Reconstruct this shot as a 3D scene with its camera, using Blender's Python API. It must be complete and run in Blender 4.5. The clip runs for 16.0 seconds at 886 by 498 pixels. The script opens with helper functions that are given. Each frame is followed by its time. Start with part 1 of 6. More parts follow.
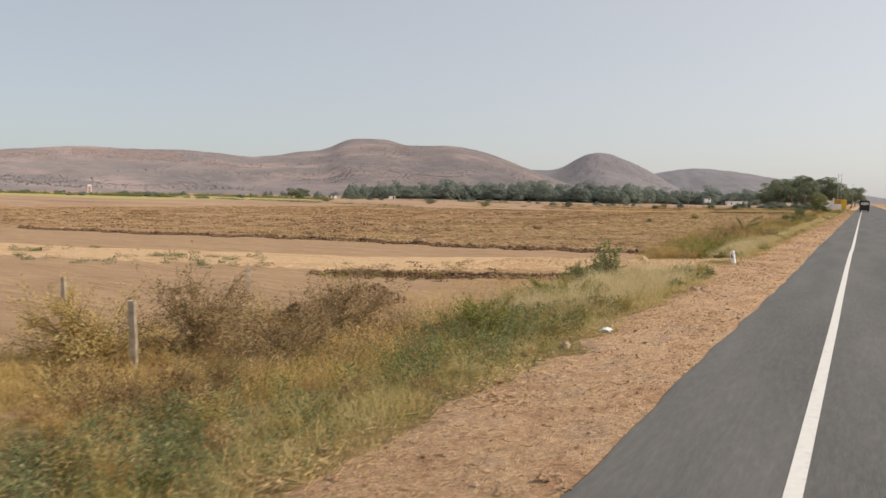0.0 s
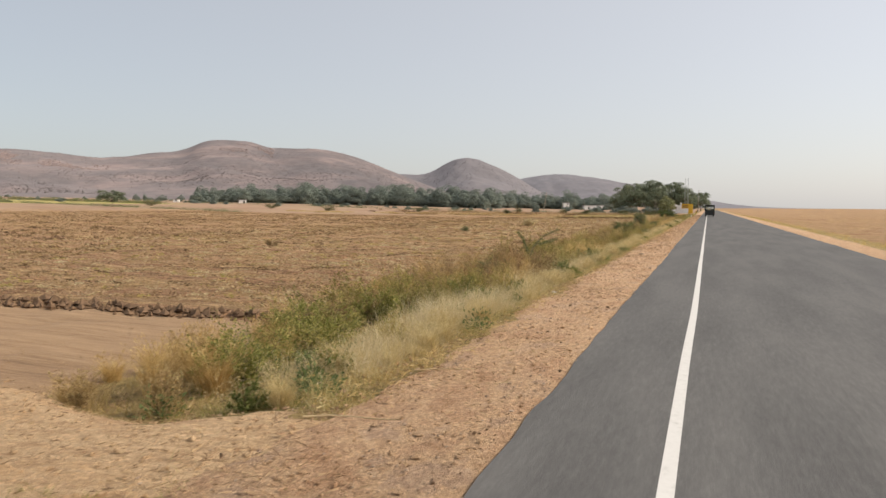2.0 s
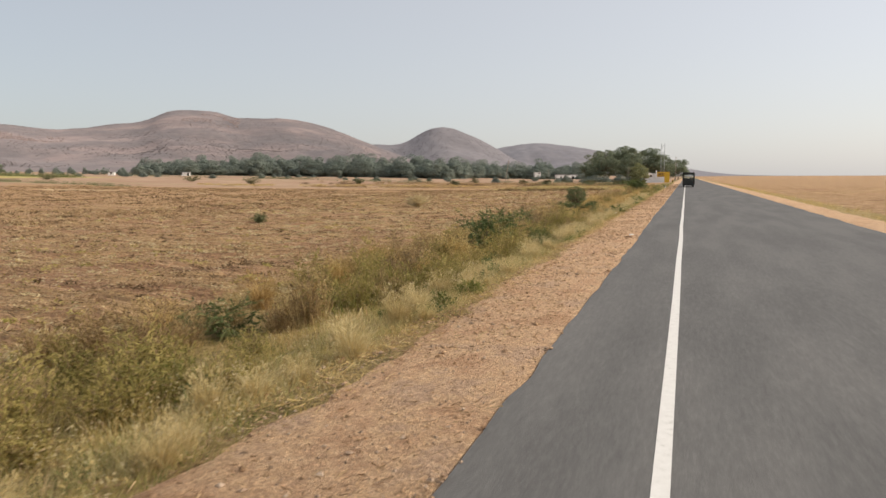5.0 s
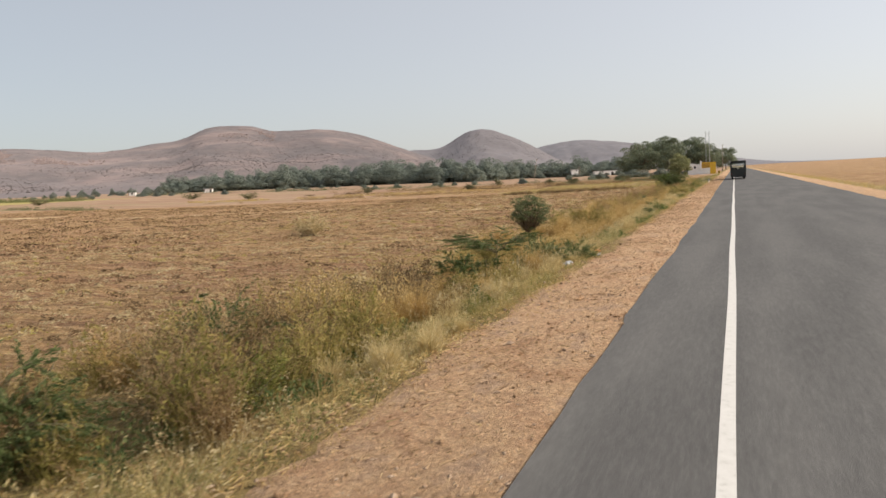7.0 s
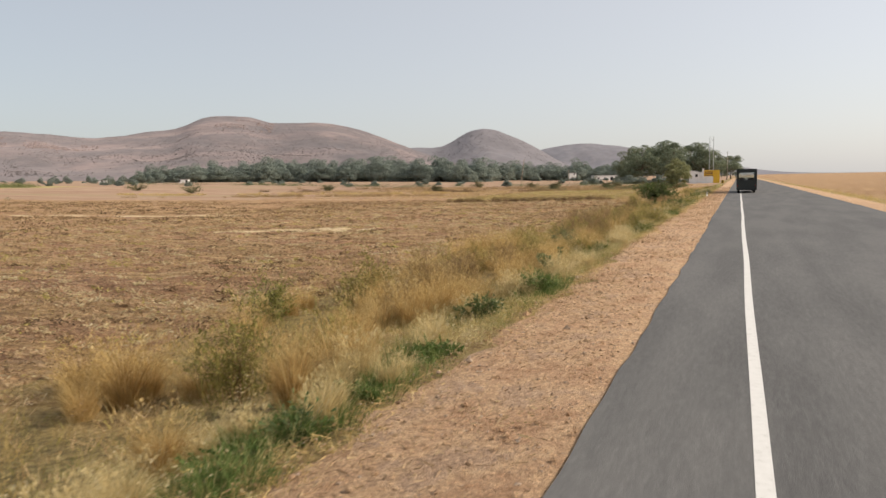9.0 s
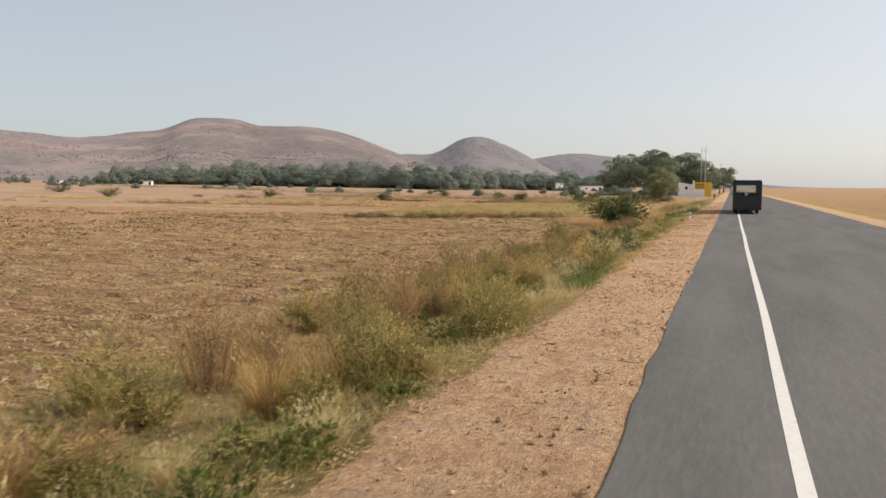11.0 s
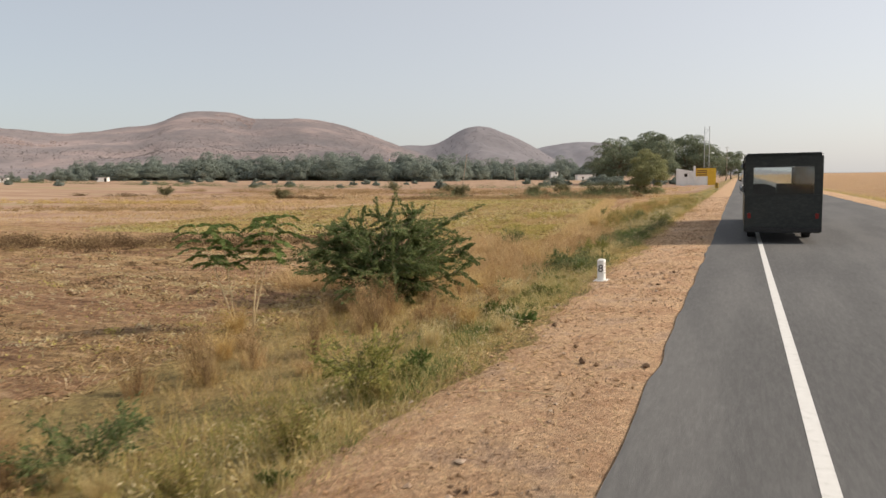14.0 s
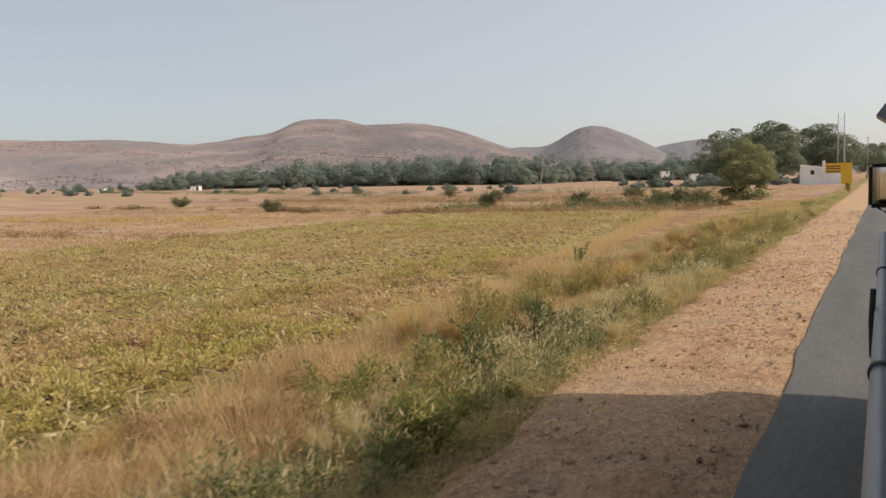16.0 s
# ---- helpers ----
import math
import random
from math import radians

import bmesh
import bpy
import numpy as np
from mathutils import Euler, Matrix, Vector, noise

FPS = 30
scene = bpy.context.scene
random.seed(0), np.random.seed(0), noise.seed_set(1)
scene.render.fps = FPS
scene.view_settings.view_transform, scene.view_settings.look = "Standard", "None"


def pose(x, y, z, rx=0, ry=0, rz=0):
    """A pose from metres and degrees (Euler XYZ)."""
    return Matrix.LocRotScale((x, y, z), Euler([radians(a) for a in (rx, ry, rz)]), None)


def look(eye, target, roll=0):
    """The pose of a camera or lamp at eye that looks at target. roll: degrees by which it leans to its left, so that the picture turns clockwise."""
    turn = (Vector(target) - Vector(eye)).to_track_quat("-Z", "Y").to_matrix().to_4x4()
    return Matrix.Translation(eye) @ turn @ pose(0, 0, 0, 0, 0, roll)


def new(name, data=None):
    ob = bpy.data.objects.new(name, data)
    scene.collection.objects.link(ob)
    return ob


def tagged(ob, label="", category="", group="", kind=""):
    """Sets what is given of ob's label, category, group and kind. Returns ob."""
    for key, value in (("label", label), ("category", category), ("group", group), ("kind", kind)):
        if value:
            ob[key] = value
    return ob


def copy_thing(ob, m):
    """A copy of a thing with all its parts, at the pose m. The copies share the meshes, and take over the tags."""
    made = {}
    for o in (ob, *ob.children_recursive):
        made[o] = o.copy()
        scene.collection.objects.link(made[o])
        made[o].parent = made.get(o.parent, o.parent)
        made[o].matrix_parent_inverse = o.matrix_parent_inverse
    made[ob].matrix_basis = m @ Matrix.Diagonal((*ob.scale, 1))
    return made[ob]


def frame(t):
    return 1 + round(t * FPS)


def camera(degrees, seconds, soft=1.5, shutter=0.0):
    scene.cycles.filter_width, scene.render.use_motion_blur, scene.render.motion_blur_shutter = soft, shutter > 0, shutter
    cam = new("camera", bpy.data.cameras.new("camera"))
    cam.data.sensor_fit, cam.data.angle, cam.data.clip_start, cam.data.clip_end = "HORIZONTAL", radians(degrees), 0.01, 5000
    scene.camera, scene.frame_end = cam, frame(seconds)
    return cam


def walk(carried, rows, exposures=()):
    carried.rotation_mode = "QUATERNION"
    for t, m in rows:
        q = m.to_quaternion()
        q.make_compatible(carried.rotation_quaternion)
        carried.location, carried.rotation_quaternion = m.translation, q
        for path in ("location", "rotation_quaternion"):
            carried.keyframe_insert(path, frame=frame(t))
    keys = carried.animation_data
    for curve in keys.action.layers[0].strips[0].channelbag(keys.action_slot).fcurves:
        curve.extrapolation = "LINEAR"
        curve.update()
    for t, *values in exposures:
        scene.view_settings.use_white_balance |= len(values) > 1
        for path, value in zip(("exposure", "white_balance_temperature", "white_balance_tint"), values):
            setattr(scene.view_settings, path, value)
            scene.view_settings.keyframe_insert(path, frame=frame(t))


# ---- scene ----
cam = camera(62.67, 16.0, shutter=0.07)
PATH = [
    (0.0, (2.088, -0.000, 2.499), (-2.895, 8.645, 1.835), 0.35),
    (0.5, (2.109, 7.356, 2.488), (-2.412, 16.245, 1.748), -0.62),
    (1.0, (2.068, 14.595, 2.504), (-2.254, 23.604, 2.095), -0.48),
    (1.5, (1.999, 21.761, 2.526), (-1.919, 30.954, 2.150), -0.01),
    (2.0, (1.913, 28.868, 2.485), (-1.496, 38.250, 1.893), 0.37),
    (2.5, (1.865, 36.124, 2.509), (-1.246, 45.605, 1.836), 0.51),
    (3.0, (1.839, 43.521, 2.510), (-1.009, 53.074, 1.713), -0.18),
    (3.5, (1.819, 50.992, 2.524), (-0.752, 60.628, 1.780), -0.46),
    (4.0, (1.790, 58.486, 2.513), (-0.827, 68.097, 1.630), 0.47),
    (6.5, (1.767, 96.907, 2.502), (-1.998, 106.124, 1.571), -3.04),
    (7.0, (1.734, 104.801, 2.504), (-1.998, 114.032, 1.575), -3.15),
    (7.5, (1.683, 112.762, 2.515), (-1.872, 122.059, 1.548), -2.20),
    (8.0, (1.599, 120.815, 2.513), (-2.084, 130.052, 1.458), -1.21),
    (8.5, (1.503, 128.928, 2.522), (-2.306, 138.108, 1.420), -1.70),
    (9.0, (1.412, 136.835, 2.522), (-2.341, 146.056, 1.576), -1.09),
    (9.5, (1.297, 144.543, 2.500), (-2.427, 153.788, 1.680), -0.25),
    (12.0, (0.900, 182.823, 2.520), (-2.753, 192.088, 1.616), 0.03),
    (12.5, (0.913, 190.362, 2.526), (-2.796, 199.594, 1.518), -0.51),
    (13.0, (0.940, 197.909, 2.535), (-2.787, 207.131, 1.506), -0.18),
    (13.5, (0.944, 205.526, 2.522), (-2.772, 214.754, 1.507), -0.28),
    (14.0, (0.934, 213.384, 2.488), (-2.823, 222.601, 1.522), -0.87),
    (14.5, (0.940, 221.728, 2.459), (-2.860, 230.930, 1.519), -1.20),
    (15.0, (0.937, 230.186, 2.515), (-2.811, 239.403, 1.520), -1.86),
    (15.5, (0.953, 238.752, 2.517), (-3.192, 247.802, 1.556), -2.25),
    (16.0, (0.993, 247.348, 2.511), (-4.182, 255.858, 1.621), -1.93),
]
walk(cam, [(t, look(e, g, r)) for t, e, g, r in PATH],
     [(0.0, .10), (1.0, .13), (1.5, .17), (3.0, .17), (4.0, .14), (6.5, .16), (7.0, .16), (7.5, .25), (8.0, .17), (8.5, .27), (9.0, .19), (9.7, .15), (11.8, .22), (12.0, .27), (12.5, .14), (14.5, .18), (16.0, .08)])

# ---- sky and sun ----
SUN_EL, SUN_AZ = 36.0, 76.0          # degrees above the horizon, clockwise from the road's direction
world = bpy.data.worlds.new("world")
scene.world = world
world.use_nodes = True
wn = world.node_tree
sky = wn.nodes.new("ShaderNodeTexSky")
sky.sky_type, sky.sun_disc = "NISHITA", False
sky.sun_elevation, sky.sun_rotation = radians(SUN_EL), radians(SUN_AZ)
sky.air_density, sky.dust_density, sky.ozone_density, sky.altitude = 1.0, 1.6, 1.5, 0
hazy = wn.nodes.new("ShaderNodeHueSaturation")
hazy.inputs["Saturation"].default_value = 0.8
wn.links.new(sky.outputs[0], hazy.inputs["Color"])
veil = wn.nodes.new("ShaderNodeMix")          # even pale haze over the whole sky
veil.data_type = "RGBA"
veil.inputs["Factor"].default_value = 0.6
sun_flat = (math.sin(radians(SUN_AZ)), math.cos(radians(SUN_AZ)), 0)
way = wn.nodes.new("ShaderNodeTexCoord")
dot = wn.nodes.new("ShaderNodeVectorMath")
dot.operation = "DOT_PRODUCT"
dot.inputs[1].default_value = sun_flat
wn.links.new(way.outputs["Generated"], dot.inputs[0])
lift = wn.nodes.new("ShaderNodeMapRange")
lift.inputs["From Min"].default_value, lift.inputs["From Max"].default_value = -0.9, 0.9
wn.links.new(dot.outputs["Value"], lift.inputs["Value"])
glare = wn.nodes.new("ShaderNodeMix")          # the haze is brighter and warmer on the sun's side
glare.data_type = "RGBA"
glare.inputs["A"].default_value, glare.inputs["B"].default_value = (3.32, 3.44, 3.53, 1), (6.95, 6.62, 6.5, 1)
wn.links.new(lift.outputs[0], glare.inputs["Factor"])
wn.links.new(glare.outputs["Result"], veil.inputs["B"])
wn.links.new(hazy.outputs[0], veil.inputs["A"])
wn.links.new(veil.outputs["Result"], wn.nodes["Background"].inputs[0])
wn.nodes["Background"].inputs[1].default_value = 0.13
sun = new("sun", bpy.data.lights.new("sun", "SUN"))
sun.data.energy, sun.data.angle, sun.data.color = 3.8, radians(0.8), (1.0, 0.872, 0.72)
sa = radians(SUN_AZ)
sun.matrix_world = look((math.sin(sa) * 100, math.cos(sa) * 100, 100 * math.tan(radians(SUN_EL))), (0, 0, 0))
scene.view_settings.exposure = 0.12


# ---- materials ----
def ramp_node(nt, stops):
    r = nt.nodes.new("ShaderNodeValToRGB")
    e = r.color_ramp.elements
    while len(e) < len(stops):
        e.new(0.5)
    for k, (p, c) in zip(e, stops):
        k.position, k.color = p, (*c, 1)
    return r


def noise_node(nt, scale, detail=5.0, rough=0.6, stretch=(1, 1, 1), turn=0.0):
    co = nt.nodes.new("ShaderNodeTexCoord")
    mp = nt.nodes.new("ShaderNodeMapping")
    mp.inputs["Scale"].default_value = stretch
    mp.inputs["Rotation"].default_value = (0, 0, turn)
    n = nt.nodes.new("ShaderNodeTexNoise")
    n.inputs["Scale"].default_value = scale
    n.inputs["Detail"].default_value = detail
    n.inputs["Roughness"].default_value = rough
    nt.links.new(co.outputs["Object"], mp.inputs["Vector"])
    nt.links.new(mp.outputs[0], n.inputs["Vector"])
    return n


def surface(name, fine, coarse=None, fs=6.0, cs=0.4, rough=0.9, bump=0.5, dist=0.05, stretch=(1, 1, 1), mix=0.5, metal=0.0, turn=0.0, detail=8.0, crisp=0.65):
    """Two-scale procedural surface: fine and coarse are lists of colour stops."""
    m = bpy.data.materials.new(name)
    m.use_nodes = True
    nt = m.node_tree
    b = nt.nodes["Principled BSDF"]
    b.inputs["Roughness"].default_value, b.inputs["Metallic"].default_value = rough, metal
    b.inputs["Specular IOR Level"].default_value = 0.25
    n1 = noise_node(nt, fs, detail, crisp, stretch, turn)
    r1 = ramp_node(nt, fine)
    nt.links.new(n1.outputs["Fac"], r1.inputs[0])
    colour = r1.outputs[0]
    if coarse:
        n2 = noise_node(nt, cs, 4.0, 0.55, stretch, turn)
        r2 = ramp_node(nt, coarse)
        nt.links.new(n2.outputs["Fac"], r2.inputs[0])
        mx = nt.nodes.new("ShaderNodeMix")
        mx.data_type = "RGBA"
        mx.inputs["Factor"].default_value = mix
        nt.links.new(r1.outputs[0], mx.inputs["A"])
        nt.links.new(r2.outputs[0], mx.inputs["B"])
        colour = mx.outputs["Result"]
    nt.links.new(colour, b.inputs["Base Color"])
    if bump:
        bp = nt.nodes.new("ShaderNodeBump")
        bp.inputs["Strength"].default_value, bp.inputs["Distance"].default_value = bump, dist
        nt.links.new(n1.outputs["Fac"], bp.inputs["Height"])
        nt.links.new(bp.outputs[0], b.inputs["Normal"])
    return m


def leafy(name, stops, glow=0.35, rough=0.75, vary=0.0):
    """Leaf or blade: colour varies from piece to piece (vary: also from plant to plant), light shines partly through."""
    m = bpy.data.materials.new(name)
    m.use_nodes = True
    nt = m.node_tree
    b = nt.nodes["Principled BSDF"]
    b.inputs["Roughness"].default_value = rough
    b.inputs["Specular IOR Level"].default_value = 0.2
    ge = nt.nodes.new("ShaderNodeNewGeometry")
    patch = noise_node(nt, 0.55, 3.0, 0.6)
    ad = nt.nodes.new("ShaderNodeMath")
    ad.operation = "MULTIPLY_ADD"
    ad.inputs[1].default_value = 0.55
    su = nt.nodes.new("ShaderNodeMath")
    su.operation = "MULTIPLY_ADD"
    su.inputs[1].default_value, su.inputs[2].default_value = 1.1, -0.33
    nt.links.new(patch.outputs["Fac"], su.inputs[0])
    nt.links.new(ge.outputs["Random Per Island"], ad.inputs[0])
    nt.links.new(su.outputs[0], ad.inputs[2])
    r = ramp_node(nt, stops)
    nt.links.new(ad.outputs[0], r.inputs[0])
    if vary:
        oi = nt.nodes.new("ShaderNodeObjectInfo")
        sh = nt.nodes.new("ShaderNodeMath")
        sh.operation = "MULTIPLY_ADD"
        sh.inputs[1].default_value = vary
        su.inputs[2].default_value = -0.33 - vary / 2
        nt.links.new(oi.outputs["Random"], sh.inputs[0])
        nt.links.new(ad.outputs[0], sh.inputs[2])
        nt.links.new(sh.outputs[0], r.inputs[0])
    nt.links.new(r.outputs[0], b.inputs["Base Color"])
    tr = nt.nodes.new("ShaderNodeBsdfTranslucent")
    nt.links.new(r.outputs[0], tr.inputs["Color"])
    mx = nt.nodes.new("ShaderNodeMixShader")
    mx.inputs[0].default_value = glow
    nt.links.new(b.outputs[0], mx.inputs[1])
    nt.links.new(tr.outputs[0], mx.inputs[2])
    nt.links.new(mx.outputs[0], nt.nodes["Material Output"].inputs["Surface"])
    return m


def pebbled(m, size, amount, relief):
    """Adds stones of their own shade to a surface: each cell a pebble, raised in its middle."""
    nt = m.node_tree
    b = nt.nodes["Principled BSDF"]
    base = b.inputs["Base Color"].links[0].from_socket
    bend = b.inputs["Normal"].links[0].from_node
    co = nt.nodes.new("ShaderNodeTexCoord")
    vo = nt.nodes.new("ShaderNodeTexVoronoi")
    vo.inputs["Scale"].default_value, vo.inputs["Randomness"].default_value = 1 / size, 1.0
    nt.links.new(co.outputs["Object"], vo.inputs["Vector"])
    sep = nt.nodes.new("ShaderNodeSeparateColor")
    nt.links.new(vo.outputs["Color"], sep.inputs[0])
    shade = ramp_node(nt, [(0.0, (0.42, 0.36, 0.30)), (0.35, (0.82, 0.80, 0.78)), (0.75, (1.05, 1.03, 1.0)), (1.0, (1.5, 1.42, 1.32))])
    nt.links.new(sep.outputs[0], shade.inputs[0])
    mx = nt.nodes.new("ShaderNodeMix")
    mx.data_type, mx.blend_type = "RGBA", "MULTIPLY"
    mx.inputs["Factor"].default_value = amount
    nt.links.new(base, mx.inputs["A"])
    nt.links.new(shade.outputs[0], mx.inputs["B"])
    nt.links.new(mx.outputs["Result"], b.inputs["Base Color"])
    bp = nt.nodes.new("ShaderNodeBump")
    bp.invert = True
    bp.inputs["Strength"].default_value, bp.inputs["Distance"].default_value = relief, size * .6
    nt.links.new(vo.outputs["Distance"], bp.inputs["Height"])
    nt.links.new(bend.outputs[0], bp.inputs["Normal"])
    nt.links.new(bp.outputs[0], b.inputs["Normal"])


M = {}
M["soil"] = surface("dry_soil", [(0.25, (0.13, 0.085, 0.045)), (0.5, (0.27, 0.19, 0.10)), (0.72, (0.38, 0.28, 0.15))],
                    [(0.3, (0.20, 0.14, 0.075)), (0.7, (0.34, 0.25, 0.13))], 5.0, 0.12, bump=0.8, dist=0.08)
M["under"] = surface("matted_undergrowth", [(0.37, (0.069, 0.052, 0.022)), (0.45, (0.193, 0.145, 0.058)), (0.54, (0.386, 0.297, 0.124)), (0.65, (0.607, 0.483, 0.221))],
                     [(0.36, (0.117, 0.099, 0.036)), (0.46, (0.262, 0.193, 0.076)), (0.55, (0.428, 0.297, 0.124)), (0.65, (0.276, 0.159, 0.069))], 7.0, 0.55, bump=1.0, dist=0.15, mix=0.45, detail=14.0, crisp=0.78)
M["field"] = surface("ploughed_field", [(0.37, (0.095, 0.050, 0.029)), (0.45, (0.270, 0.156, 0.085)), (0.53, (0.460, 0.289, 0.155)), (0.63, (0.720, 0.535, 0.325))],
                     [(0.33, (0.240, 0.121, 0.067)), (0.45, (0.410, 0.236, 0.125)), (0.54, (0.470, 0.337, 0.143)), (0.66, (0.290, 0.156, 0.090))], 1.25, 0.22, bump=1.0, dist=0.3, stretch=(0.34, 1.9, 1), mix=0.42, detail=14.0, crisp=0.8)
M["bare"] = surface("bare_tilled_soil", [(0.36, (0.171, 0.107, 0.060)), (0.47, (0.317, 0.208, 0.118)), (0.56, (0.403, 0.271, 0.156)), (0.66, (0.537, 0.391, 0.240))],
                    [(0.38, (0.281, 0.176, 0.100)), (0.5, (0.390, 0.258, 0.150)), (0.62, (0.329, 0.208, 0.118))], 2.2, 0.25, bump=1.0, dist=0.08, stretch=(0.18, 2.4, 1), mix=0.45, detail=14.0, crisp=0.75)
M["track"] = surface("dirt_track", [(0.36, (0.34, 0.205, 0.105)), (0.47, (0.52, 0.355, 0.200)), (0.56, (0.62, 0.440, 0.262)), (0.66, (0.72, 0.55, 0.35))],
                     [(0.38, (0.46, 0.280, 0.148)), (0.5, (0.60, 0.425, 0.250)), (0.62, (0.55, 0.360, 0.195))], 4.0, 0.5, bump=1.0, dist=0.07, stretch=(0.6, 1.6, 1), mix=0.45, detail=15.0, crisp=0.8)
M["straw"] = surface("straw_litter", [(0.38, (0.42, 0.31, 0.17)), (0.6, (0.66, 0.54, 0.34))], [(0.4, (0.50, 0.37, 0.21)), (0.6, (0.62, 0.49, 0.29))], 4.0, 0.3, bump=0.5)
M["crop"] = surface("yellowing_crop", [(0.36, (0.127, 0.092, 0.040)), (0.45, (0.294, 0.225, 0.087)), (0.54, (0.461, 0.360, 0.146)), (0.65, (0.598, 0.490, 0.246))],
                    [(0.38, (0.284, 0.280, 0.069)), (0.47, (0.402, 0.340, 0.108)), (0.54, (0.461, 0.335, 0.146)), (0.64, (0.333, 0.215, 0.112))], 2.4, 0.10, bump=1.0, dist=0.22, stretch=(0.6, 1.8, 1), mix=0.5, detail=14.0, crisp=0.76)
M["far"] = surface("distant_farmland", [(0.36, (0.213, 0.127, 0.084)), (0.5, (0.330, 0.213, 0.137)), (0.64, (0.446, 0.317, 0.209))],
                   [(0.36, (0.252, 0.144, 0.093)), (0.43, (0.349, 0.213, 0.135)), (0.48, (0.456, 0.332, 0.215)), (0.53, (0.301, 0.170, 0.110)), (0.58, (0.388, 0.267, 0.169)), (0.66, (0.310, 0.262, 0.128))], 0.5, 0.035, bump=0.5, dist=0.3, stretch=(0.16, 1.3, 1), mix=0.7, detail=12.0, crisp=0.72)
M["crop_leaf"] = leafy("yellowing_crop_leaf", [(0.0, (0.220, 0.215, 0.052)), (0.35, (0.430, 0.385, 0.108)), (0.65, (0.580, 0.455, 0.184)), (1.0, (0.680, 0.520, 0.270))], 0.45)
M["crop_green"] = leafy("green_crop_leaf", [(0.0, (0.19, 0.215, 0.042)), (0.4, (0.38, 0.385, 0.082)), (0.75, (0.54, 0.475, 0.14)), (1.0, (0.66, 0.54, 0.22))], 0.5)
M["yellow"] = surface("pale_yellow_crop", [(0.3, (0.32, 0.27, 0.09)), (0.7, (0.48, 0.40, 0.14))], None, 0.2, bump=0.3)
M["gravel"] = surface("gravel_shoulder", [(0.36, (0.179, 0.104, 0.063)), (0.45, (0.400, 0.253, 0.153)), (0.54, (0.569, 0.382, 0.236)), (0.66, (0.737, 0.544, 0.361))],
                      [(0.36, (0.431, 0.243, 0.125)), (0.45, (0.569, 0.366, 0.213)), (0.54, (0.632, 0.431, 0.246)), (0.63, (0.463, 0.332, 0.231))], 6.0, 0.9, bump=1.0, dist=0.07, mix=0.45, stretch=(1.4, 1, 1), detail=15.0, crisp=0.82)
pebbled(M["gravel"], 0.026, 0.5, 0.6)
pebbled(M["track"], 0.06, 0.35, 0.4)
pebbled(M["field"], 0.16, 0.45, 0.7)
pebbled(M["crop"], 0.16, 0.4, 0.6)
M["asphalt"] = surface("worn_asphalt", [(0.36, (0.070, 0.068, 0.066)), (0.5, (0.112, 0.109, 0.105)), (0.64, (0.17, 0.166, 0.158))],
                       [(0.38, (0.090, 0.087, 0.084)), (0.5, (0.118, 0.115, 0.110)), (0.62, (0.150, 0.145, 0.137))], 9.0, 0.5, rough=0.85, bump=0.5, dist=0.012, stretch=(1.6, 0.22, 1), mix=0.5, detail=15.0, crisp=0.85)
M["line"] = surface("worn_white_road_paint", [(0.3, (0.50, 0.49, 0.45)), (0.42, (0.62, 0.605, 0.57)), (0.7, (0.68, 0.665, 0.63))], None, 9.0, rough=0.7, bump=0.2, dist=0.005)
M["rock"] = surface("loose_stone", [(0.3, (0.20, 0.14, 0.10)), (0.5, (0.36, 0.26, 0.18)), (0.7, (0.58, 0.47, 0.36))], None, 4.0, bump=0.5)
M["field_clod"] = surface("tilled_earth_clod", [(0.3, (0.15, 0.092, 0.05)), (0.7, (0.30, 0.20, 0.115))], None, 4.0, bump=0.6)
M["clod"] = surface("dark_earth_clod", [(0.3, (0.09, 0.055, 0.032)), (0.7, (0.23, 0.145, 0.085))], None, 4.0, bump=0.8)
# hill colours greyed and paled: the distance haze is put into the base colour
M["scrub_hill"] = surface("haze_tinted_scrubby_hill", [(0.36, (0.134, 0.119, 0.123)), (0.46, (0.178, 0.154, 0.155)), (0.54, (0.212, 0.180, 0.176)), (0.66, (0.277, 0.225, 0.213))],
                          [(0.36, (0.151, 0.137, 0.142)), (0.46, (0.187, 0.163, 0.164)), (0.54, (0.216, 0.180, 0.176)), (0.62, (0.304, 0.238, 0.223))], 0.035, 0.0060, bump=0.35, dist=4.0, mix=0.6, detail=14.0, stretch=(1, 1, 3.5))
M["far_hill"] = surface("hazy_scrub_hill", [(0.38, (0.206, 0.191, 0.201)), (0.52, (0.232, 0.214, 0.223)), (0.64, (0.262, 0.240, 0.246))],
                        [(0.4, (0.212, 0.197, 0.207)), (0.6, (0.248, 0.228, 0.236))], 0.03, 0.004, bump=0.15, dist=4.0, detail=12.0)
M["farthest_hill"] = surface("haze_paled_distant_hill", [(0.38, (0.250, 0.238, 0.254)), (0.64, (0.300, 0.284, 0.298))], None, 0.02, bump=0.1, dist=4.0, detail=12.0)
for k in ("scrub_hill", "far_hill", "farthest_hill"):
    M[k].node_tree.nodes["Principled BSDF"].inputs["Diffuse Roughness"].default_value = 1.0
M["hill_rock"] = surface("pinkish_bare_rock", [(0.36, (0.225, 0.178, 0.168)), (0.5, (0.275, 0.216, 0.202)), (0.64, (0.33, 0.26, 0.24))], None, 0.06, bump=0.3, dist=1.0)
# hillside shrubs lightened almost to the hill's tone, haze mixed into the colour
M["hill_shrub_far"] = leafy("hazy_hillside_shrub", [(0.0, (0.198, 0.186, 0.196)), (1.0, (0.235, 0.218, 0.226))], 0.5)
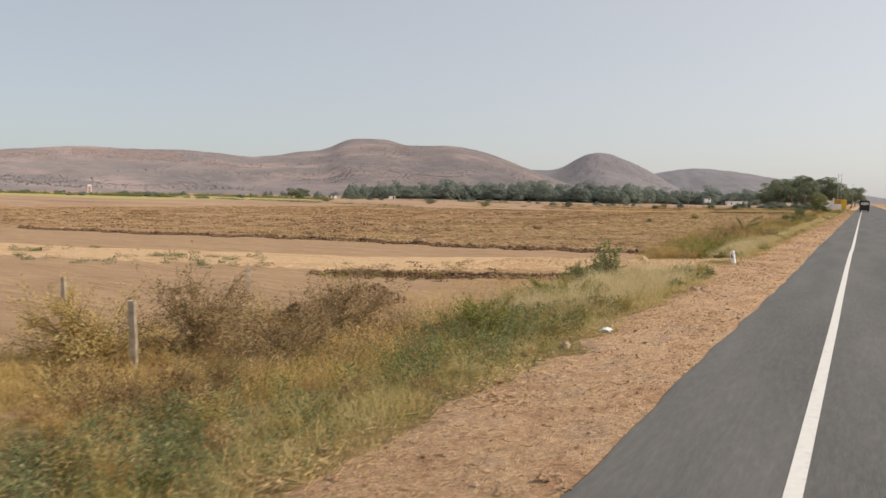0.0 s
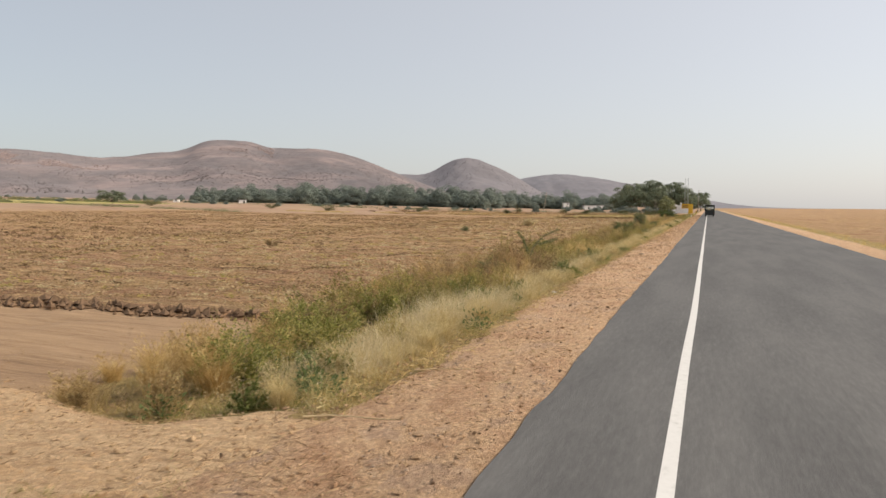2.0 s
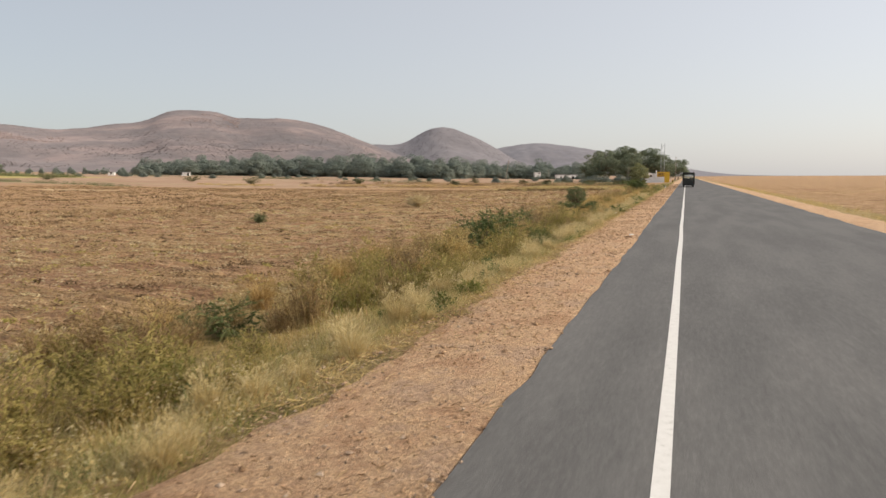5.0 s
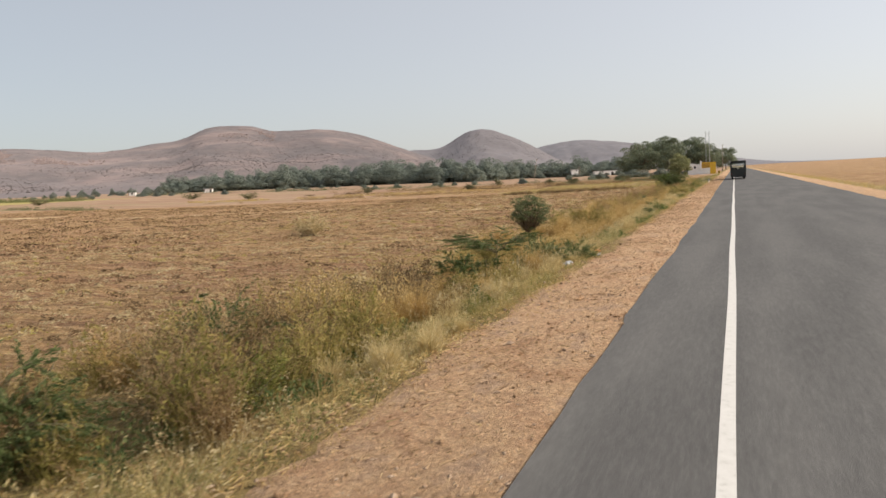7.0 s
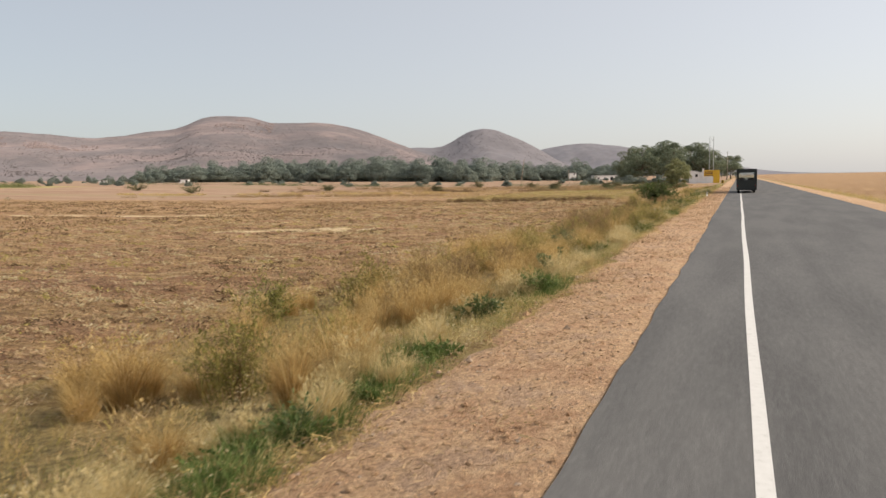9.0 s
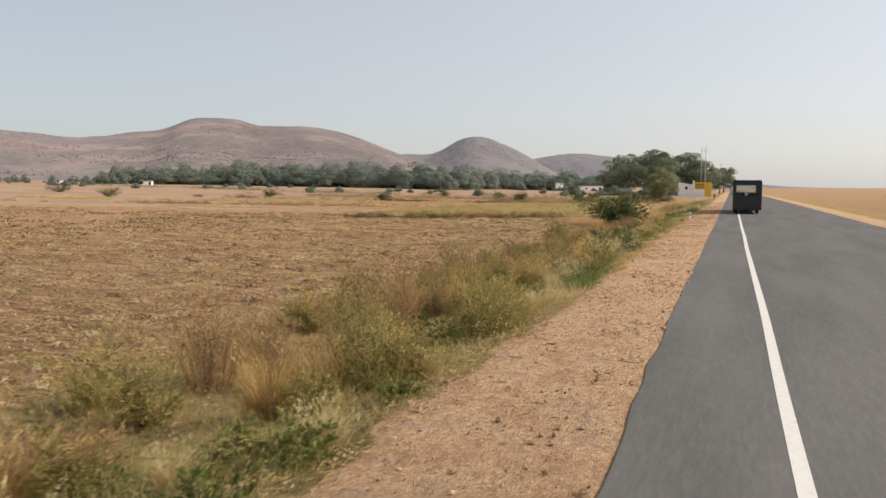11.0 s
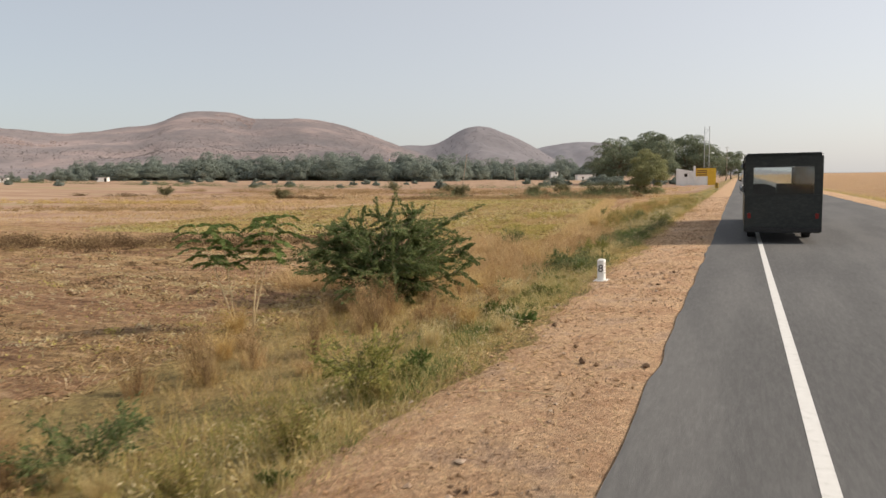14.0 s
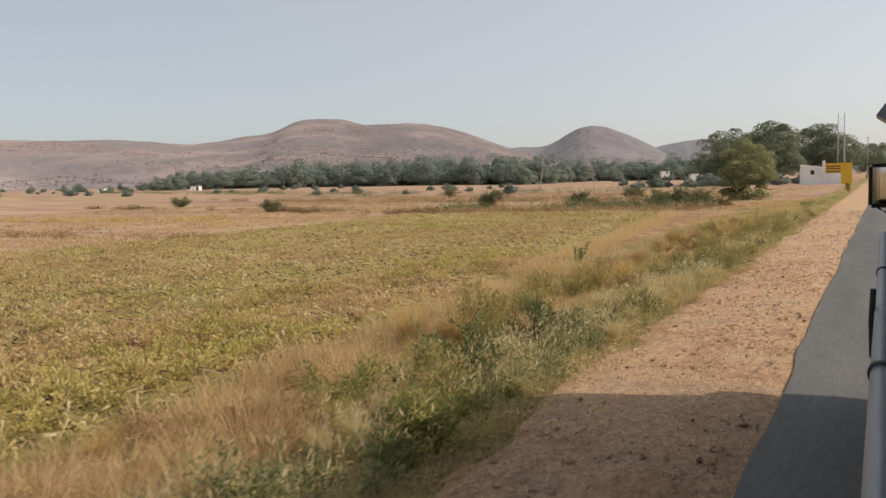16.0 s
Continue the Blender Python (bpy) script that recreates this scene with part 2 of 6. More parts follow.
M["hill_shrub"] = leafy("haze_paled_hillside_shrub", [(0.0, (0.190, 0.170, 0.165)), (0.6, (0.212, 0.186, 0.180)), (1.0, (0.232, 0.200, 0.191))], 0.5)
M["dry"] = leafy("dry_grass_blade", [(0.0, (0.30, 0.200, 0.075)), (0.4, (0.51, 0.375, 0.145)), (0.75, (0.67, 0.52, 0.235)), (1.0, (0.74, 0.63, 0.35))], 0.45)
M["buff"] = leafy("buff_grass_blade", [(0.0, (0.42, 0.285, 0.135)), (0.4, (0.60, 0.435, 0.215)), (1.0, (0.74, 0.575, 0.32))], 0.5)
M["rust"] = leafy("rusty_weed_leaf", [(0.0, (0.173, 0.112, 0.059)), (0.5, (0.347, 0.241, 0.124)), (1.0, (0.530, 0.412, 0.227))], 0.4)
M["umber"] = leafy("dark_brown_weed_leaf", [(0.0, (0.075, 0.048, 0.028)), (0.6, (0.16, 0.104, 0.055)), (1.0, (0.27, 0.185, 0.10))])
M["green"] = leafy("green_weed_leaf", [(0.0, (0.085, 0.115, 0.030)), (0.35, (0.19, 0.21, 0.056)), (0.65, (0.38, 0.345, 0.105)), (1.0, (0.56, 0.46, 0.19))], 0.45)
M["herb"] = leafy("grey_green_herb_leaf", [(0.0, (0.090, 0.116, 0.050)), (0.5, (0.174, 0.198, 0.088)), (1.0, (0.325, 0.319, 0.154))], 0.4)
M["lush"] = leafy("lush_grass_blade", [(0.0, (0.065, 0.115, 0.028)), (0.6, (0.15, 0.205, 0.06)), (1.0, (0.28, 0.30, 0.10))], 0.4)
M["tawny"] = leafy("tawny_grass_blade", [(0.0, (0.280, 0.160, 0.072)), (0.4, (0.490, 0.335, 0.165)), (0.75, (0.650, 0.480, 0.264)), (1.0, (0.720, 0.570, 0.363))], 0.45)
M["plume"] = leafy("pale_grass_plume", [(0.0, (0.460, 0.370, 0.196)), (0.6, (0.660, 0.550, 0.325)), (1.0, (0.760, 0.670, 0.470))], 0.5)
M["stubble"] = leafy("field_stubble", [(0.0, (0.200, 0.115, 0.064)), (0.4, (0.380, 0.255, 0.145)), (0.75, (0.520, 0.380, 0.220)), (1.0, (0.400, 0.350, 0.151))], 0.25)
M["acacia"] = leafy("thorn_bush_leaf", [(0.0, (0.060, 0.092, 0.034)), (0.45, (0.128, 0.168, 0.064)), (0.8, (0.21, 0.245, 0.096)), (1.0, (0.31, 0.31, 0.13))], 0.45)
M["olive"] = leafy("grey_olive_leaf", [(0.0, (0.098, 0.120, 0.055)), (0.5, (0.170, 0.194, 0.094)), (1.0, (0.27, 0.285, 0.15))], 0.5)
M["broad"] = leafy("pale_broad_leaf", [(0.0, (0.12, 0.145, 0.055)), (0.6, (0.23, 0.24, 0.105)), (1.0, (0.36, 0.34, 0.18))], 0.3)
M["frond"] = leafy("frond_leaflet", [(0.0, (0.085, 0.13, 0.035)), (1.0, (0.18, 0.225, 0.075))], 0.35)
# grove and lone-tree leaves lightened, with haze painted into their green
M["tree"] = leafy("haze_lifted_tree_foliage", [(0.0, (0.105, 0.132, 0.090)), (0.5, (0.176, 0.206, 0.134)), (1.0, (0.272, 0.292, 0.186))], 0.4)
# far field bushes: greyer, lifted olive that has the haze in its colour
M["bush_far"] = leafy("haze_lifted_bush_foliage", [(0.0, (0.095, 0.098, 0.050)), (0.5, (0.165, 0.160, 0.083)), (1.0, (0.26, 0.235, 0.130))], 0.35, vary=.4)
# woodland-belt leaves paled and blued: the haze of distance sits in their colour
M["tree_far"] = leafy("haze_paled_tree_foliage", [(0.0, (0.202, 0.235, 0.206)), (0.5, (0.235, 0.271, 0.231)), (1.0, (0.280, 0.308, 0.249))], 0.5, vary=.3)
M["tree_pale"] = leafy("pale_tree_foliage", [(0.0, (0.175, 0.188, 0.088)), (0.5, (0.262, 0.268, 0.130)), (1.0, (0.350, 0.335, 0.180))], 0.4)
M["w_brown"] = leafy("withered_brown_leaf", [(0.0, (0.144, 0.090, 0.041)), (0.4, (0.319, 0.220, 0.101)), (0.75, (0.515, 0.391, 0.180)), (1.0, (0.628, 0.517, 0.258))], 0.45, vary=.4)
M["w_gold"] = leafy("golden_dry_blade", [(0.0, (0.30, 0.185, 0.068)), (0.45, (0.54, 0.375, 0.148)), (0.8, (0.70, 0.53, 0.25)), (1.0, (0.76, 0.64, 0.36))], 0.4, vary=.35)
M["w_pale"] = leafy("bleached_grass_blade", [(0.0, (0.40, 0.30, 0.135)), (0.5, (0.62, 0.50, 0.25)), (1.0, (0.78, 0.69, 0.44))], 0.4, vary=.3)
M["w_olive"] = leafy("olive_weed_leaf", [(0.0, (0.130, 0.126, 0.038)), (0.4, (0.295, 0.258, 0.080)), (0.75, (0.49, 0.395, 0.145)), (1.0, (0.62, 0.50, 0.22))], 0.45, vary=.4)
M["w_tawny"] = leafy("tawny_weed_leaf", [(0.0, (0.22, 0.122, 0.058)), (0.45, (0.46, 0.30, 0.14)), (0.8, (0.63, 0.455, 0.24)), (1.0, (0.70, 0.55, 0.33))], 0.4, vary=.35)
M["w_green"] = leafy("green_verge_leaf", [(0.0, (0.070, 0.098, 0.026)), (0.4, (0.165, 0.190, 0.058)), (0.75, (0.30, 0.295, 0.095)), (1.0, (0.46, 0.40, 0.155))], 0.45, vary=.45)
M["soft"] = leafy("soft_verge_grass", [(0.0, (0.22, 0.215, 0.085)), (0.4, (0.42, 0.365, 0.155)), (0.75, (0.60, 0.50, 0.245)), (1.0, (0.72, 0.63, 0.38))], 0.45)
M["w_stem"] = surface("withered_stem", [(0.3, (0.17, 0.105, 0.055)), (0.7, (0.38, 0.27, 0.15))], None, 5.0, bump=0)
M["bark"] = surface("grey_brown_bark", [(0.3, (0.09, 0.065, 0.045)), (0.7, (0.21, 0.16, 0.11))], None, 8.0, bump=0.6, stretch=(1, 1, 0.25))
M["twig"] = surface("green_brown_twig", [(0.3, (0.12, 0.11, 0.055)), (0.7, (0.25, 0.21, 0.12))], None, 8.0, bump=0.3)
M["white"] = surface("white_painted_stone", [(0.3, (0.62, 0.61, 0.58)), (0.45, (0.78, 0.775, 0.75)), (0.7, (0.82, 0.815, 0.79))], None, 5.0, rough=0.6, bump=0.15, dist=0.01)
M["black"] = surface("black_paint", [(0.3, (0.015, 0.015, 0.018)), (0.7, (0.035, 0.035, 0.04))], None, 20.0, rough=0.6, bump=0)
M["concrete"] = surface("weathered_concrete", [(0.36, (0.25, 0.205, 0.160)), (0.62, (0.46, 0.395, 0.315))], None, 6.0, bump=0.4, dist=0.01)
M["wall_white"] = surface("whitewashed_wall", [(0.3, (0.60, 0.585, 0.55)), (0.5, (0.76, 0.75, 0.72)), (0.8, (0.80, 0.79, 0.77))], None, 0.6, rough=0.85, bump=0.1, stretch=(1, 1, 0.4))
M["wall_pink"] = surface("pink_washed_wall", [(0.3, (0.50, 0.38, 0.34)), (0.7, (0.60, 0.47, 0.42))], None, 0.6, bump=0.1)
M["roof"] = surface("grey_roof_slab", [(0.3, (0.25, 0.24, 0.23)), (0.7, (0.42, 0.41, 0.39))], None, 1.5, bump=0.2)
M["yellow_paint"] = surface("yellow_paint", [(0.3, (0.60, 0.36, 0.035)), (0.7, (0.72, 0.47, 0.06))], None, 1.5, rough=0.6, bump=0.1)
M["brown_paint"] = surface("brown_paint", [(0.3, (0.14, 0.07, 0.035)), (0.7, (0.22, 0.12, 0.06))], None, 3.0, rough=0.6, bump=0.1)
M["dark_gap"] = surface("dark_opening", [(0.3, (0.02, 0.02, 0.022)), (0.7, (0.045, 0.043, 0.04))], None, 3.0, bump=0)
M["steel"] = surface("galvanised_steel", [(0.3, (0.32, 0.33, 0.34)), (0.7, (0.48, 0.49, 0.50))], None, 5.0, rough=0.5, metal=0.7, bump=0.1)
M["bus_paint"] = surface("dusty_dark_bus_paint", [(0.3, (0.014, 0.018, 0.018)), (0.5, (0.026, 0.031, 0.030)), (0.75, (0.07, 0.068, 0.062))],
                         [(0.35, (0.016, 0.020, 0.019)), (0.7, (0.042, 0.044, 0.040))], 7.0, 0.8, rough=0.42, bump=0.15, dist=0.004, stretch=(1, 0.5, 2))
M["bus_frame"] = surface("chipped_window_frame_paint", [(0.40, (0.028, 0.031, 0.033)), (0.58, (0.055, 0.058, 0.06)), (0.63, (0.30, 0.30, 0.29)), (0.75, (0.42, 0.41, 0.40))],
                         None, 9.0, rough=0.6, bump=0.4, dist=0.004, stretch=(1, 1, 0.5))
M["rubber"] = surface("black_rubber", [(0.3, (0.018, 0.018, 0.018)), (0.7, (0.04, 0.04, 0.04))], None, 12.0, rough=0.8, bump=0.2, dist=0.004)
M["pipe"] = surface("grey_blue_painted_pipe", [(0.3, (0.17, 0.19, 0.215)), (0.7, (0.25, 0.27, 0.295))], None, 6.0, rough=0.4, metal=0.3, bump=0.15, dist=0.003, stretch=(1, 0.2, 1))
M["red_lamp"] = surface("red_lamp_lens", [(0.3, (0.16, 0.015, 0.012)), (0.7, (0.22, 0.02, 0.016))], None, 10.0, rough=0.3, bump=0)
M["bag"] = surface("dull_translucent_plastic", [(0.3, (0.36, 0.38, 0.40)), (0.7, (0.52, 0.53, 0.54))], None, 9.0, rough=0.4, bump=0.4)
M["blue"] = surface("blue_plastic", [(0.3, (0.03, 0.09, 0.40)), (0.7, (0.06, 0.15, 0.55))], None, 8.0, rough=0.4, bump=0.2)
M["orange"] = surface("orange_wrapper", [(0.3, (0.55, 0.16, 0.03)), (0.7, (0.65, 0.24, 0.06))], None, 8.0, rough=0.5, bump=0.2)
M["litter"] = surface("white_wrapper", [(0.3, (0.60, 0.60, 0.60)), (0.7, (0.78, 0.78, 0.77))], None, 8.0, rough=0.5, bump=0.3)
M["glass"] = bpy.data.materials.new("window_glass")
M["glass"].use_nodes = True
gb = M["glass"].node_tree.nodes["Principled BSDF"]
gb.inputs["Base Color"].default_value = (0.80, 0.85, 0.85, 1)
gb.inputs["Roughness"].default_value, gb.inputs["IOR"].default_value, gb.inputs["Transmission Weight"].default_value = 0.03, 1.5, 1.0
M["mirror"] = bpy.data.materials.new("mirror_glass")
M["mirror"].use_nodes = True
gb = M["mirror"].node_tree.nodes["Principled BSDF"]
gb.inputs["Base Color"].default_value = (0.85, 0.86, 0.87, 1)
gb.inputs["Roughness"].default_value, gb.inputs["Metallic"].default_value = 0.03, 1.0

# ---- tools for building ----
rng = np.random.default_rng(7)


def value_noise(x, y, size, seed):
    """Smooth 2D noise in 0..1 for arrays of places."""
    g = np.random.default_rng(seed).random((128, 128))
    u, v = np.asarray(x) / size, np.asarray(y) / size
    i, j = np.floor(u).astype(int), np.floor(v).astype(int)
    fu, fv = u - i, v - j
    fu, fv = fu * fu * (3 - 2 * fu), fv * fv * (3 - 2 * fv)
    a, b = g[i % 128, j % 128], g[(i + 1) % 128, j % 128]
    c, d = g[i % 128, (j + 1) % 128], g[(i + 1) % 128, (j + 1) % 128]
    return (a * (1 - fu) + b * fu) * (1 - fv) + (c * (1 - fu) + d * fu) * fv


def ground_z(x, y):
    """Height of the land: a low road bank, a shallow ditch, fields that rise towards the hills."""
    x, y = np.asarray(x, float), np.asarray(y, float)
    side = np.where(x < 5, -x, x - 10)            # metres out from the asphalt on either side
    z = np.interp(side, [-9, 0, 2.3, 3.6, 5.2, 8, 60, 150, 250, 1600, 4600], [-0.06, -0.03, -0.10, -0.32, -0.62, -0.93, -1.04, -0.50, 1.6, 22, 24])
    z = np.where((z < 0) & (side > 2.3), -0.10 + (z + 0.10) * np.interp(y, [25, 60], [0.72, 1.0]), z)
    z = np.where(x > 5, np.minimum(z, -0.03), z)
    rough = np.clip((side - 2.2) / 3, 0, 1)
    z = z + rough * (value_noise(x, y, 2.3, 3) - 0.5) * 0.16 + rough * (value_noise(x, y, 0.7, 4) - 0.5) * 0.07
    z = z + np.clip((side - 6) / 4, 0, 1) * 0.16 * ((y > 47.4 + 0.8 * np.sin(x * 0.11)) & (y < 236) & (x < 5)) * 0.6
    z = z + np.clip((side - 8.5) / 1.5, 0, 1) * (side < 45) * ((value_noise(x * .6, y, .85, 5) - 0.5) * 0.17 + (value_noise(x * .7, y, 1.9, 6) - 0.5) * 0.12) * (y > 48.5)
    track = track_mask(x, y)
    return z * (1 - track) + track * np.interp(side, [0, 2.5, 4, 9, 40], [-0.03, -0.05, -0.12, -0.48, -0.68])


def in_crop(x, y):
    """True inside the yellowing crop field."""
    return (x < -8.7 - (y - 254) * 0.125) & (x > -46) & (y > 251 - (x + 12) * 0.1) & (y < 319)


def straw_strip(x, y, wob=0.0):
    """True on the three pale strips of straw in the ploughed field."""
    return ((np.abs(y - (201.5 + 0.09 * (x + 50) + wob)) < 0.95) & (x > -96) & (x < -48)) | ((np.abs(y - (180.5 + .6 * (x + 28)) + wob * 2.2) < 1.5) & (x > -33) & (x < -23)) | \
        ((np.abs(y - 212 - wob * 2) < 2.4) & (x > -150) & (x < -120))


def track_mid(x):
    return np.interp(-np.asarray(x, float), [0, 6, 10, 15, 20, 40, 95, 185], [32.4, 33.0, 34.2, 32.0, 29.4, 26.6, 24.2, 17.0])


def track_mask(x, y):
    half = np.interp(-np.asarray(x, float), [2, 5, 10, 40, 95, 185], [4.0, 3.6, 3.8, 3.6, 3.2, 2.2])
    d = np.abs(np.asarray(y) - track_mid(x)) - half + (value_noise(x, y, 1.6, 21) - 0.5) * 1.2
    return np.clip(0.5 - d, 0, 1) * (np.asarray(x) < -1.5) * (np.asarray(x) > -185)


def mesh_from(name, verts, tris, material, smooth=False):
    """A triangle mesh from arrays."""
    me = bpy.data.meshes.new(name)
    verts, tris = np.asarray(verts, np.float32), np.asarray(tris, np.int32)
    me.vertices.add(len(verts))
    me.vertices.foreach_set("co", verts.ravel())
    n = tris.shape[1]
    me.loops.add(tris.size)
    me.loops.foreach_set("vertex_index", tris.ravel())
    me.polygons.add(len(tris))
    me.polygons.foreach_set("loop_start", np.arange(0, tris.size, n, dtype=np.int32))
    me.polygons.foreach_set("loop_total", np.full(len(tris), n, np.int32))
    me.polygons.foreach_set("use_smooth", np.full(len(tris), smooth))
    me.update()
    me.validate()
    for k in material if isinstance(material, (list, tuple)) else [material]:
        me.materials.append(M[k])
    return me


def empty(name, place=(0, 0, 0), turn=0.0):
    ob = new(name)
    ob.empty_display_size = 0.2
    ob.matrix_basis = pose(*place, 0, 0, turn)
    return ob


def child(name, me, parent, label="", at=None):
    ob = new(name, me)
    ob.parent = parent
    if at is not None:
        ob.matrix_basis = at
    return tagged(ob, label)


def part(name, bm, material, parent, label="", smooth=False, bevel=0.0):
    """Links a bmesh as one mesh under a thing or a part."""
    if bevel:
        bmesh.ops.bevel(bm, geom=bm.edges[:], offset=bevel, segments=2, affect="EDGES", clamp_overlap=True)
    me = bpy.data.meshes.new(name)
    bm.to_mesh(me)
    bm.free()
    me.materials.append(M[material])
    if smooth:
        for p in me.polygons:
            p.use_smooth = True
    return child(name, me, parent, label)


def box(x0, x1, y0, y1, z0, z1, bm=None):
    bm = bm or bmesh.new()
    made = bmesh.ops.create_cube(bm, size=1)["verts"]
    for v in made:
        v.co = Vector((x0 + (v.co.x + .5) * (x1 - x0), y0 + (v.co.y + .5) * (y1 - y0), z0 + (v.co.z + .5) * (z1 - z0)))
    return bm


def tube(points, r0, r1, sides=6, bm=None):
    """A tapered tube along points."""
    bm = bm or bmesh.new()
    pts = [Vector(p) for p in points]
    rings = []
    for k, p in enumerate(pts):
        d = (pts[min(k + 1, len(pts) - 1)] - pts[max(k - 1, 0)]).normalized()
        u = d.orthogonal().normalized()
        w = d.cross(u)
        r = r0 + (r1 - r0) * k / (len(pts) - 1)
        rings.append([bm.verts.new(p + u * r * math.cos(a) + w * r * math.sin(a)) for a in [2 * math.pi * s / sides for s in range(sides)]])
    for a, b in zip(rings, rings[1:]):
        for s in range(sides):
            bm.faces.new((a[s], a[(s + 1) % sides], b[(s + 1) % sides], b[s]))
    bm.faces.new(rings[0][::-1])
    bm.faces.new(rings[-1])
    return bm


def tubes_np(lines, radii, sides=4):
    """Many thin tapered tubes as arrays. lines: (n, k, 3)."""
    lines = np.asarray(lines, float)
    n, k, _ = lines.shape
    d = np.gradient(lines, axis=1)
    d /= np.linalg.norm(d, axis=2, keepdims=True) + 1e-9
    ref = np.where(np.abs(d[..., 2:3]) > 0.9, np.array([1.0, 0, 0]), np.array([0, 0, 1.0]))
    u = np.cross(d, ref)
    u /= np.linalg.norm(u, axis=2, keepdims=True) + 1e-9
    w = np.cross(d, u)
    r = np.asarray(radii)[:, None] * np.linspace(1, 0.3, k)[None, :]
    ang = np.arange(sides) * 2 * np.pi / sides
    v = lines[:, :, None, :] + r[:, :, None, None] * (u[:, :, None, :] * np.cos(ang)[None, None, :, None] + w[:, :, None, :] * np.sin(ang)[None, None, :, None])
    idx = np.arange(n * k * sides).reshape(n, k, sides)
    a, b = idx[:, :-1, :], idx[:, 1:, :]
    a2, b2 = np.roll(a, -1, axis=2), np.roll(b, -1, axis=2)
    t = np.concatenate([np.stack([a, a2, b2], -1).reshape(-1, 3), np.stack([a, b2, b], -1).reshape(-1, 3)])
    return v.reshape(-1, 3), t


def unit(n):
    v = rng.normal(size=(n, 3))
    return v / np.linalg.norm(v, axis=1, keepdims=True)


def leaves_np(centres, long, wide, along=None, droop=0.0, face=None, simple=False):
    """One leaf a place: a bent rhomb of two triangles and a tip fold."""
    n = len(centres)
    d = unit(n) if along is None else along + 0.45 * unit(n)
    d[:, 2] -= droop
    d /= np.linalg.norm(d, axis=1, keepdims=True)
    s = np.cross(d, unit(n) if face is None else face + .5 * unit(n))
    s /= np.linalg.norm(s, axis=1, keepdims=True) + 1e-9
    nrm = np.cross(d, s)
    L = (np.asarray(long) * rng.uniform(0.65, 1.3, n))[:, None]
    W = (np.asarray(wide) * rng.uniform(0.7, 1.25, n))[:, None]
    if simple:
        return np.stack([centres - d * L * .55, centres + d * L * .4 + s * W * .55, centres + d * L * .4 - s * W * .55], 1).reshape(-1, 3), np.arange(3 * n).reshape(-1, 3)
    v = np.stack([centres - d * L * .5, centres + s * W * .5 + nrm * W * .12, centres + d * L * .5, centres - s * W * .5 + nrm * W * .12], 1).reshape(-1, 3)
    b = np.arange(n)[:, None] * 4
    return v, np.concatenate([b + [0, 1, 2], b + [0, 2, 3]])


def blades_np(x, y, z, height, width, lean, heading=None, bent=True):
    """Grass blades: tapered, bent, two segments each."""
    n = len(x)
    a = rng.uniform(0, 2 * np.pi, n) if heading is None else heading + rng.normal(0, 0.6, n)
    f = rng.uniform(0, 2 * np.pi, n)
    h = np.asarray(height) * rng.uniform(0.6, 1.25, n)
    w = np.asarray(width) * rng.uniform(0.7, 1.3, n) * .5
    le = np.asarray(lean) * rng.uniform(0.3, 1.4, n)
    base = np.stack([x, y, z], 1)
    out = np.stack([np.cos(a), np.sin(a), np.zeros(n)], 1)
    sd = np.stack([np.cos(f), np.sin(f), np.zeros(n)], 1)
    mid = base + out * (le * h * .35)[:, None] + np.array([0, 0, 1]) * (h * .55)[:, None]
    tip = base + out * (le * h)[:, None] + np.array([0, 0, 1]) * (h * np.sqrt(np.clip(1 - le * le * .5, .2, 1)))[:, None]
    if not bent:
        return np.stack([base - sd * w[:, None], base + sd * w[:, None], tip], 1).reshape(-1, 3), np.arange(3 * n).reshape(-1, 3)
    v = np.stack([base - sd * w[:, None], base + sd * w[:, None], mid - sd * (w * .7)[:, None], mid + sd * (w * .7)[:, None], tip], 1).reshape(-1, 3)
    b = np.arange(n)[:, None] * 5
    return v, np.concatenate([b + [0, 1, 3], b + [0, 3, 2], b + [2, 3, 4]])


def joined(pieces):
    vs, ts, o = [], [], 0
    for v, t in pieces:
        vs.append(v)
        ts.append(t + o)
        o += len(v)
    return np.concatenate(vs), np.concatenate(ts)


def stuff(name, pieces, material, label, category):
    v, t = joined(pieces) if isinstance(pieces, list) else pieces
    return tagged(new(name, mesh_from(name, v, t, material)), label, category, kind="stuff")

# ---- the land ----
def spaced(*runs):
    out = []
    for a, b, s in runs:
        out += list(np.arange(a, b, s))
    return np.array(out + [runs[-1][1]])


gx = spaced((-4600, -1600, 300), (-1600, -400, 60), (-400, -100, 12), (-100, -40, 2), (-40, -28, 0.8), (-28, -14, 0.4), (-14, -2.4, 0.3), (-2.4, 0, 0.6), (0, 12, 2), (12, 20, 0.8), (20, 100, 8), (100, 1000, 90), (1000, 4600, 600))
gy = spaced((-700, -20, 40), (-20, 14, 0.8), (14, 250, 0.4), (250, 320, 0.45), (320, 420, 4), (420, 900, 20), (900, 4900, 250))
GX, GY = np.meshgrid(gx, gy, indexing="ij")
GZ = ground_z(GX, GY)
nx, ny = len(gx), len(gy)
ids = np.arange(nx * ny).reshape(nx, ny)
quads = np.stack([ids[:-1, :-1], ids[1:, :-1], ids[1:, 1:], ids[:-1, 1:]], -1).reshape(-1, 4)
gm = mesh_from("ground", np.stack([GX, GY, GZ], -1).reshape(-1, 3), quads, ["soil", "field", "bare", "track", "straw", "crop", "far", "yellow", "under"], smooth=True)
cx = ((GX[:-1, :-1] + GX[1:, 1:]) / 2).ravel()
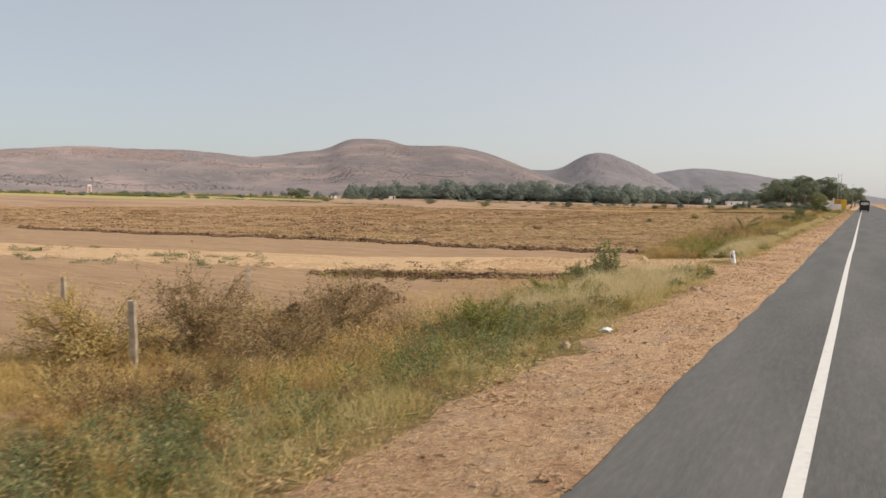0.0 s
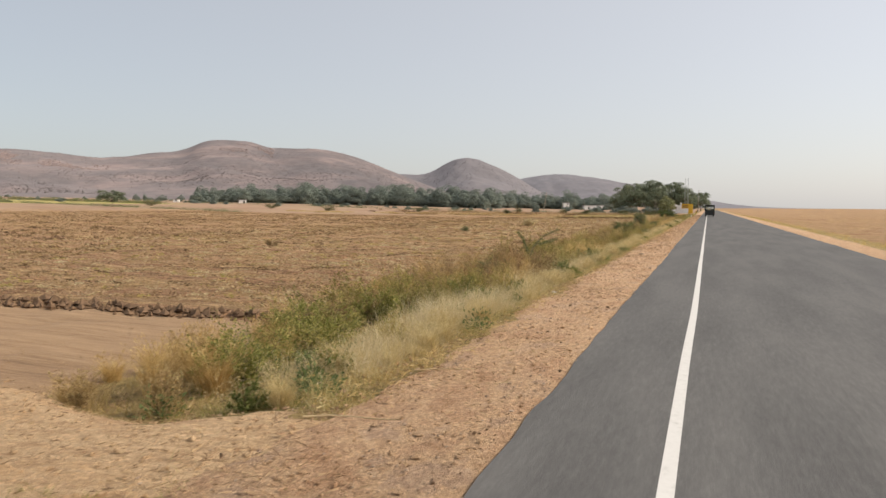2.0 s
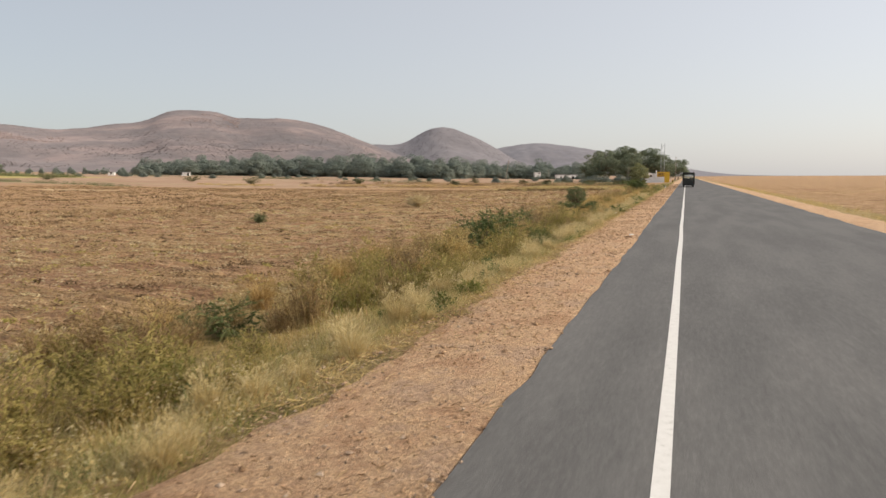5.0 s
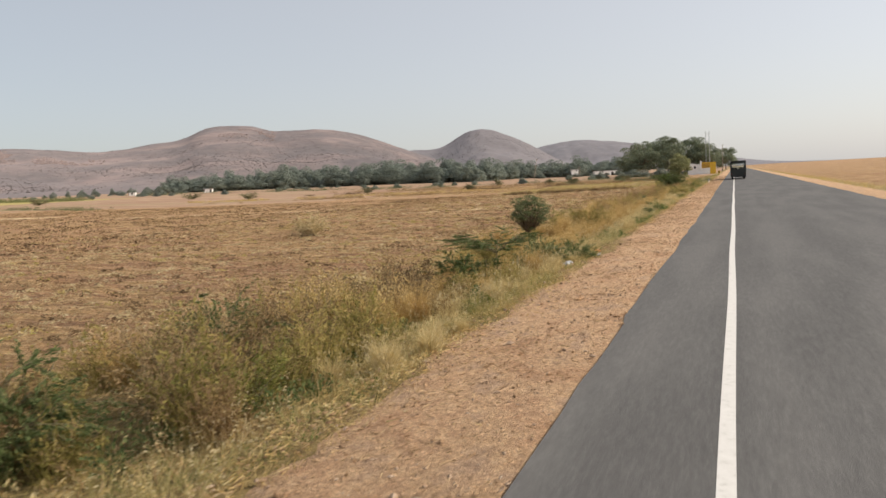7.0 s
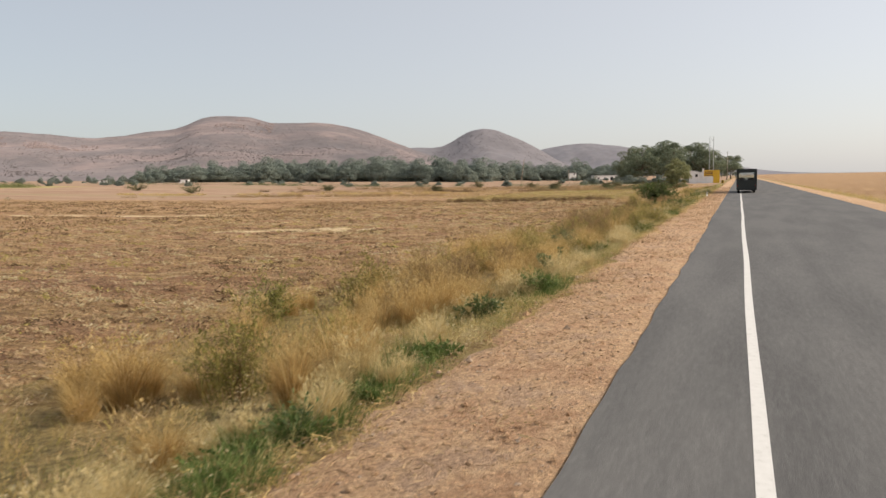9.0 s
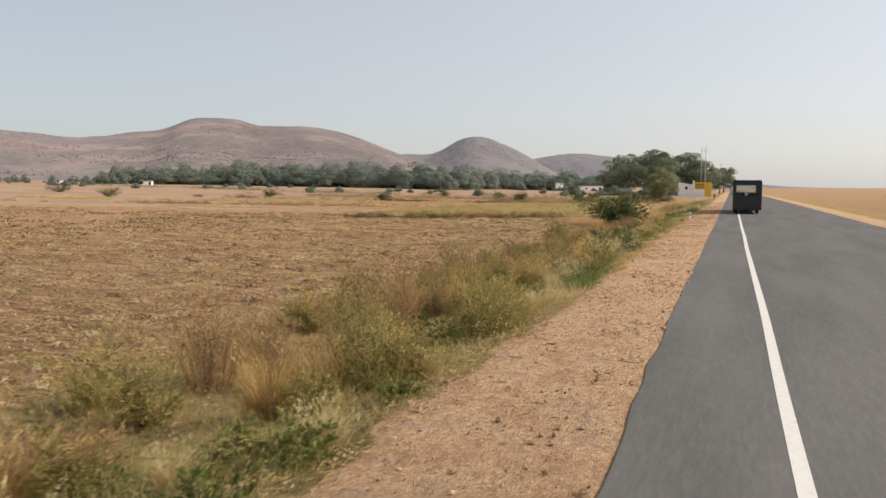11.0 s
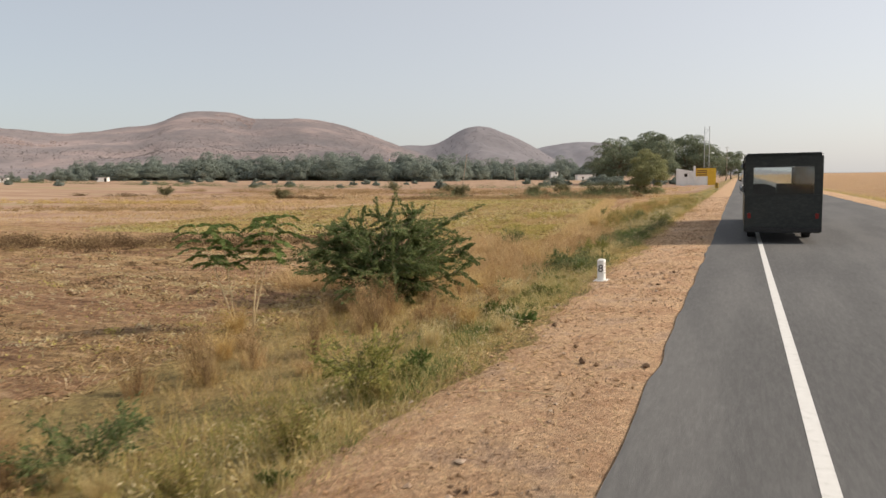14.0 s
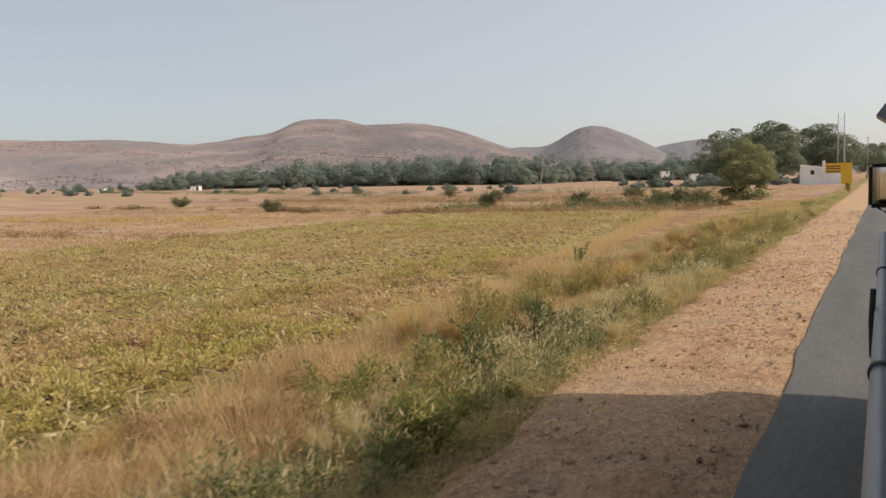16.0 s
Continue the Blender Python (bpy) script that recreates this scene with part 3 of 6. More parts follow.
cy = ((GY[:-1, :-1] + GY[1:, 1:]) / 2).ravel()
wob = (value_noise(cx, cy, 3.0, 11) - 0.5) * 2
zone = np.zeros(len(cx), np.int32)
back = -10.2 + 1.6 * (value_noise(cx * 0 + 5, cy, 9.0, 12) - 0.5) + wob * 0.8
zone[(cx > -14) & (cx < -1.5)] = 8
zone[(cx > 11) & (cx < 19)] = 8
field = (cx < back) & (cy < 345 + wob * 4)
zone[field] = 1
zone[(cx < -8 + wob) & (cy < 47.2 + 0.8 * np.sin(cx * 0.11)) & (cx > -185 + wob * 5)] = 2
zone[track_mask(cx, cy) > 0.5] = 3
zone[straw_strip(cx, cy, wob)] = 4
crop = in_crop(cx + wob * .7, cy + wob)
zone[crop] = 5
zone[((cy > 345 + wob * 4) & (cx < -6)) | (cx < -190 + wob * 40) | ((cy > 321 + wob * 2) & (cx < -14)) | ((cx < -48 + wob) & (cy > 262 + wob))] = 6
zone[(cx < -300) & (cx > -700) & (cy > 225) & (cy < 420)] = 7
zone[(cx > 18)] = 1
zone[(cx > 420 + wob * 30)] = 6
gm.polygons.foreach_set("material_index", zone)
ground = tagged(new("ground", gm), "dry farmland of brown ploughed fields and scorched verges", "ground", kind="structure")

# gravel shoulder, ragged towards the grass
sy = np.arange(-60, 700, 0.3)
for name, edge, out in (("shoulder_left", 0.03, -1), ("shoulder_right", 9.97, 1)):
    cols = np.linspace(0, 1, 9)
    wid = 2.45 + (value_noise(sy, sy * 0, 4.0, 31) - 0.5) * 0.35 + (value_noise(sy, sy * 0, 1.1, 32) - 0.5) * 0.5 + (value_noise(sy, sy * 0, .45, 34) - 0.5) * 0.35
    X = edge + out * wid[:, None] * cols[None, :]
    Y = np.repeat(sy[:, None], 9, 1)
    Z = ground_z(X, Y) + 0.032 + (value_noise(X, Y, 0.45, 33) - 0.5) * 0.035
    Z[:, 0] = -0.03
    Z[:, -1] -= 0.05
    i = np.arange(len(sy) * 9).reshape(-1, 9)
    q = np.stack([i[:-1, :-1], i[:-1, 1:], i[1:, 1:], i[1:, :-1]], -1).reshape(-1, 4)
    if out < 0:
        q = q[:, ::-1]
    tagged(new(name, mesh_from(name, np.stack([X, Y, Z], -1).reshape(-1, 3), q, "gravel", smooth=True)),
           "sandy pinkish gravel shoulder strewn with dry straw", "road shoulder", kind="structure")

# asphalt with a broken edge
ry = np.arange(-120, 720, 0.4)
edge_l = (value_noise(ry, ry * 0, 1.1, 41) - 0.5) * 0.09 + (value_noise(ry, ry * 0, 13.0, 42) - 0.5) * 0.10
edge_r = 10 + (value_noise(ry, ry * 0, 1.3, 43) - 0.5) * 0.16
prof = []
for k, f in enumerate((0, 0, 0.25, 0.5, 0.75, 1, 1)):
    x = edge_l + (edge_r - edge_l) * f
    z = np.full(len(ry), -0.12 if k in (0, 6) else 0.0 + 0.02 * (1 - abs(f - .5) * 2))
    prof.append(np.stack([x, ry, z], -1))
V = np.stack(prof, 1)
i = np.arange(len(ry) * 7).reshape(-1, 7)
q = np.stack([i[:-1, :-1], i[:-1, 1:], i[1:, 1:], i[1:, :-1]], -1).reshape(-1, 4)[:, ::-1]
q = q[:, ::-1]
tagged(new("road", mesh_from("road", V.reshape(-1, 3), q[:, ::-1], "asphalt")), "worn grey asphalt country road with a broken edge", "road", kind="structure")
ly = np.arange(-120, 400, 0.5)
lx = 1.65 + (value_noise(ly, ly * 0, 8.0, 44) - 0.5) * 0.04
lv = np.stack([np.stack([lx - .075, ly, 0.010 + ly * 0], -1), np.stack([lx + .075, ly, 0.0105 + ly * 0], -1)], 1)
i = np.arange(len(ly) * 2).reshape(-1, 2)
q = np.stack([i[:-1, 0], i[:-1, 1], i[1:, 1], i[1:, 0]], -1)
tagged(new("edge_line", mesh_from("edge_line", lv.reshape(-1, 3), q, "line")), "worn white painted edge line on the asphalt", "road marking", kind="structure")


# ---- hills ----
def hill(name, bumps, dist, depth, az0, az1, steps, material, label, seed):
    """A range seen along the horizon: bumps are (bearing, half width, height) in degrees, dist the ridge's distance."""
    az = np.linspace(az0, az1, steps)
    s = np.linspace(-1, 1, 61)
    el = sum(h * np.exp(-((az - c) / w) ** 2) for c, w, h in bumps)
    top = dist * np.tan(np.radians(el))
    A, S = np.meshgrid(az, s, indexing="ij")
    R = dist * (1 + depth * S)
    X, Y = 2 - R * np.sin(np.radians(A)), R * np.cos(np.radians(A))
    fall = np.where(S < 0, (1 - np.abs(S) ** 1.25) * (0.72 + 0.28 * (1 + S)), 1 - np.abs(S) ** 1.6)
    gully = (value_noise(X, Y, 190, seed) - 0.5) * 0.16 + (value_noise(X, Y, 75, seed + 1) - 0.5) * 0.08 + (value_noise(X, Y, 28, seed + 2) - 0.5) * 0.035
    crag = (value_noise(X, Y, 35, seed + 3) - 0.5) * 0.028
    Z = top[:, None] * (fall + gully * (1 - fall) * 1.6 * np.clip(fall * 3, 0, 1) + crag) + ground_z(X, Y) * (1 - np.clip(fall * 2, 0, 1)) - 4 * (np.abs(S) > .98)
    i = np.arange(A.size).reshape(A.shape)
    q = np.stack([i[:-1, :-1], i[:-1, 1:], i[1:, 1:], i[1:, :-1]], -1).reshape(-1, 4)
    tagged(new(name, mesh_from(name, np.stack([X, Y, Z], -1).reshape(-1, 3), q, material, smooth=True)), label, "hill", kind="structure")
    return X, Y, Z, fall


def hill_scrub(land, n, size, a0, a1, material, label, bias=1.0, band=None, name="hill_scrub"):
    """Shrubs, their colours paled by haze, dotted over a hillside, thicker towards its foot."""
    X, Y, Z, fall = land
    k = rng.integers(int(a0 * (X.shape[0] - 2)), int(a1 * (X.shape[0] - 2)), n)
    s = rng.integers(2, 32, n)
    fu, fv = rng.random(n), rng.random(n)
    keep = rng.random(n) < (1.15 - fall[k, s]) ** bias * np.clip(2.6 * (value_noise(X[k, s], Y[k, s], 120, 77) - .28), .05, 1)
    if band:
        s = np.clip(rng.normal(band[0], band[1], n), 3, 29).astype(int)
        keep = value_noise(X[k, s], Y[k, s], 45, 79) > .42
    k, s, fu, fv = k[keep], s[keep], fu[keep], fv[keep]
    P = [A[k, s] * (1 - fu) * (1 - fv) + A[k + 1, s] * fu * (1 - fv) + A[k, s + 1] * (1 - fu) * fv + A[k + 1, s + 1] * fu * fv for A in (X, Y, Z)]
    m = len(k)
    r = size * rng.uniform(.4, 1.3, m)
    o = np.array([[1, 0, 0], [.3, .95, 0], [-.8, .6, 0], [-.8, -.6, 0], [.3, -.95, 0], [.4, .2, .8], [-.4, .3, .9], [0, -.5, .75]], float)
    v = o[None] * rng.uniform(.6, 1.3, (m, 8, 1)) * r[:, None, None] + rng.normal(0, .15, (m, 8, 3)) * r[:, None, None] + np.stack(P, 1)[:, None, :]
    f = np.array([[0, 1, 5], [1, 2, 6], [1, 6, 5], [2, 3, 6], [3, 4, 7], [3, 7, 6], [4, 0, 7], [0, 5, 7], [5, 6, 7]])
    return stuff(name, (v.reshape(-1, 3), (np.arange(m)[:, None, None] * 8 + f[None]).reshape(-1, 3)), material, label, "rocks" if band else "scrub")


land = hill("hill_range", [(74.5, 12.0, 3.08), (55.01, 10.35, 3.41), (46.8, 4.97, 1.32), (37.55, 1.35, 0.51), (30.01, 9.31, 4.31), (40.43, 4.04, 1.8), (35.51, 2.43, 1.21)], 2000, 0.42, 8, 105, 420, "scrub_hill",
     "long rocky pinkish-brown hill range with scrub, its colours paled by haze", 51)
hill_scrub(land, 70000, 1.05, .05, 1, "hill_shrub", "haze-paled shrubs scattered over a rocky hillside", 1.1)
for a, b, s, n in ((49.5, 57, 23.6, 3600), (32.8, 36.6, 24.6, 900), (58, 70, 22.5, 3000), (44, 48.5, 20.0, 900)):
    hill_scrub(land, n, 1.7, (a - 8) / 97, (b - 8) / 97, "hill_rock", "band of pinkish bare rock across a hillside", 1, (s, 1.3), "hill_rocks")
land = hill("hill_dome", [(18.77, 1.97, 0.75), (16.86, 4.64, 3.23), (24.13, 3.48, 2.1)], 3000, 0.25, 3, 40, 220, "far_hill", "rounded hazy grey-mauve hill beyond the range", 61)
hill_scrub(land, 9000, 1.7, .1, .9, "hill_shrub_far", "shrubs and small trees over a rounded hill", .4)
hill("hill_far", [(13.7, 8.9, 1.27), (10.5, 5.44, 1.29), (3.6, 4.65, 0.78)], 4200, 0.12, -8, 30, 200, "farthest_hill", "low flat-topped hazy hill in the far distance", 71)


# ---- trees ----
def tree_parts(h, w, leaf, count, seed, trunk=0.3, clumps=34, low=0.25, boughs=16, puff=1.0, simple=False):
    """Arrays for a trunk with limbs and a crown of leaf clumps with gaps."""
    global rng
    keep, rng = rng, np.random.default_rng(seed)
    limbs, rad = [], []
    fork = h * trunk
    top = np.array([0, 0, fork]) + np.array([*rng.normal(0, .05 * h, 2), 0])
    limbs.append(np.linspace([0, 0, -0.3], top, 6) + np.concatenate([[[0, 0, 0]], rng.normal(0, .01 * h, (4, 3)), [[0, 0, 0]]]))
    rad.append(h * .028)
    cs = []
    while len(cs) < clumps:
        p = rng.uniform(-1, 1, 3)
        r = np.linalg.norm(p)
        if .35 < r < 1:
            cs.append([p[0] * w * .5, p[1] * w * .5, h * (low + 1) / 2 + p[2] * h * (1 - low) / 2 * (1 - .35 * (p[0] ** 2 + p[1] ** 2))])
    cs = np.array(cs)
    for c in cs[:boughs]:
        limbs.append(top + (c - top) * np.linspace(0, 1, 6)[:, None] + np.concatenate([[[0, 0, 0]], rng.normal(0, .02 * h, (5, 3))]))
        rad.append(h * .011)
    size = rng.uniform(.09, .19, len(cs)) * (w + h) / 2 * puff
    pick = rng.integers(0, len(cs), count)
    out_way = unit(count)
    out_way[:, 2] = np.where(out_way[:, 2] < -.35, -out_way[:, 2], out_way[:, 2])
    pts = cs[pick] + out_way * (size[pick] * rng.uniform(.55, 1, count) ** .5)[:, None] * np.array([1.15, 1.15, .8])
    tangent = np.cross(out_way, unit(count))
    out = tubes_np(limbs, rad, 5), leaves_np(pts, leaf, leaf * (.95 if simple else .72), tangent, face=out_way, simple=simple)
    rng = keep
    return out


def tree_kind(name, h, w, leaf, count, seed, foliage, label, group="", category="tree", **kw):
    wood, crown = tree_parts(h, w, leaf, count, seed, **kw)
    t = empty(name)
    child("trunk", mesh_from("trunk", *wood, "bark", smooth=True), t)
    child("crown", mesh_from("crown", *crown, foliage), t)
    return tagged(t, label, category, group)


def on_ground(x, y):
    return float(ground_z(np.array([x]), np.array([y]))[0])


def drop(ob, x, y, turn=0.0, scale=1.0, squash=1.0):
    ob.matrix_basis = pose(x, y, on_ground(x, y), 0, 0, turn) @ Matrix.Diagonal((scale, scale, scale * squash, 1))
    return ob


def again(ob, x, y, turn, scale, squash=1.0):
    t = copy_thing(ob, Matrix())
    return drop(t, x, y, turn, scale, squash)


FARG = "trees of the distant woodland belt"
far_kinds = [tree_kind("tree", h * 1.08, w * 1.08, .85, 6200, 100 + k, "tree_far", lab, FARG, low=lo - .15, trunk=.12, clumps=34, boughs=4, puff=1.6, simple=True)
             for k, (h, w, lo, lab) in enumerate([(15, 18, -.15, "dense rounded tree of haze-paled green in a woodland belt"), (13, 19, -.15, "low spreading tree of hazed grey-green in a woodland belt"),
                                                  (18, 16, -.1, "tall tree of haze-paled green standing above a woodland belt"), (10, 13, -.15, "small round bushy tree in a woodland belt")])]
r2 = random.Random(5)
first = set()
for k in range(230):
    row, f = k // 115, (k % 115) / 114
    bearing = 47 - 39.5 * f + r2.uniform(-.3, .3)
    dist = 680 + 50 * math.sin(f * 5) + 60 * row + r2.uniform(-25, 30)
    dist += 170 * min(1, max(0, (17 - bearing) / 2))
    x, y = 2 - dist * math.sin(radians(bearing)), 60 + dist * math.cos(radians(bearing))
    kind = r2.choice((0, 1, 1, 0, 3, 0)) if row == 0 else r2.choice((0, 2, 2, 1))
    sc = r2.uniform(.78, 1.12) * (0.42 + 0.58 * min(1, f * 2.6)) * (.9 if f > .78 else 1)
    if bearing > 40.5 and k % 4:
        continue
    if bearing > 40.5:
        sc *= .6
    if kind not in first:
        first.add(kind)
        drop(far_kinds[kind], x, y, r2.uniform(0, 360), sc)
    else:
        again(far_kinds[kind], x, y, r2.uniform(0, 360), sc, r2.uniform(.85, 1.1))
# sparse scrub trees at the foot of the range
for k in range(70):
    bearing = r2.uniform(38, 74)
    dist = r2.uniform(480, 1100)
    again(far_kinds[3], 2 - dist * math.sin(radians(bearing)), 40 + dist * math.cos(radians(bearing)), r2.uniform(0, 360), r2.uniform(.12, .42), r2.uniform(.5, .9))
drop(tree_kind("tree", 7.0, 11.0, 0.42, 4200, 141, "tree", "lone umbrella-shaped tree in an open field", low=.3, trunk=.3, clumps=30, puff=1.2), -234, 270, 20)

# the grove by the village
GROVE = "tall trees of the village grove"
grove = [tree_kind("tree", 21.5, 18, .62, 8500, 150, "tree", "tall dark spreading tree beside the village", GROVE, low=.0, clumps=44, puff=1.1),
         tree_kind("tree", 20.5, 16, .55, 8000, 151, "tree", "dark leafy tree with an open broken crown", GROVE, low=.08, clumps=34)]
spots = [(0, -31, 520, 10, 1.02), (1, -44, 505, 80, .98), (0, -20, 540, 200, 1.0), (1, -51, 520, 140, .88), (0, -12, 560, 300, .82), (1, -25, 565, 20, 1.0), (1, -5, 590, 60, .72), (0, -38, 545, 250, .96), (1, -57, 560, 10, .7), (0, -28, 500, 120, .8), (1, -14, 535, 33, .85), (0, -46, 535, 77, .9), (1, -36, 570, 210, 1.0), (0, -3, 620, 90, .7), (1, -62, 600, 150, .75)]
for n, (k, x, y, a, s) in enumerate(spots):
    drop(grove[k], x, y, a, s) if n < 2 else again(grove[k], x, y, a, s)
drop(tree_kind("tree", 8.3, 6.3, .24, 19000, 160, "tree_pale", "rounded pale olive-green tree at the roadside with foliage to the ground", low=-.22, trunk=.15, clumps=90, boughs=26, puff=1.0), -14.6, 350, 30)


for k in range(34):
    again(far_kinds[3], r2.uniform(-66, -14), r2.uniform(478, 500), r2.uniform(0, 360), r2.uniform(.14, .36), r2.uniform(.7, 1))
for k in range(16):
    again(far_kinds[3], r2.uniform(-175, -90), r2.uniform(775, 798), r2.uniform(0, 360), r2.uniform(.2, .42), r2.uniform(.7, 1))
for k in range(26):
    again(far_kinds[3], r2.uniform(-330, -60), r2.uniform(430, 600), r2.uniform(0, 360), r2.uniform(.12, .3), r2.uniform(.6, .9))

# ---- bushes ----
def bush(name, x, y, w, h, leaf, count, foliage, label, seed, stems=16, spread=1.0, category="bush", droop=0.15, long=0.05, clump=0.12, bare=0.25, group="", stem_h=0.0, flat=1.0):
    """Many arching stems from one base, leaves in sprays along their outer part."""
    global rng
    keep, rng = rng, np.random.default_rng(seed)
    t = empty(name, (x, y, on_ground(x, y)))
    a = rng.uniform(0, 2 * np.pi, stems) + np.linspace(0, 2 * np.pi, stems)
    reach = np.sqrt(rng.uniform(.05, 1, stems)) * w * .5 * spread
    rise = h * np.sqrt(np.clip(1.05 - (reach / (w * .55)) ** 2, .12, 1)) * rng.uniform(.7, 1.05, stems)
    u = np.linspace(0, 1, 8)
    stem = np.stack([np.cos(a)[:, None] * reach[:, None] * u ** 1.25, np.sin(a)[:, None] * reach[:, None] * u ** 1.25, rise[:, None] * (1.25 * u - .25 * u * u) - .08], -1)
    stem[:, 1:, :] += rng.normal(0, .025 * h, (stems, 7, 3))
    stem[:, :, 2] = stem_h + stem[:, :, 2] * (1 - stem_h / h)
    twigs = stems * 14
    k = rng.integers(0, stems, twigs)
    f = rng.uniform(bare, 1, twigs)
    j = np.clip((f * 7).astype(int), 0, 6)
    start = stem[k, j] + (stem[k, j + 1] - stem[k, j]) * (f * 7 - j)[:, None]
    d = stem[k, j + 1] - stem[k, j]
    d = d / (np.linalg.norm(d, axis=1, keepdims=True) + 1e-9) + .95 * unit(twigs)
    d[:, 2] = d[:, 2] * flat + .1
    tw = start[:, None, :] + d[:, None, :] * np.linspace(0, 1, 4)[None, :, None] * ((.15 * h + .07 * w) * rng.uniform(.4, 1.3, twigs))[:, None, None]
    tw[:, :, 2] -= (np.linspace(0, 1, 4) ** 2 * droop * h * .3)[None, :]
    wood = joined([tubes_np(np.array([[[0, 0, -.1], [.02, 0, stem_h * .5], [0, 0, stem_h + .05]]]), [.035 if stem_h else .01], 5), tubes_np(stem, np.full(stems, .012 * max(h, .8)), 4), tubes_np(tw, np.full(twigs, .0035 * max(h, .8)), 3)])
    n = rng.integers(0, twigs, count)
    v = rng.uniform(.1, 1.05, count)
    p = tw[n, 0] + (tw[n, 3] - tw[n, 0]) * v[:, None] + unit(count) * clump * h * .35 * rng.uniform(.1, 1, count)[:, None]
    along = tw[n, 3] - tw[n, 0]
    along /= np.linalg.norm(along, axis=1, keepdims=True) + 1e-9
    child("branchwork", mesh_from("branchwork", *wood, "twig"), t)
    child("foliage", mesh_from("foliage", *leaves_np(p, leaf, leaf * (long / .1), along, droop, simple=category == "shrub"), foliage), t)
    rng = keep
    return tagged(t, label, category, group)


BV = "thorn bushes on the verge"
bush("bush", -7.9, 231.1, 4.4, 2.8, .105, 70000, "acacia", "large dense dark green thorn bush on the dry verge", 201, stems=54, long=.032, droop=.25, flat=.6, clump=.08, bare=.2)
bush("bush", -5.2, 206.5, 3.0, 1.0, .07, 9000, "acacia", "low feathery thorn bush in tawny grass", 205, stems=20, long=.03, flat=.35, droop=.3, clump=.06)
drop(tree_kind("bush", 2.05, 1.62, .055, 6000, 203, "olive", "round grey-green bush with fine twigs on a bare stem", category="bush", low=.28, trunk=.30, clumps=110, boughs=100, puff=.62), -7.5, 138.9, 40, 1.25)
bush("bush", -5.6, 127.6, 3.4, 1.6, .06, 15000, "acacia", "flat-topped thorn bush with long level branches", 206, stems=16, long=.028, flat=.12, droop=.1, clump=.05, bare=.3, stem_h=.75)
bush("bush", -26.3, 149.5, 2.6, 1.45, .12, 9000, "plume", "bleached dry bush standing in a ploughed field", 204, stems=24, long=.03)
for k, (x, y, w, h, c) in enumerate([(-5.6, 101.4, 2.7, 1.9, 7500), (-6.2, 125.9, 2.6, 1.15, 6500), (-6.1, 105.2, 3.0, 1.75, 10000), (-6.7, 110.6, 2.6, 1.75, 8500), (-7.0, 115.4, 2.0, 1.5, 4600),
                                     (-7.4, 74.6, 2.2, 1.0, 3500), (-5.6, 212.5, 2.1, .8, 3500), (-7.4, 86.5, 1.8, 1.0, 2500)]):
    bush("bush", x, y, w, h, .085, int(c * 1.7), "acacia", "spreading green thorn bush among dry verge grass", 210 + k, stems=22, long=.028, group=BV, bare=.25, droop=.3, flat=.6, clump=.08)
SHRUBS_EARLY = [
    (-5.2, 39.0, 1.8, .9, "green", "bright green leafy weeds beside a dirt track"),
    (-5.9, 42.8, 3.2, .95, "green", "broad clump of green and yellow weeds on a bank"),
    (-6.6, 46.5, 2.6, .9, "green", "broad clump of green and yellow weeds on a bank"),
    (-3.6, 27.5, .9, .45, "green", "low green weed at the gravel edge"), (-6.5, 26.6, 2.3, .75, "broad", "grey-green leafy weeds below a milkweed"), (-7.4, 27.3, 1.6, .6, "green", "tangled green and straw-coloured weeds"), (-5.0, 14.0, 2.4, .6, "green", "tangled green and straw-coloured weeds"),
    (-5.4, 20.5, 2.6, .6, "green", "tangled green and straw-coloured weeds"),
    (-9.6, 10.2, 3.0, 1.5, "rust", "dry brown thicket leaning by a fence post"),
    (-8.2, 12.8, 3.0, 1.4, "rust", "dry reddish-brown thicket on the verge"), (-6.3, 95.0, 2.2, 1.1, "rust", "dark brown withered weed thicket"),
    (-6.0, 98.4, 2.2, 1.0, "dry", "tall golden-brown withered weeds"), (-10.4, 8.6, 3.0, 1.3, "dry", "golden dry thicket by a fence post"),
    (-7.4, 10.4, 2.4, 1.1, "rust", "dry reddish-brown thicket on the verge"), (-7.4, 55.0, 2.6, .9, "rust", "dark brown withered weed thicket"),
    (-7.0, 66.0, 2.4, 1.0, "rust", "dark brown withered weed thicket"), (-30.5, 78.2, 1.3, .5, "rust", "low withered bush in a ploughed field"),
    (-3.4, 57.0, 1.5, .5, "green", "low green weed at the gravel edge"),
]
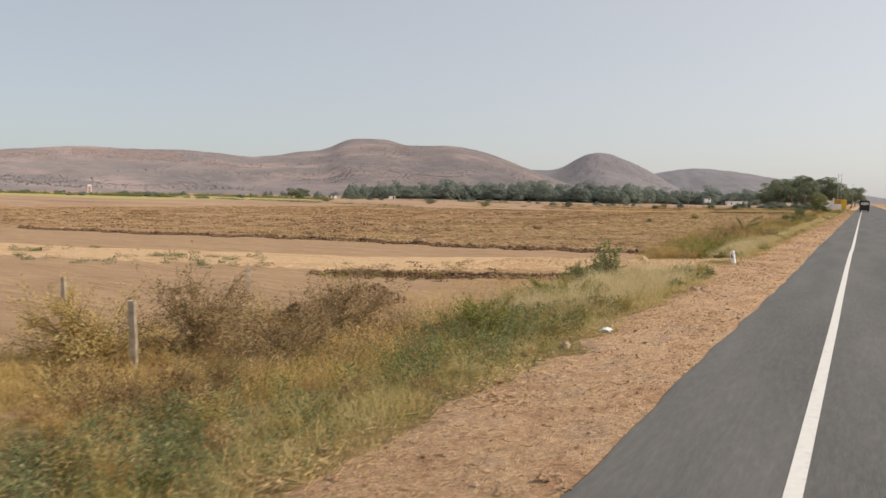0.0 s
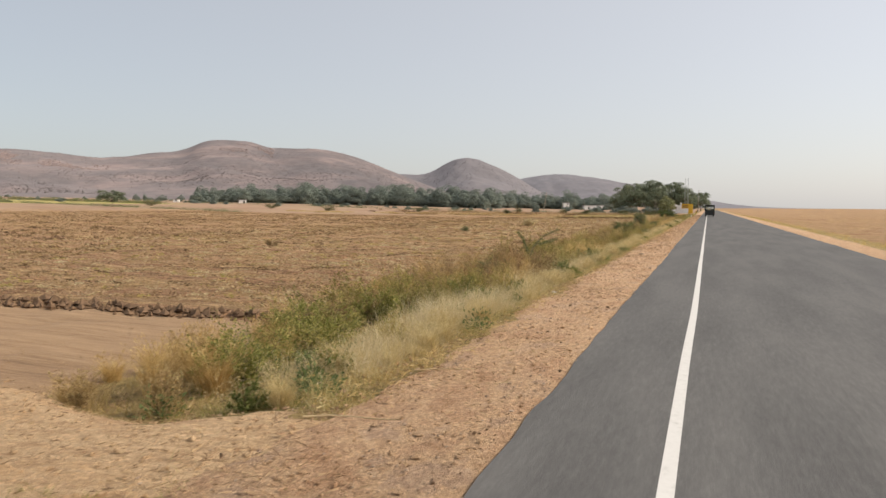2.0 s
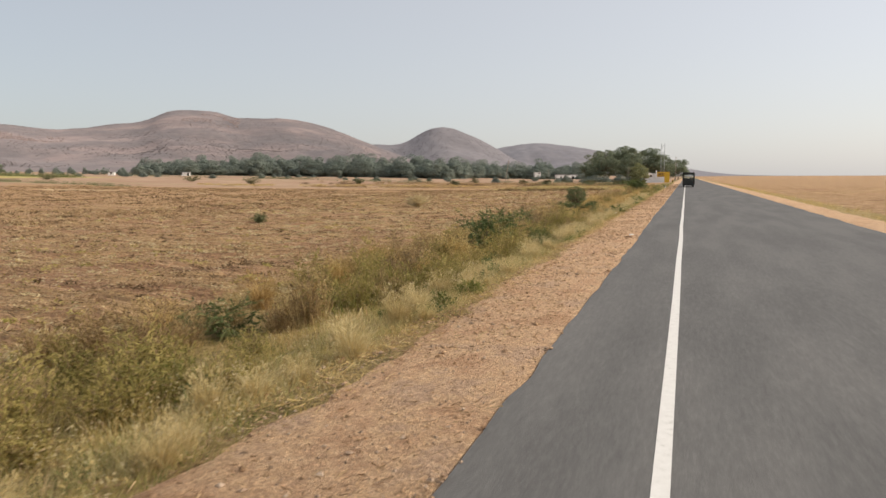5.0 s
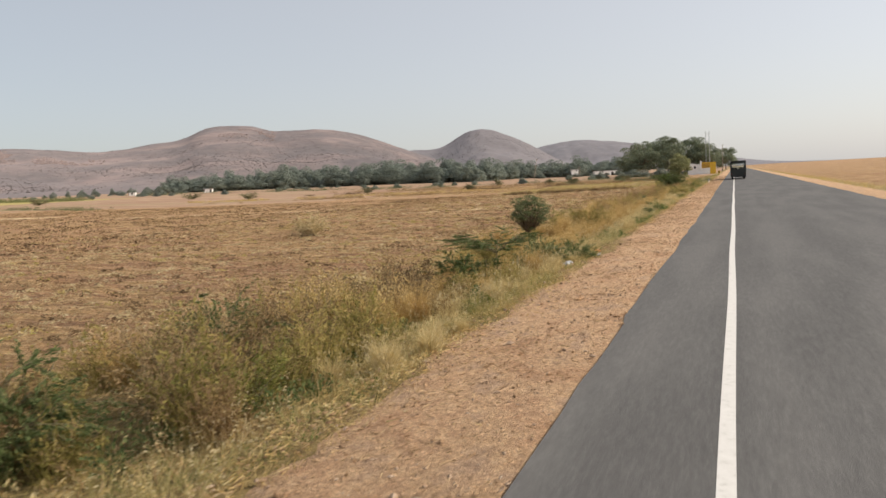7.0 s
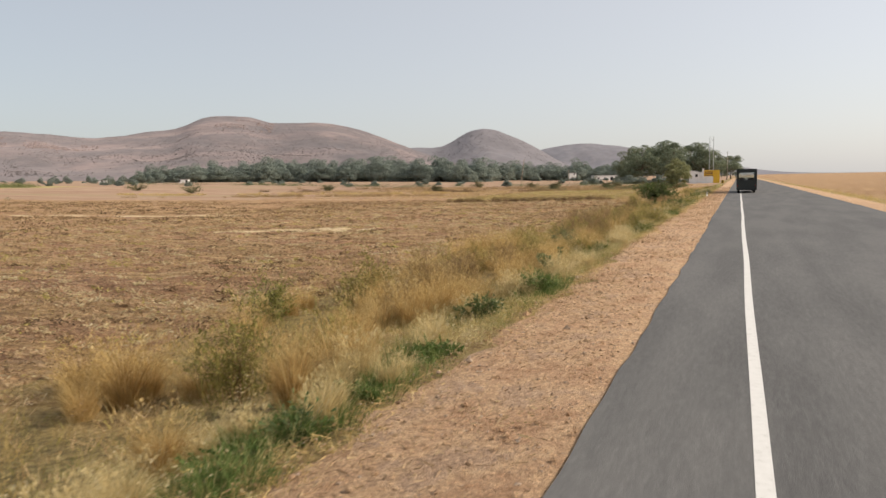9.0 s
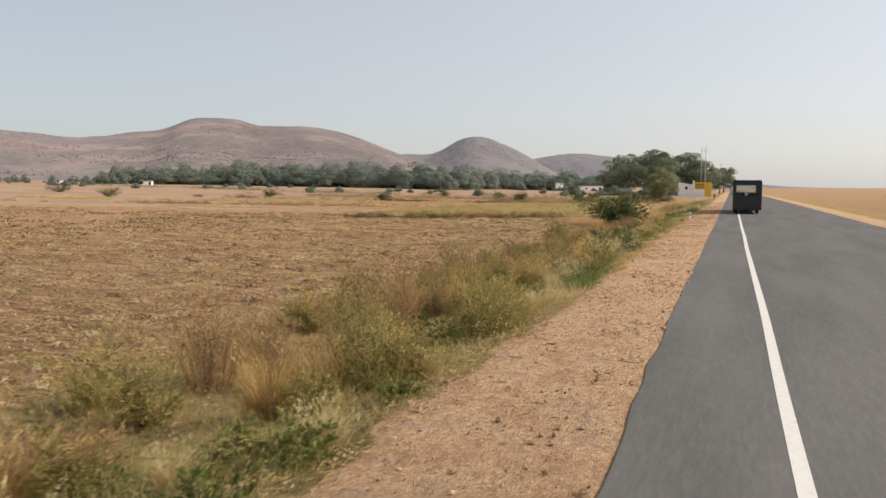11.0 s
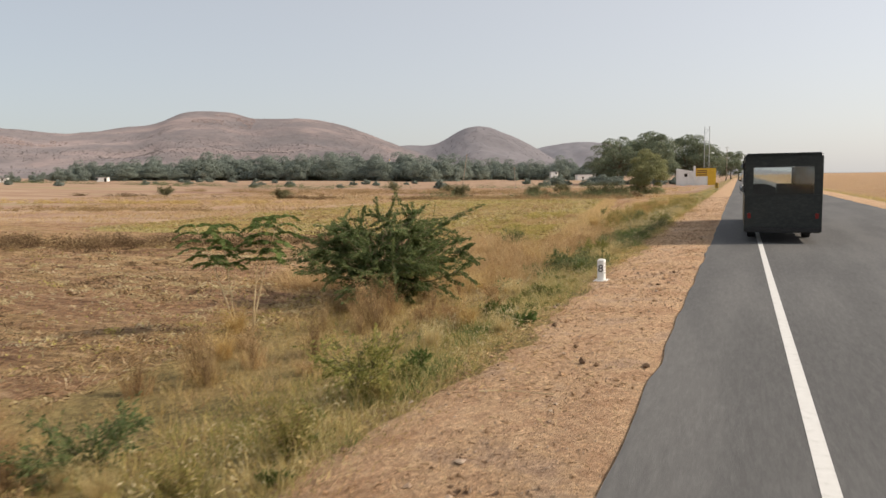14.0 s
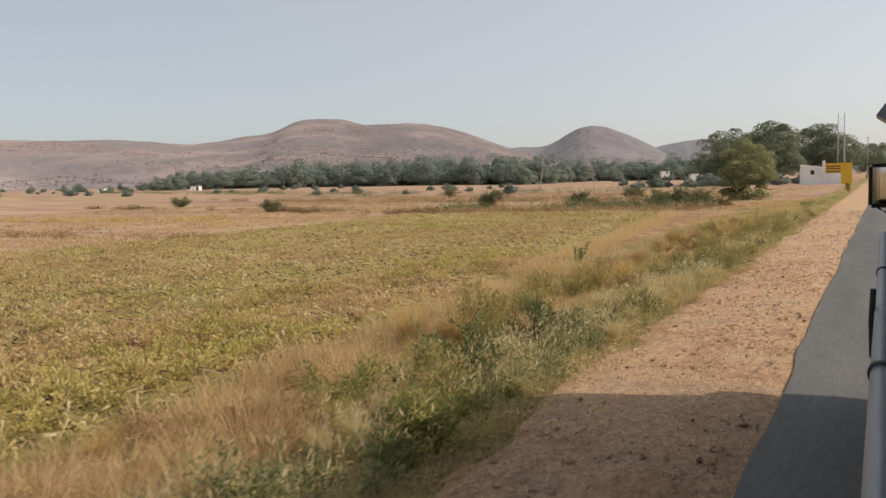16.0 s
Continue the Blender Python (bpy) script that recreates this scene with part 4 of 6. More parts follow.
SHRUBS_LATE = [
    (-9.0, 151.3, 1.3, 1.1, "green", "small leafy yellow-green bush in dry grass"),
    (-5.2, 166.2, 1.4, 1.0, "olive", "wispy grey-green shrub in dry grass"),
    (-2.9, 153.2, .85, .6, "lush", "low bright green leafy weed at the gravel edge"), (-7.2, 205.8, 2.3, 1.6, "w_olive", "tall wispy olive weed thicket"),
    (-6.0, 114.0, 2.6, 1.2, "rust", "dark brown withered weed thicket"), (-5.9, 106.6, 2.4, 1.2, "rust", "tall golden-brown withered weeds"),
    (-6.1, 108.3, 2.4, 1.3, "dry", "tall golden-brown withered weeds"), (-5.6, 112.4, 2.4, 1.2, "rust", "tall golden-brown withered weeds"),
    (-6.1, 116.4, 2.6, 1.3, "rust", "tall golden-brown withered weeds"), (-6.2, 118.0, 2.8, 1.25, "dry", "tall golden-brown withered weeds"),
    (-6.0, 120.4, 2.5, 1.2, "rust", "tall golden-brown withered weeds"), (-6.3, 122.4, 2.2, 1.0, "umber", "dark brown withered weed thicket"),
    (-5.0, 117.4, 1.8, .8, "dry", "golden dry weeds beside the gravel"), (-28.4, 121.0, 1.3, .7, "olive", "small grey bush in a ploughed field"),
    (-7.6, 184.0, 1.5, 1.0, "rust", "tall wispy brown weed thicket"), (-3.1, 189.5, 1.5, .4, "lush", "low bright green weeds at the gravel edge"),
    (-3.3, 246.0, 1.3, .4, "lush", "patch of bright green grass at the gravel edge"),
]
for k, (x, y, w, h, f, lab) in enumerate(SHRUBS_EARLY + SHRUBS_LATE):
    bush("shrub", x, y, w, h * 1.1, .065, int(2500 * w), f, lab, 240 + k, stems=18, long=.04, category="shrub", clump=.3, bare=.15)
KIND = {"g": ("green", .75, "green and yellow leafy weed on the verge"), "a": ("acacia", .8, "dark green leafy shrub on the verge"), "l": ("lush", .30, "bright green clump at the gravel edge"), "b": ("broad", .7, "pale green broad-leaved weed on the verge")}
for k, (c, x, y) in enumerate([("g", -8.3, 61.2), ("a", -3.6, 56.8), ("l", -3.1, 65.0), ("a", -3.6, 64.3), ("g", -3.2, 65.6), ("l", -3.2, 73.8), ("l", -3.1, 104.8), ("a", -3.9, 103.2), ("a", -6.2, 110.9), ("g", -4.2, 112.5), ("a", -3.0, 127.5),
                               ("b", -4.4, 128.3), ("b", -3.9, 128.4), ("b", -4.5, 127.6), ("l", -3.1, 135.6), ("l", -3.0, 142.3), ("l", -2.9, 143.3), ("l", -2.9, 144.6), ("l", -2.8, 146.9), ("l", -3.0, 154.1), ("a", -3.3, 150.2), ("l", -3.2, 188.4), ("l", -3.1, 189.3)]
                              + [("l", -2.9, 190.5), ("a", -5.3, 188.4), ("a", -3.0, 198.3), ("g", -5.2, 198.1), ("g", -6.2, 197.0), ("b", -9.1, 198.3), ("a", -3.9, 203.6), ("g", -2.9, 204.1), ("g", -3.5, 221.5), ("a", -5.3, 218.8), ("l", -2.8, 225.8), ("l", -3.3, 222.8),
                                 ("a", -4.1, 235.4), ("l", -3.4, 244.5), ("g", -3.9, 240.1), ("l", -3.4, 245.1), ("a", -9.7, 248.9), ("b", -4.6, 257.1), ("g", -2.9, 253.5), ("b", -4.6, 260.1), ("g", -5.5, 255.4), ("g", -5.2, 50.5), ("g", -6.0, 53.2), ("g", -5.3, 56.0), ("a", -6.4, 59.0), ("g", -5.0, 61.5), ("g", -6.2, 65.0), ("g", -5.4, 69.0), ("a", -6.2, 78.0), ("g", -5.2, 82.0), ("g", -5.8, 88.0)]):
    f, h, lab = KIND[c]
    h *= random.uniform(.75, 1.25)
    w = h * (random.uniform(2.2, 3.4) if c == "l" else random.uniform(1.3, 1.9))
    bush("shrub", x, y, w, h, .065 if c != "b" else .075, 2600, f, lab, 400 + k, stems=14, long=.035 if c != "b" else .05, category="shrub", clump=.25, bare=.1)
for k, (x, y, w, h) in enumerate([(-46.3, 338, 4.3, 2.3), (-31, 334, 3.6, 1.9), (-21, 331, 3.4, 1.9), (-16.6, 331, 5.8, 1.8), (-78, 328, 3.2, 2.1), (-19, 330, 4.2, 1.8), (-160, 322, 8.0, 2.6), (-128, 352, 6.0, 2.2), (-205, 345, 8.0, 2.6), (-62, 372, 5.0, 2.2), (-92, 405, 6.0, 2.6), (-33, 362, 3.6, 2.0), (-250, 310, 8.0, 2.8)]):
    bush("bush", x, y, w, h, .17, 4500, "bush_far", "round bush of haze-lifted olive green on a field boundary", 280 + k, stems=18, long=.06, clump=.5, bare=.05, group="bushes on the field boundaries")


# ---- plants with a shape of their own ----
def frond_plant(x, y, leans, h, seed):
    """Slender pale stems in a V from one root, each with a head of drooping pinnate fronds in tiers. leans: (bearing, reach) of each stem."""
    global rng
    keep, rng = rng, np.random.default_rng(seed)
    t = empty("sapling", (x, y, on_ground(x, y)))
    for bearing, reach in leans:
        a = radians(bearing)
        tip = np.array([math.cos(a) * reach, math.sin(a) * reach, h * rng.uniform(.9, 1.0)])
        stem = child("stem", mesh_from("stem", *tubes_np([tip * np.linspace(0, 1, 8)[:, None] ** np.array([1.2, 1.2, 1])], [.02], 6), "straw"), t, "pale bare stem")
        for tier in range(6):
            z = .64 + .36 * tier / 5
            root = tip * np.array([z ** 1.2, z ** 1.2, z])
            b0 = rng.uniform(0, 3.14) if tier % 2 else .3
            for b in (b0, b0 + 3.14):
                b += rng.uniform(-.4, .4)
                ln = rng.uniform(.40, .56) * (1.1 - .35 * abs(tier / 5 - .4))
                q = np.repeat(np.linspace(.08, 1, 17), 2)
                way = np.array([math.cos(b), math.sin(b), 0])
                side = np.array([-math.sin(b), math.cos(b), 0])
                sg = np.tile([-1, 1], 17)
                p = root + (way * ln + np.array([0, 0, .26])) * q[:, None] - np.array([0, 0, .34]) * q[:, None] ** 2
                d = side * sg[:, None] + way * .45 + np.array([0, 0, -.25])
                child("frond", mesh_from("frond", *leaves_np(p + d * .055, .16, .06, d * 2, .1), "frond"), t, "feathery green frond")
    rng = keep
    return tagged(t, "slender sapling with tiers of feathery green fronds", "sapling")


frond_plant(-9.3, 226.3, [(195, .8), (160, .45)], 2.5, 301)
frond_plant(-9.0, 226.5, [(40, .3), (5, .75)], 2.55, 302)


def broad_plant(x, y, stems, h, seed, label, foliage="broad"):
    """Upright stalks carrying pairs of broad pale leaves."""
    global rng
    keep, rng = rng, np.random.default_rng(seed)
    t = empty("weed", (x, y, on_ground(x, y)))
    lines, pts, dirs = [], [], []
    for s in range(stems):
        a, r = rng.uniform(0, 6.28), rng.uniform(.1, .5)
        tip = np.array([math.cos(a) * r * .9, math.sin(a) * r * .9, h * rng.uniform(.6, 1.0)])
        lines.append(np.array([math.cos(a) * r * .3, math.sin(a) * r * .3, -.05]) + (tip - np.array([0, 0, 0])) * np.linspace(0, 1, 6)[:, None])
        for q in np.linspace(.25, 1, 11):
            b = rng.uniform(0, 6.28)
            for sg in (0, 3.14):
                d = np.array([math.cos(b + sg), math.sin(b + sg), .5])
                pts.append(lines[-1][0] + tip * q + d * .06)
                dirs.append(d)
    for ln in lines:
        child("stalk", mesh_from("stalk", *tubes_np([ln], [.012], 5), "twig"), t)
    child("foliage", mesh_from("foliage", *leaves_np(np.array(pts), .14, .085, np.array(dirs), 0), foliage), t)
    rng = keep
    return tagged(t, label, "plant")


broad_plant(-6.1, 27.1, 13, 1.75, 311, "tall grey-green milkweed with broad pale leaves")
broad_plant(-6.7, 27.7, 8, 1.5, 312, "tall grey-green milkweed with broad pale leaves")
broad_plant(-4.4, 128.9, 12, 1.15, 313, "low leafy plant with rounded pale green leaves")
broad_plant(-15.8, 252.6, 2, 2.2, 314, "tall thin dark stalk of a withered plant", "olive")
broad_plant(-10.0, 276.2, 4, .95, 315, "small dark leafy plant in pale grass", "acacia")
broad_plant(-3.6, 158.0, 5, .8, 316, "slim weed with pale green leaves", "broad")
broad_plant(-9.9, 196.0, 4, .95, 317, "slim weed with pale green leaves", "broad")
# ---- verge vegetation ----
def scatter(n, x0, x1, y0, y1):
    return rng.uniform(x0, x1, n), rng.uniform(y0, y1, n)


def clumped(x, y, size, seed, level, sharp=6.0):
    """True where a patch of growth stands."""
    m = value_noise(x, y, size, seed)
    return rng.random(len(x)) < 1 / (1 + np.exp(-sharp * 4 * (m - level)))


def off_track(x, y):
    return (track_mask(x, y) < 0.2) & ~((np.abs(y - 32.4) < 4.0) & (x > -8)) & ~((y > 36) & (y < 47.6) & (x < -8.4))


Y0, Y1 = -8.0, 345.0


def verge_grass(name, n, x0, x1, size, seed, level, height, width, lean, material, label, y0=Y0, y1=Y1, tuft=9, spread=0.10, where=None):
    """Grass in tufts: each tuft a handful of blades from one root."""
    x, y = scatter(n, x0, x1, y0, y1)
    keep = clumped(x, y, size, seed, level) & off_track(x, y)
    if where:
        keep &= where(x, y)
    x, y = x[keep], y[keep]
    tall = height * (0.55 + 0.9 * value_noise(x, y, 2.2, seed + 1))
    x, y, tall = np.repeat(x, tuft), np.repeat(y, tuft), np.repeat(tall, tuft)
    dx, dy = rng.normal(0, spread, len(x)), rng.normal(0, spread, len(x))
    x, y = x + dx, y + dy
    tall = tall * np.clip(1.15 - 1.6 * np.hypot(dx, dy) / (spread * 3), .35, 1.1)
    return stuff(name, blades_np(x, y, ground_z(x, y) - 0.02, tall, width, lean, np.arctan2(dy, dx), bent=height > .33), material, label, "grass")


# ---- weeds and tussocks of the verge ----
def tangle(name, foliage, label, seed, leaves=1300, stems=34, tall=1.0, wide=1.2, leaf=.075, slim=.4, wispy=False):
    """A tangled bushy weed: arching stems from one root, side twigs, small leaves along them."""
    global rng
    keep, rng = rng, np.random.default_rng(seed)
    t = empty(name)
    a = rng.uniform(0, 2 * np.pi, stems)
    reach = wide * .5 * np.sqrt(rng.uniform(.02, 1, stems)) * (.55 if wispy else 1)
    rise = tall * (np.sqrt(np.clip(1.08 - (reach / (wide * .54)) ** 2, .08, 1)) if not wispy else 1) * rng.uniform(.55, 1.08, stems)
    u = np.linspace(0, 1, 6)
    out = np.stack([np.cos(a), np.sin(a)], 1)
    line = np.concatenate([out[:, None, :] * (.06 * rng.random(stems)[:, None, None] + reach[:, None, None] * (u ** 1.4)[None, :, None]), (rise[:, None] * (1.2 * u - .2 * u * u) - .05)[:, :, None]], 2)
    line[:, 1:, :] += rng.normal(0, .028 * tall, (stems, 5, 3))
    n = stems * 7
    k, f = rng.integers(0, stems, n), rng.uniform(.18, 1, n)
    j = np.clip((f * 5).astype(int), 0, 4)
    root = line[k, j] + (line[k, j + 1] - line[k, j]) * (f * 5 - j)[:, None]
    way = unit(n) * .8 + np.array([0, 0, .45])
    tip = root + way * (tall * rng.uniform(.10, .26, n))[:, None]
    side = unit(n) * .005
    twig = np.stack([root - side, root + side, tip], 1).reshape(-1, 3), np.arange(3 * n).reshape(-1, 3)
    child("branchwork", mesh_from("branchwork", *joined([tubes_np(line, np.full(stems, .007), 3), twig]), "w_stem"), t)
    i = rng.integers(0, n, leaves)
    p = root[i] + (tip - root)[i] * rng.uniform(.0, 1.1, leaves)[:, None] + unit(leaves) * .03 * tall
    p[:, 2] = np.maximum(p[:, 2], .02)
    b = rng.uniform(0, 2 * np.pi, 110)
    r = wide * .36 * np.sqrt(rng.random(110))
    upright = blades_np(np.cos(b) * r, np.sin(b) * r, np.full(110, -.03), tall * .72, .010, .6, b)
    child("foliage", mesh_from("foliage", *joined([leaves_np(p, leaf, leaf * slim, way[i], .1, simple=True), upright]), foliage), t)
    rng = keep
    return tagged(t, label, "weed", name.replace("_", " ") + "s of the verge")


def tussock(name, foliage, label, seed, blades=260, tall=.75, wide=.9, plumes=40):
    """A grass tussock: arching blades from one crown, seed heads on the longest."""
    global rng
    keep, rng = rng, np.random.default_rng(seed)
    t = empty(name)
    r = np.abs(rng.normal(0, .11 * wide, blades))
    a = rng.uniform(0, 2 * np.pi, blades)
    x, y = np.cos(a) * r, np.sin(a) * r
    h = tall * np.clip(1.1 - r / (wide * .45), .4, 1.1)
    child("foliage", mesh_from("foliage", *blades_np(x, y, np.full(blades, -.03), h, .009, wide * .75, a), foliage), t)
    b = rng.uniform(0, 2 * np.pi, plumes)
    lean = np.stack([np.cos(b), np.sin(b), rng.uniform(1.2, 3.2, plumes)], 1)
    lean /= np.linalg.norm(lean, axis=1, keepdims=True)
    top = lean * (tall * rng.uniform(.8, 1.25, plumes))[:, None]
    sd = np.cross(lean, unit(plumes))
    sd *= .003 / (np.linalg.norm(sd, axis=1, keepdims=True) + 1e-9)
    stalk = np.stack([-sd, sd, top], 1).reshape(-1, 3), np.arange(3 * plumes).reshape(-1, 3)
    child("plume", mesh_from("plume", *joined([stalk, leaves_np(np.repeat(top, 3, 0) + rng.normal(0, .025, (3 * plumes, 3)), .075, .015, np.repeat(lean, 3, 0), simple=True)]), foliage), t)
    rng = keep
    return tagged(t, label, "grass tussock", name.replace("_", " ") + "s of the verge")


def grows(x, y):
    """Size of the growth along the verge: low by the start, the dug bank and the crop."""
    return float(np.interp(y, [0, 5, 9, 21, 27, 38, 60, 118, 122, 131, 137, 197, 202, 212, 250, 262], [.55, .55, .46, .46, .62, .8, 1, 1, .68, .68, .95, 1, .7, .62, .62, .75]))


WEEDS = {
    "B": [tangle("brown_weed", "w_brown", "tangled brown withered weed on the verge", 700 + k, tall=1.0 + .1 * k, leaf=.08, slim=.24) for k in range(4)],
    "O": [tangle("olive_weed", "w_olive", "tangled olive and straw-coloured weed on the verge", 710 + k, tall=.95 + .1 * k, leaves=1500, leaf=.085, slim=.28) for k in range(4)],
    "T": [tangle("tawny_weed", "w_tawny", "matted tawny dry weed on the verge", 720 + k, tall=.62, wide=1.3, leaf=.07, slim=.22, leaves=1500) for k in range(3)],
    "N": [tangle("green_weed", "w_green", "leafy green weed beside the gravel", 730 + k, tall=.55, wide=1.05, leaf=.085, slim=.45, leaves=1100, stems=26) for k in range(4)],
    "W": [tangle("wispy_weed", "w_tawny" if k else "w_brown", "tall wispy dry weed with bare stems", 740 + k, tall=1.25, wide=.9, leaf=.05, leaves=520, stems=24, wispy=True) for k in range(3)],
    "G": [tussock("golden_tussock", "w_gold", "knee-high golden dry grass tussock", 750 + k, tall=.72 + .07 * k, wide=1.05, blades=480, plumes=60) for k in range(4)],
    "P": [tussock("pale_tussock", "w_pale", "pale feathery dry grass tussock by the gravel", 760 + k, tall=.52 + .05 * k, wide=1.0, blades=480, plumes=60) for k in range(4)],
}
# stretch of the verge; what grows towards the field, in the middle and at the gravel
VERGE = [
    (-4, 12, "GGGGGBT", "GGOTT", "NOTP"), (12, 28, "OOTT", "ONOTT", "NPPO"), (36.6, 52, "OOBG", "ONNO", "PPPPN"), (52, 98, "BOOGOOGGW", "OOBGG", "PPPNP"), (98, 122, "BOOOGOWB", "OOBGO", "PPPPN"),
    (122, 134, "OGGT", "GOGG", "PPOPP"), (134, 172, "GGGOGGGB", "GGOGG", "PPNPPP"), (172, 205, "TTOOBTWW", "TGOGN", "PPNPO"), (205, 232, "TTTGWTW", "TGGPT", "PPON"),
    (232, 252, "TTTTG", "TTGN", "NNP"), (252, 300, "TTGO", "OOPN", "OPPN"),
]
fresh = {id(o) for q in WEEDS.values() for o in q}
r3 = random.Random(23)
taken = {}
for y0, y1, *bands in VERGE:
    for mix, x0, x1, rate, lo, hi in ((bands[0], -9.3, -5.2, 1.75, .75, 1.3), (bands[1], -5.5, -3.7, 1.05, .7, 1.15), (bands[2], -3.8, -2.75, 1.35, .55, 1.0)):
        for k in range(int((y1 - y0) * rate * 1.8)):
            x, y = r3.uniform(x0, x1), r3.uniform(y0, y1)
            if y > 250 and x < -8.2 or not off_track(np.array([x]), np.array([y]))[0]:
                continue
            cell = (int(x / .62), int(y / .62))
            if cell in taken or value_noise(np.array([x]), np.array([y]), 2.6, 171)[0] < .20:
                continue
            taken[cell] = 1
            kind = mix[int(len(mix) * min(.999, max(0, (value_noise(np.array([x]), np.array([y]), 3.4, 173)[0] - .2) * 1.6 + r3.uniform(-.22, .22))))]
            ob = r3.choice(WEEDS[kind])
            sc = r3.uniform(lo, hi) * grows(x, y)
            if 12 < y < 28 and x < -7.6:
                continue
            if id(ob) in fresh:
                fresh.discard(id(ob))
                drop(ob, x, y, r3.uniform(0, 360), sc, r3.uniform(.8, 1.15))
            else:
                again(ob, x, y, r3.uniform(0, 360), sc, r3.uniform(.8, 1.15))
for q in WEEDS.values():
    for ob in q:
        if id(ob) in fresh:
            drop(ob, r3.uniform(-8, -6), r3.uniform(60, 90), 0, .9)


verge_grass("withered_grass", 14000, -10.4, -3.4, 4.0, 191, .22, .30, .017, .9, "tawny", "low withered tawny grass between the weeds", tuft=9, spread=.17)
verge_grass("withered_grass", 9000, -10.0, -3.0, 4.0, 193, .34, .28, .017, .9, "w_olive", "low olive withered grass between the weeds", tuft=9, spread=.17)
verge_grass("dry_grass", 5000, -7.6, -2.5, 4.5, 81, .42, .40, .0075, .8, "dry", "tall straw-coloured dry grass along the verge", tuft=26, spread=.17)
verge_grass("dry_grass", 7000, -11.5, -6.5, 5.0, 83, .36, .32, .009, .75, "dry", "straw-coloured dry grass at the field's edge", tuft=18, spread=.16)
verge_grass("pale_grass", 8600, -4.4, -2.5, 4.5, 85, .26, .40, .007, .85, "soft", "soft pale greenish grass beside the gravel", tuft=22, spread=.17)
verge_grass("green_grass", 13000, -5.6, -2.4, 3.6, 89, .54, .28, .009, .9, "green", "short green and yellowing grass at the gravel edge", tuft=20, spread=.14)
verge_grass("short_grass", 15000, -3.6, -2.0, 1.6, 90, .40, .16, .010, 1.0, "dry", "short dry grass creeping over the gravel's edge", tuft=12, spread=.13)
verge_grass("short_grass", 2600, -2.5, -0.5, 1.3, 92, .58, .07, .008, 1.2, "stubble", "sparse trodden grass on the gravel shoulder", tuft=8, spread=.09)
verge_grass("lush_grass", 2400, -4.0, -2.4, 3.2, 91, .60, .27, .010, .8, "lush", "small patches of lush green grass at the gravel edge", tuft=20, spread=.13)
verge_grass("dry_grass", 4200, -12.5, -5, 4.0, 93, .36, .42, .012, .7, "dry", "straw-coloured dry grass round the fence posts", y0=2, y1=15, tuft=16, spread=.15)
verge_grass("tawny_grass", 1100, -8.4, -5.0, 2.2, 98, .44, .36, .009, .9, "tawny", "thick tawny dry grass beside a crop field", y0=251, y1=266, tuft=24, spread=.2)
verge_grass("tawny_grass", 3000, -14, -5.0, 2.2, 95, .44, .36, .009, .9, "tawny", "thick tawny dry grass below the crop field", y0=232.5, y1=250, tuft=24, spread=.2)
verge_grass("golden_grass", 900, -13, -4.5, 3.2, 96, .50, .34, .009, .8, "dry", "golden dry grass below the crop field", y0=232.5, y1=250, tuft=22, spread=.18)
verge_grass("buff_grass", 9000, -16.5, -7, 2.0, 97, .30, .62, .012, .5, "buff", "upright pale buff grass lining the crop field", y0=254, y1=316, tuft=14, spread=.13, where=lambda x, y: ~in_crop(x, y) & in_crop(x - 1.7, y))
verge_grass("pale_grass", 260, -6.2, -3.2, 4.0, 184, .20, .78, .008, .7, "plume", "tall pale grass by a dirt track", y0=17.5, y1=28.5, tuft=110, spread=.22)
verge_grass("pale_grass", 300, -4.6, -3.0, 4.0, 186, .20, .70, .008, .7, "plume", "tall pale grass by the gravel shoulder", y0=38.5, y1=62, tuft=110, spread=.22)
for y0, y1, n in ((63, 66, 18), (72.5, 75, 18), (103, 106, 22), (134, 137, 16), (141.5, 148.5, 66), (152.5, 155, 24), (186.5, 191.5, 62), (221, 226.5, 24), (243.8, 247.2, 40)):
    verge_grass("lush_grass", n, -3.7, -2.55, 2.0, 188, .30, .38, .011, .9, "lush", "thick patch of bright green grass by the gravel", y0=y0, y1=y1, tuft=90, spread=.2)
verge_grass("tawny_mounds", 420, -13, -4.8, 4.0, 189, .42, .78, .010, .85, "tawny", "soft tawny mounds of dry grass below a crop field", y0=232.5, y1=250.5, tuft=120, spread=.28)
verge_grass("tawny_mounds", 130, -8.6, -4.8, 3.0, 190, .40, .70, .010, .85, "tawny", "soft tawny mounds of dry grass beside a crop field", y0=250.5, y1=272, tuft=120, spread=.28)
verge_grass("dry_grass", 2600, 12.0, 18, 3.0, 99, .40, .5, .012, .5, "dry", "straw-coloured dry grass on the far verge", tuft=8)
verge_grass("crop_leaves", 17000, -46, -9.0, 6.0, 101, .56, .20, .020, 1.0, "crop_leaf", "yellowing low crop standing in a field", y0=250, y1=319, tuft=7, spread=.12, where=in_crop)
verge_grass("crop_leaves", 9000, -30, -9.0, 3.0, 103, .30, .24, .020, 1.0, "crop_green", "greener crop standing along the field's edge", y0=252, y1=319, tuft=7, spread=.12, where=lambda x, y: in_crop(x, y) & ~in_crop(x, y - 7 - value_noise(x, y, 5, 41) * 3) | in_crop(x, y) & ~in_crop(x + 2.4 + value_noise(x, y, 4, 42) * 1.5, y))
verge_grass("crop_leaves", 9000, -46, -12.0, 4.0, 104, .30, .24, .022, 1.0, "crop_green", "greener crop standing at the far end of a field", y0=298, y1=319, tuft=7, spread=.14, where=in_crop)
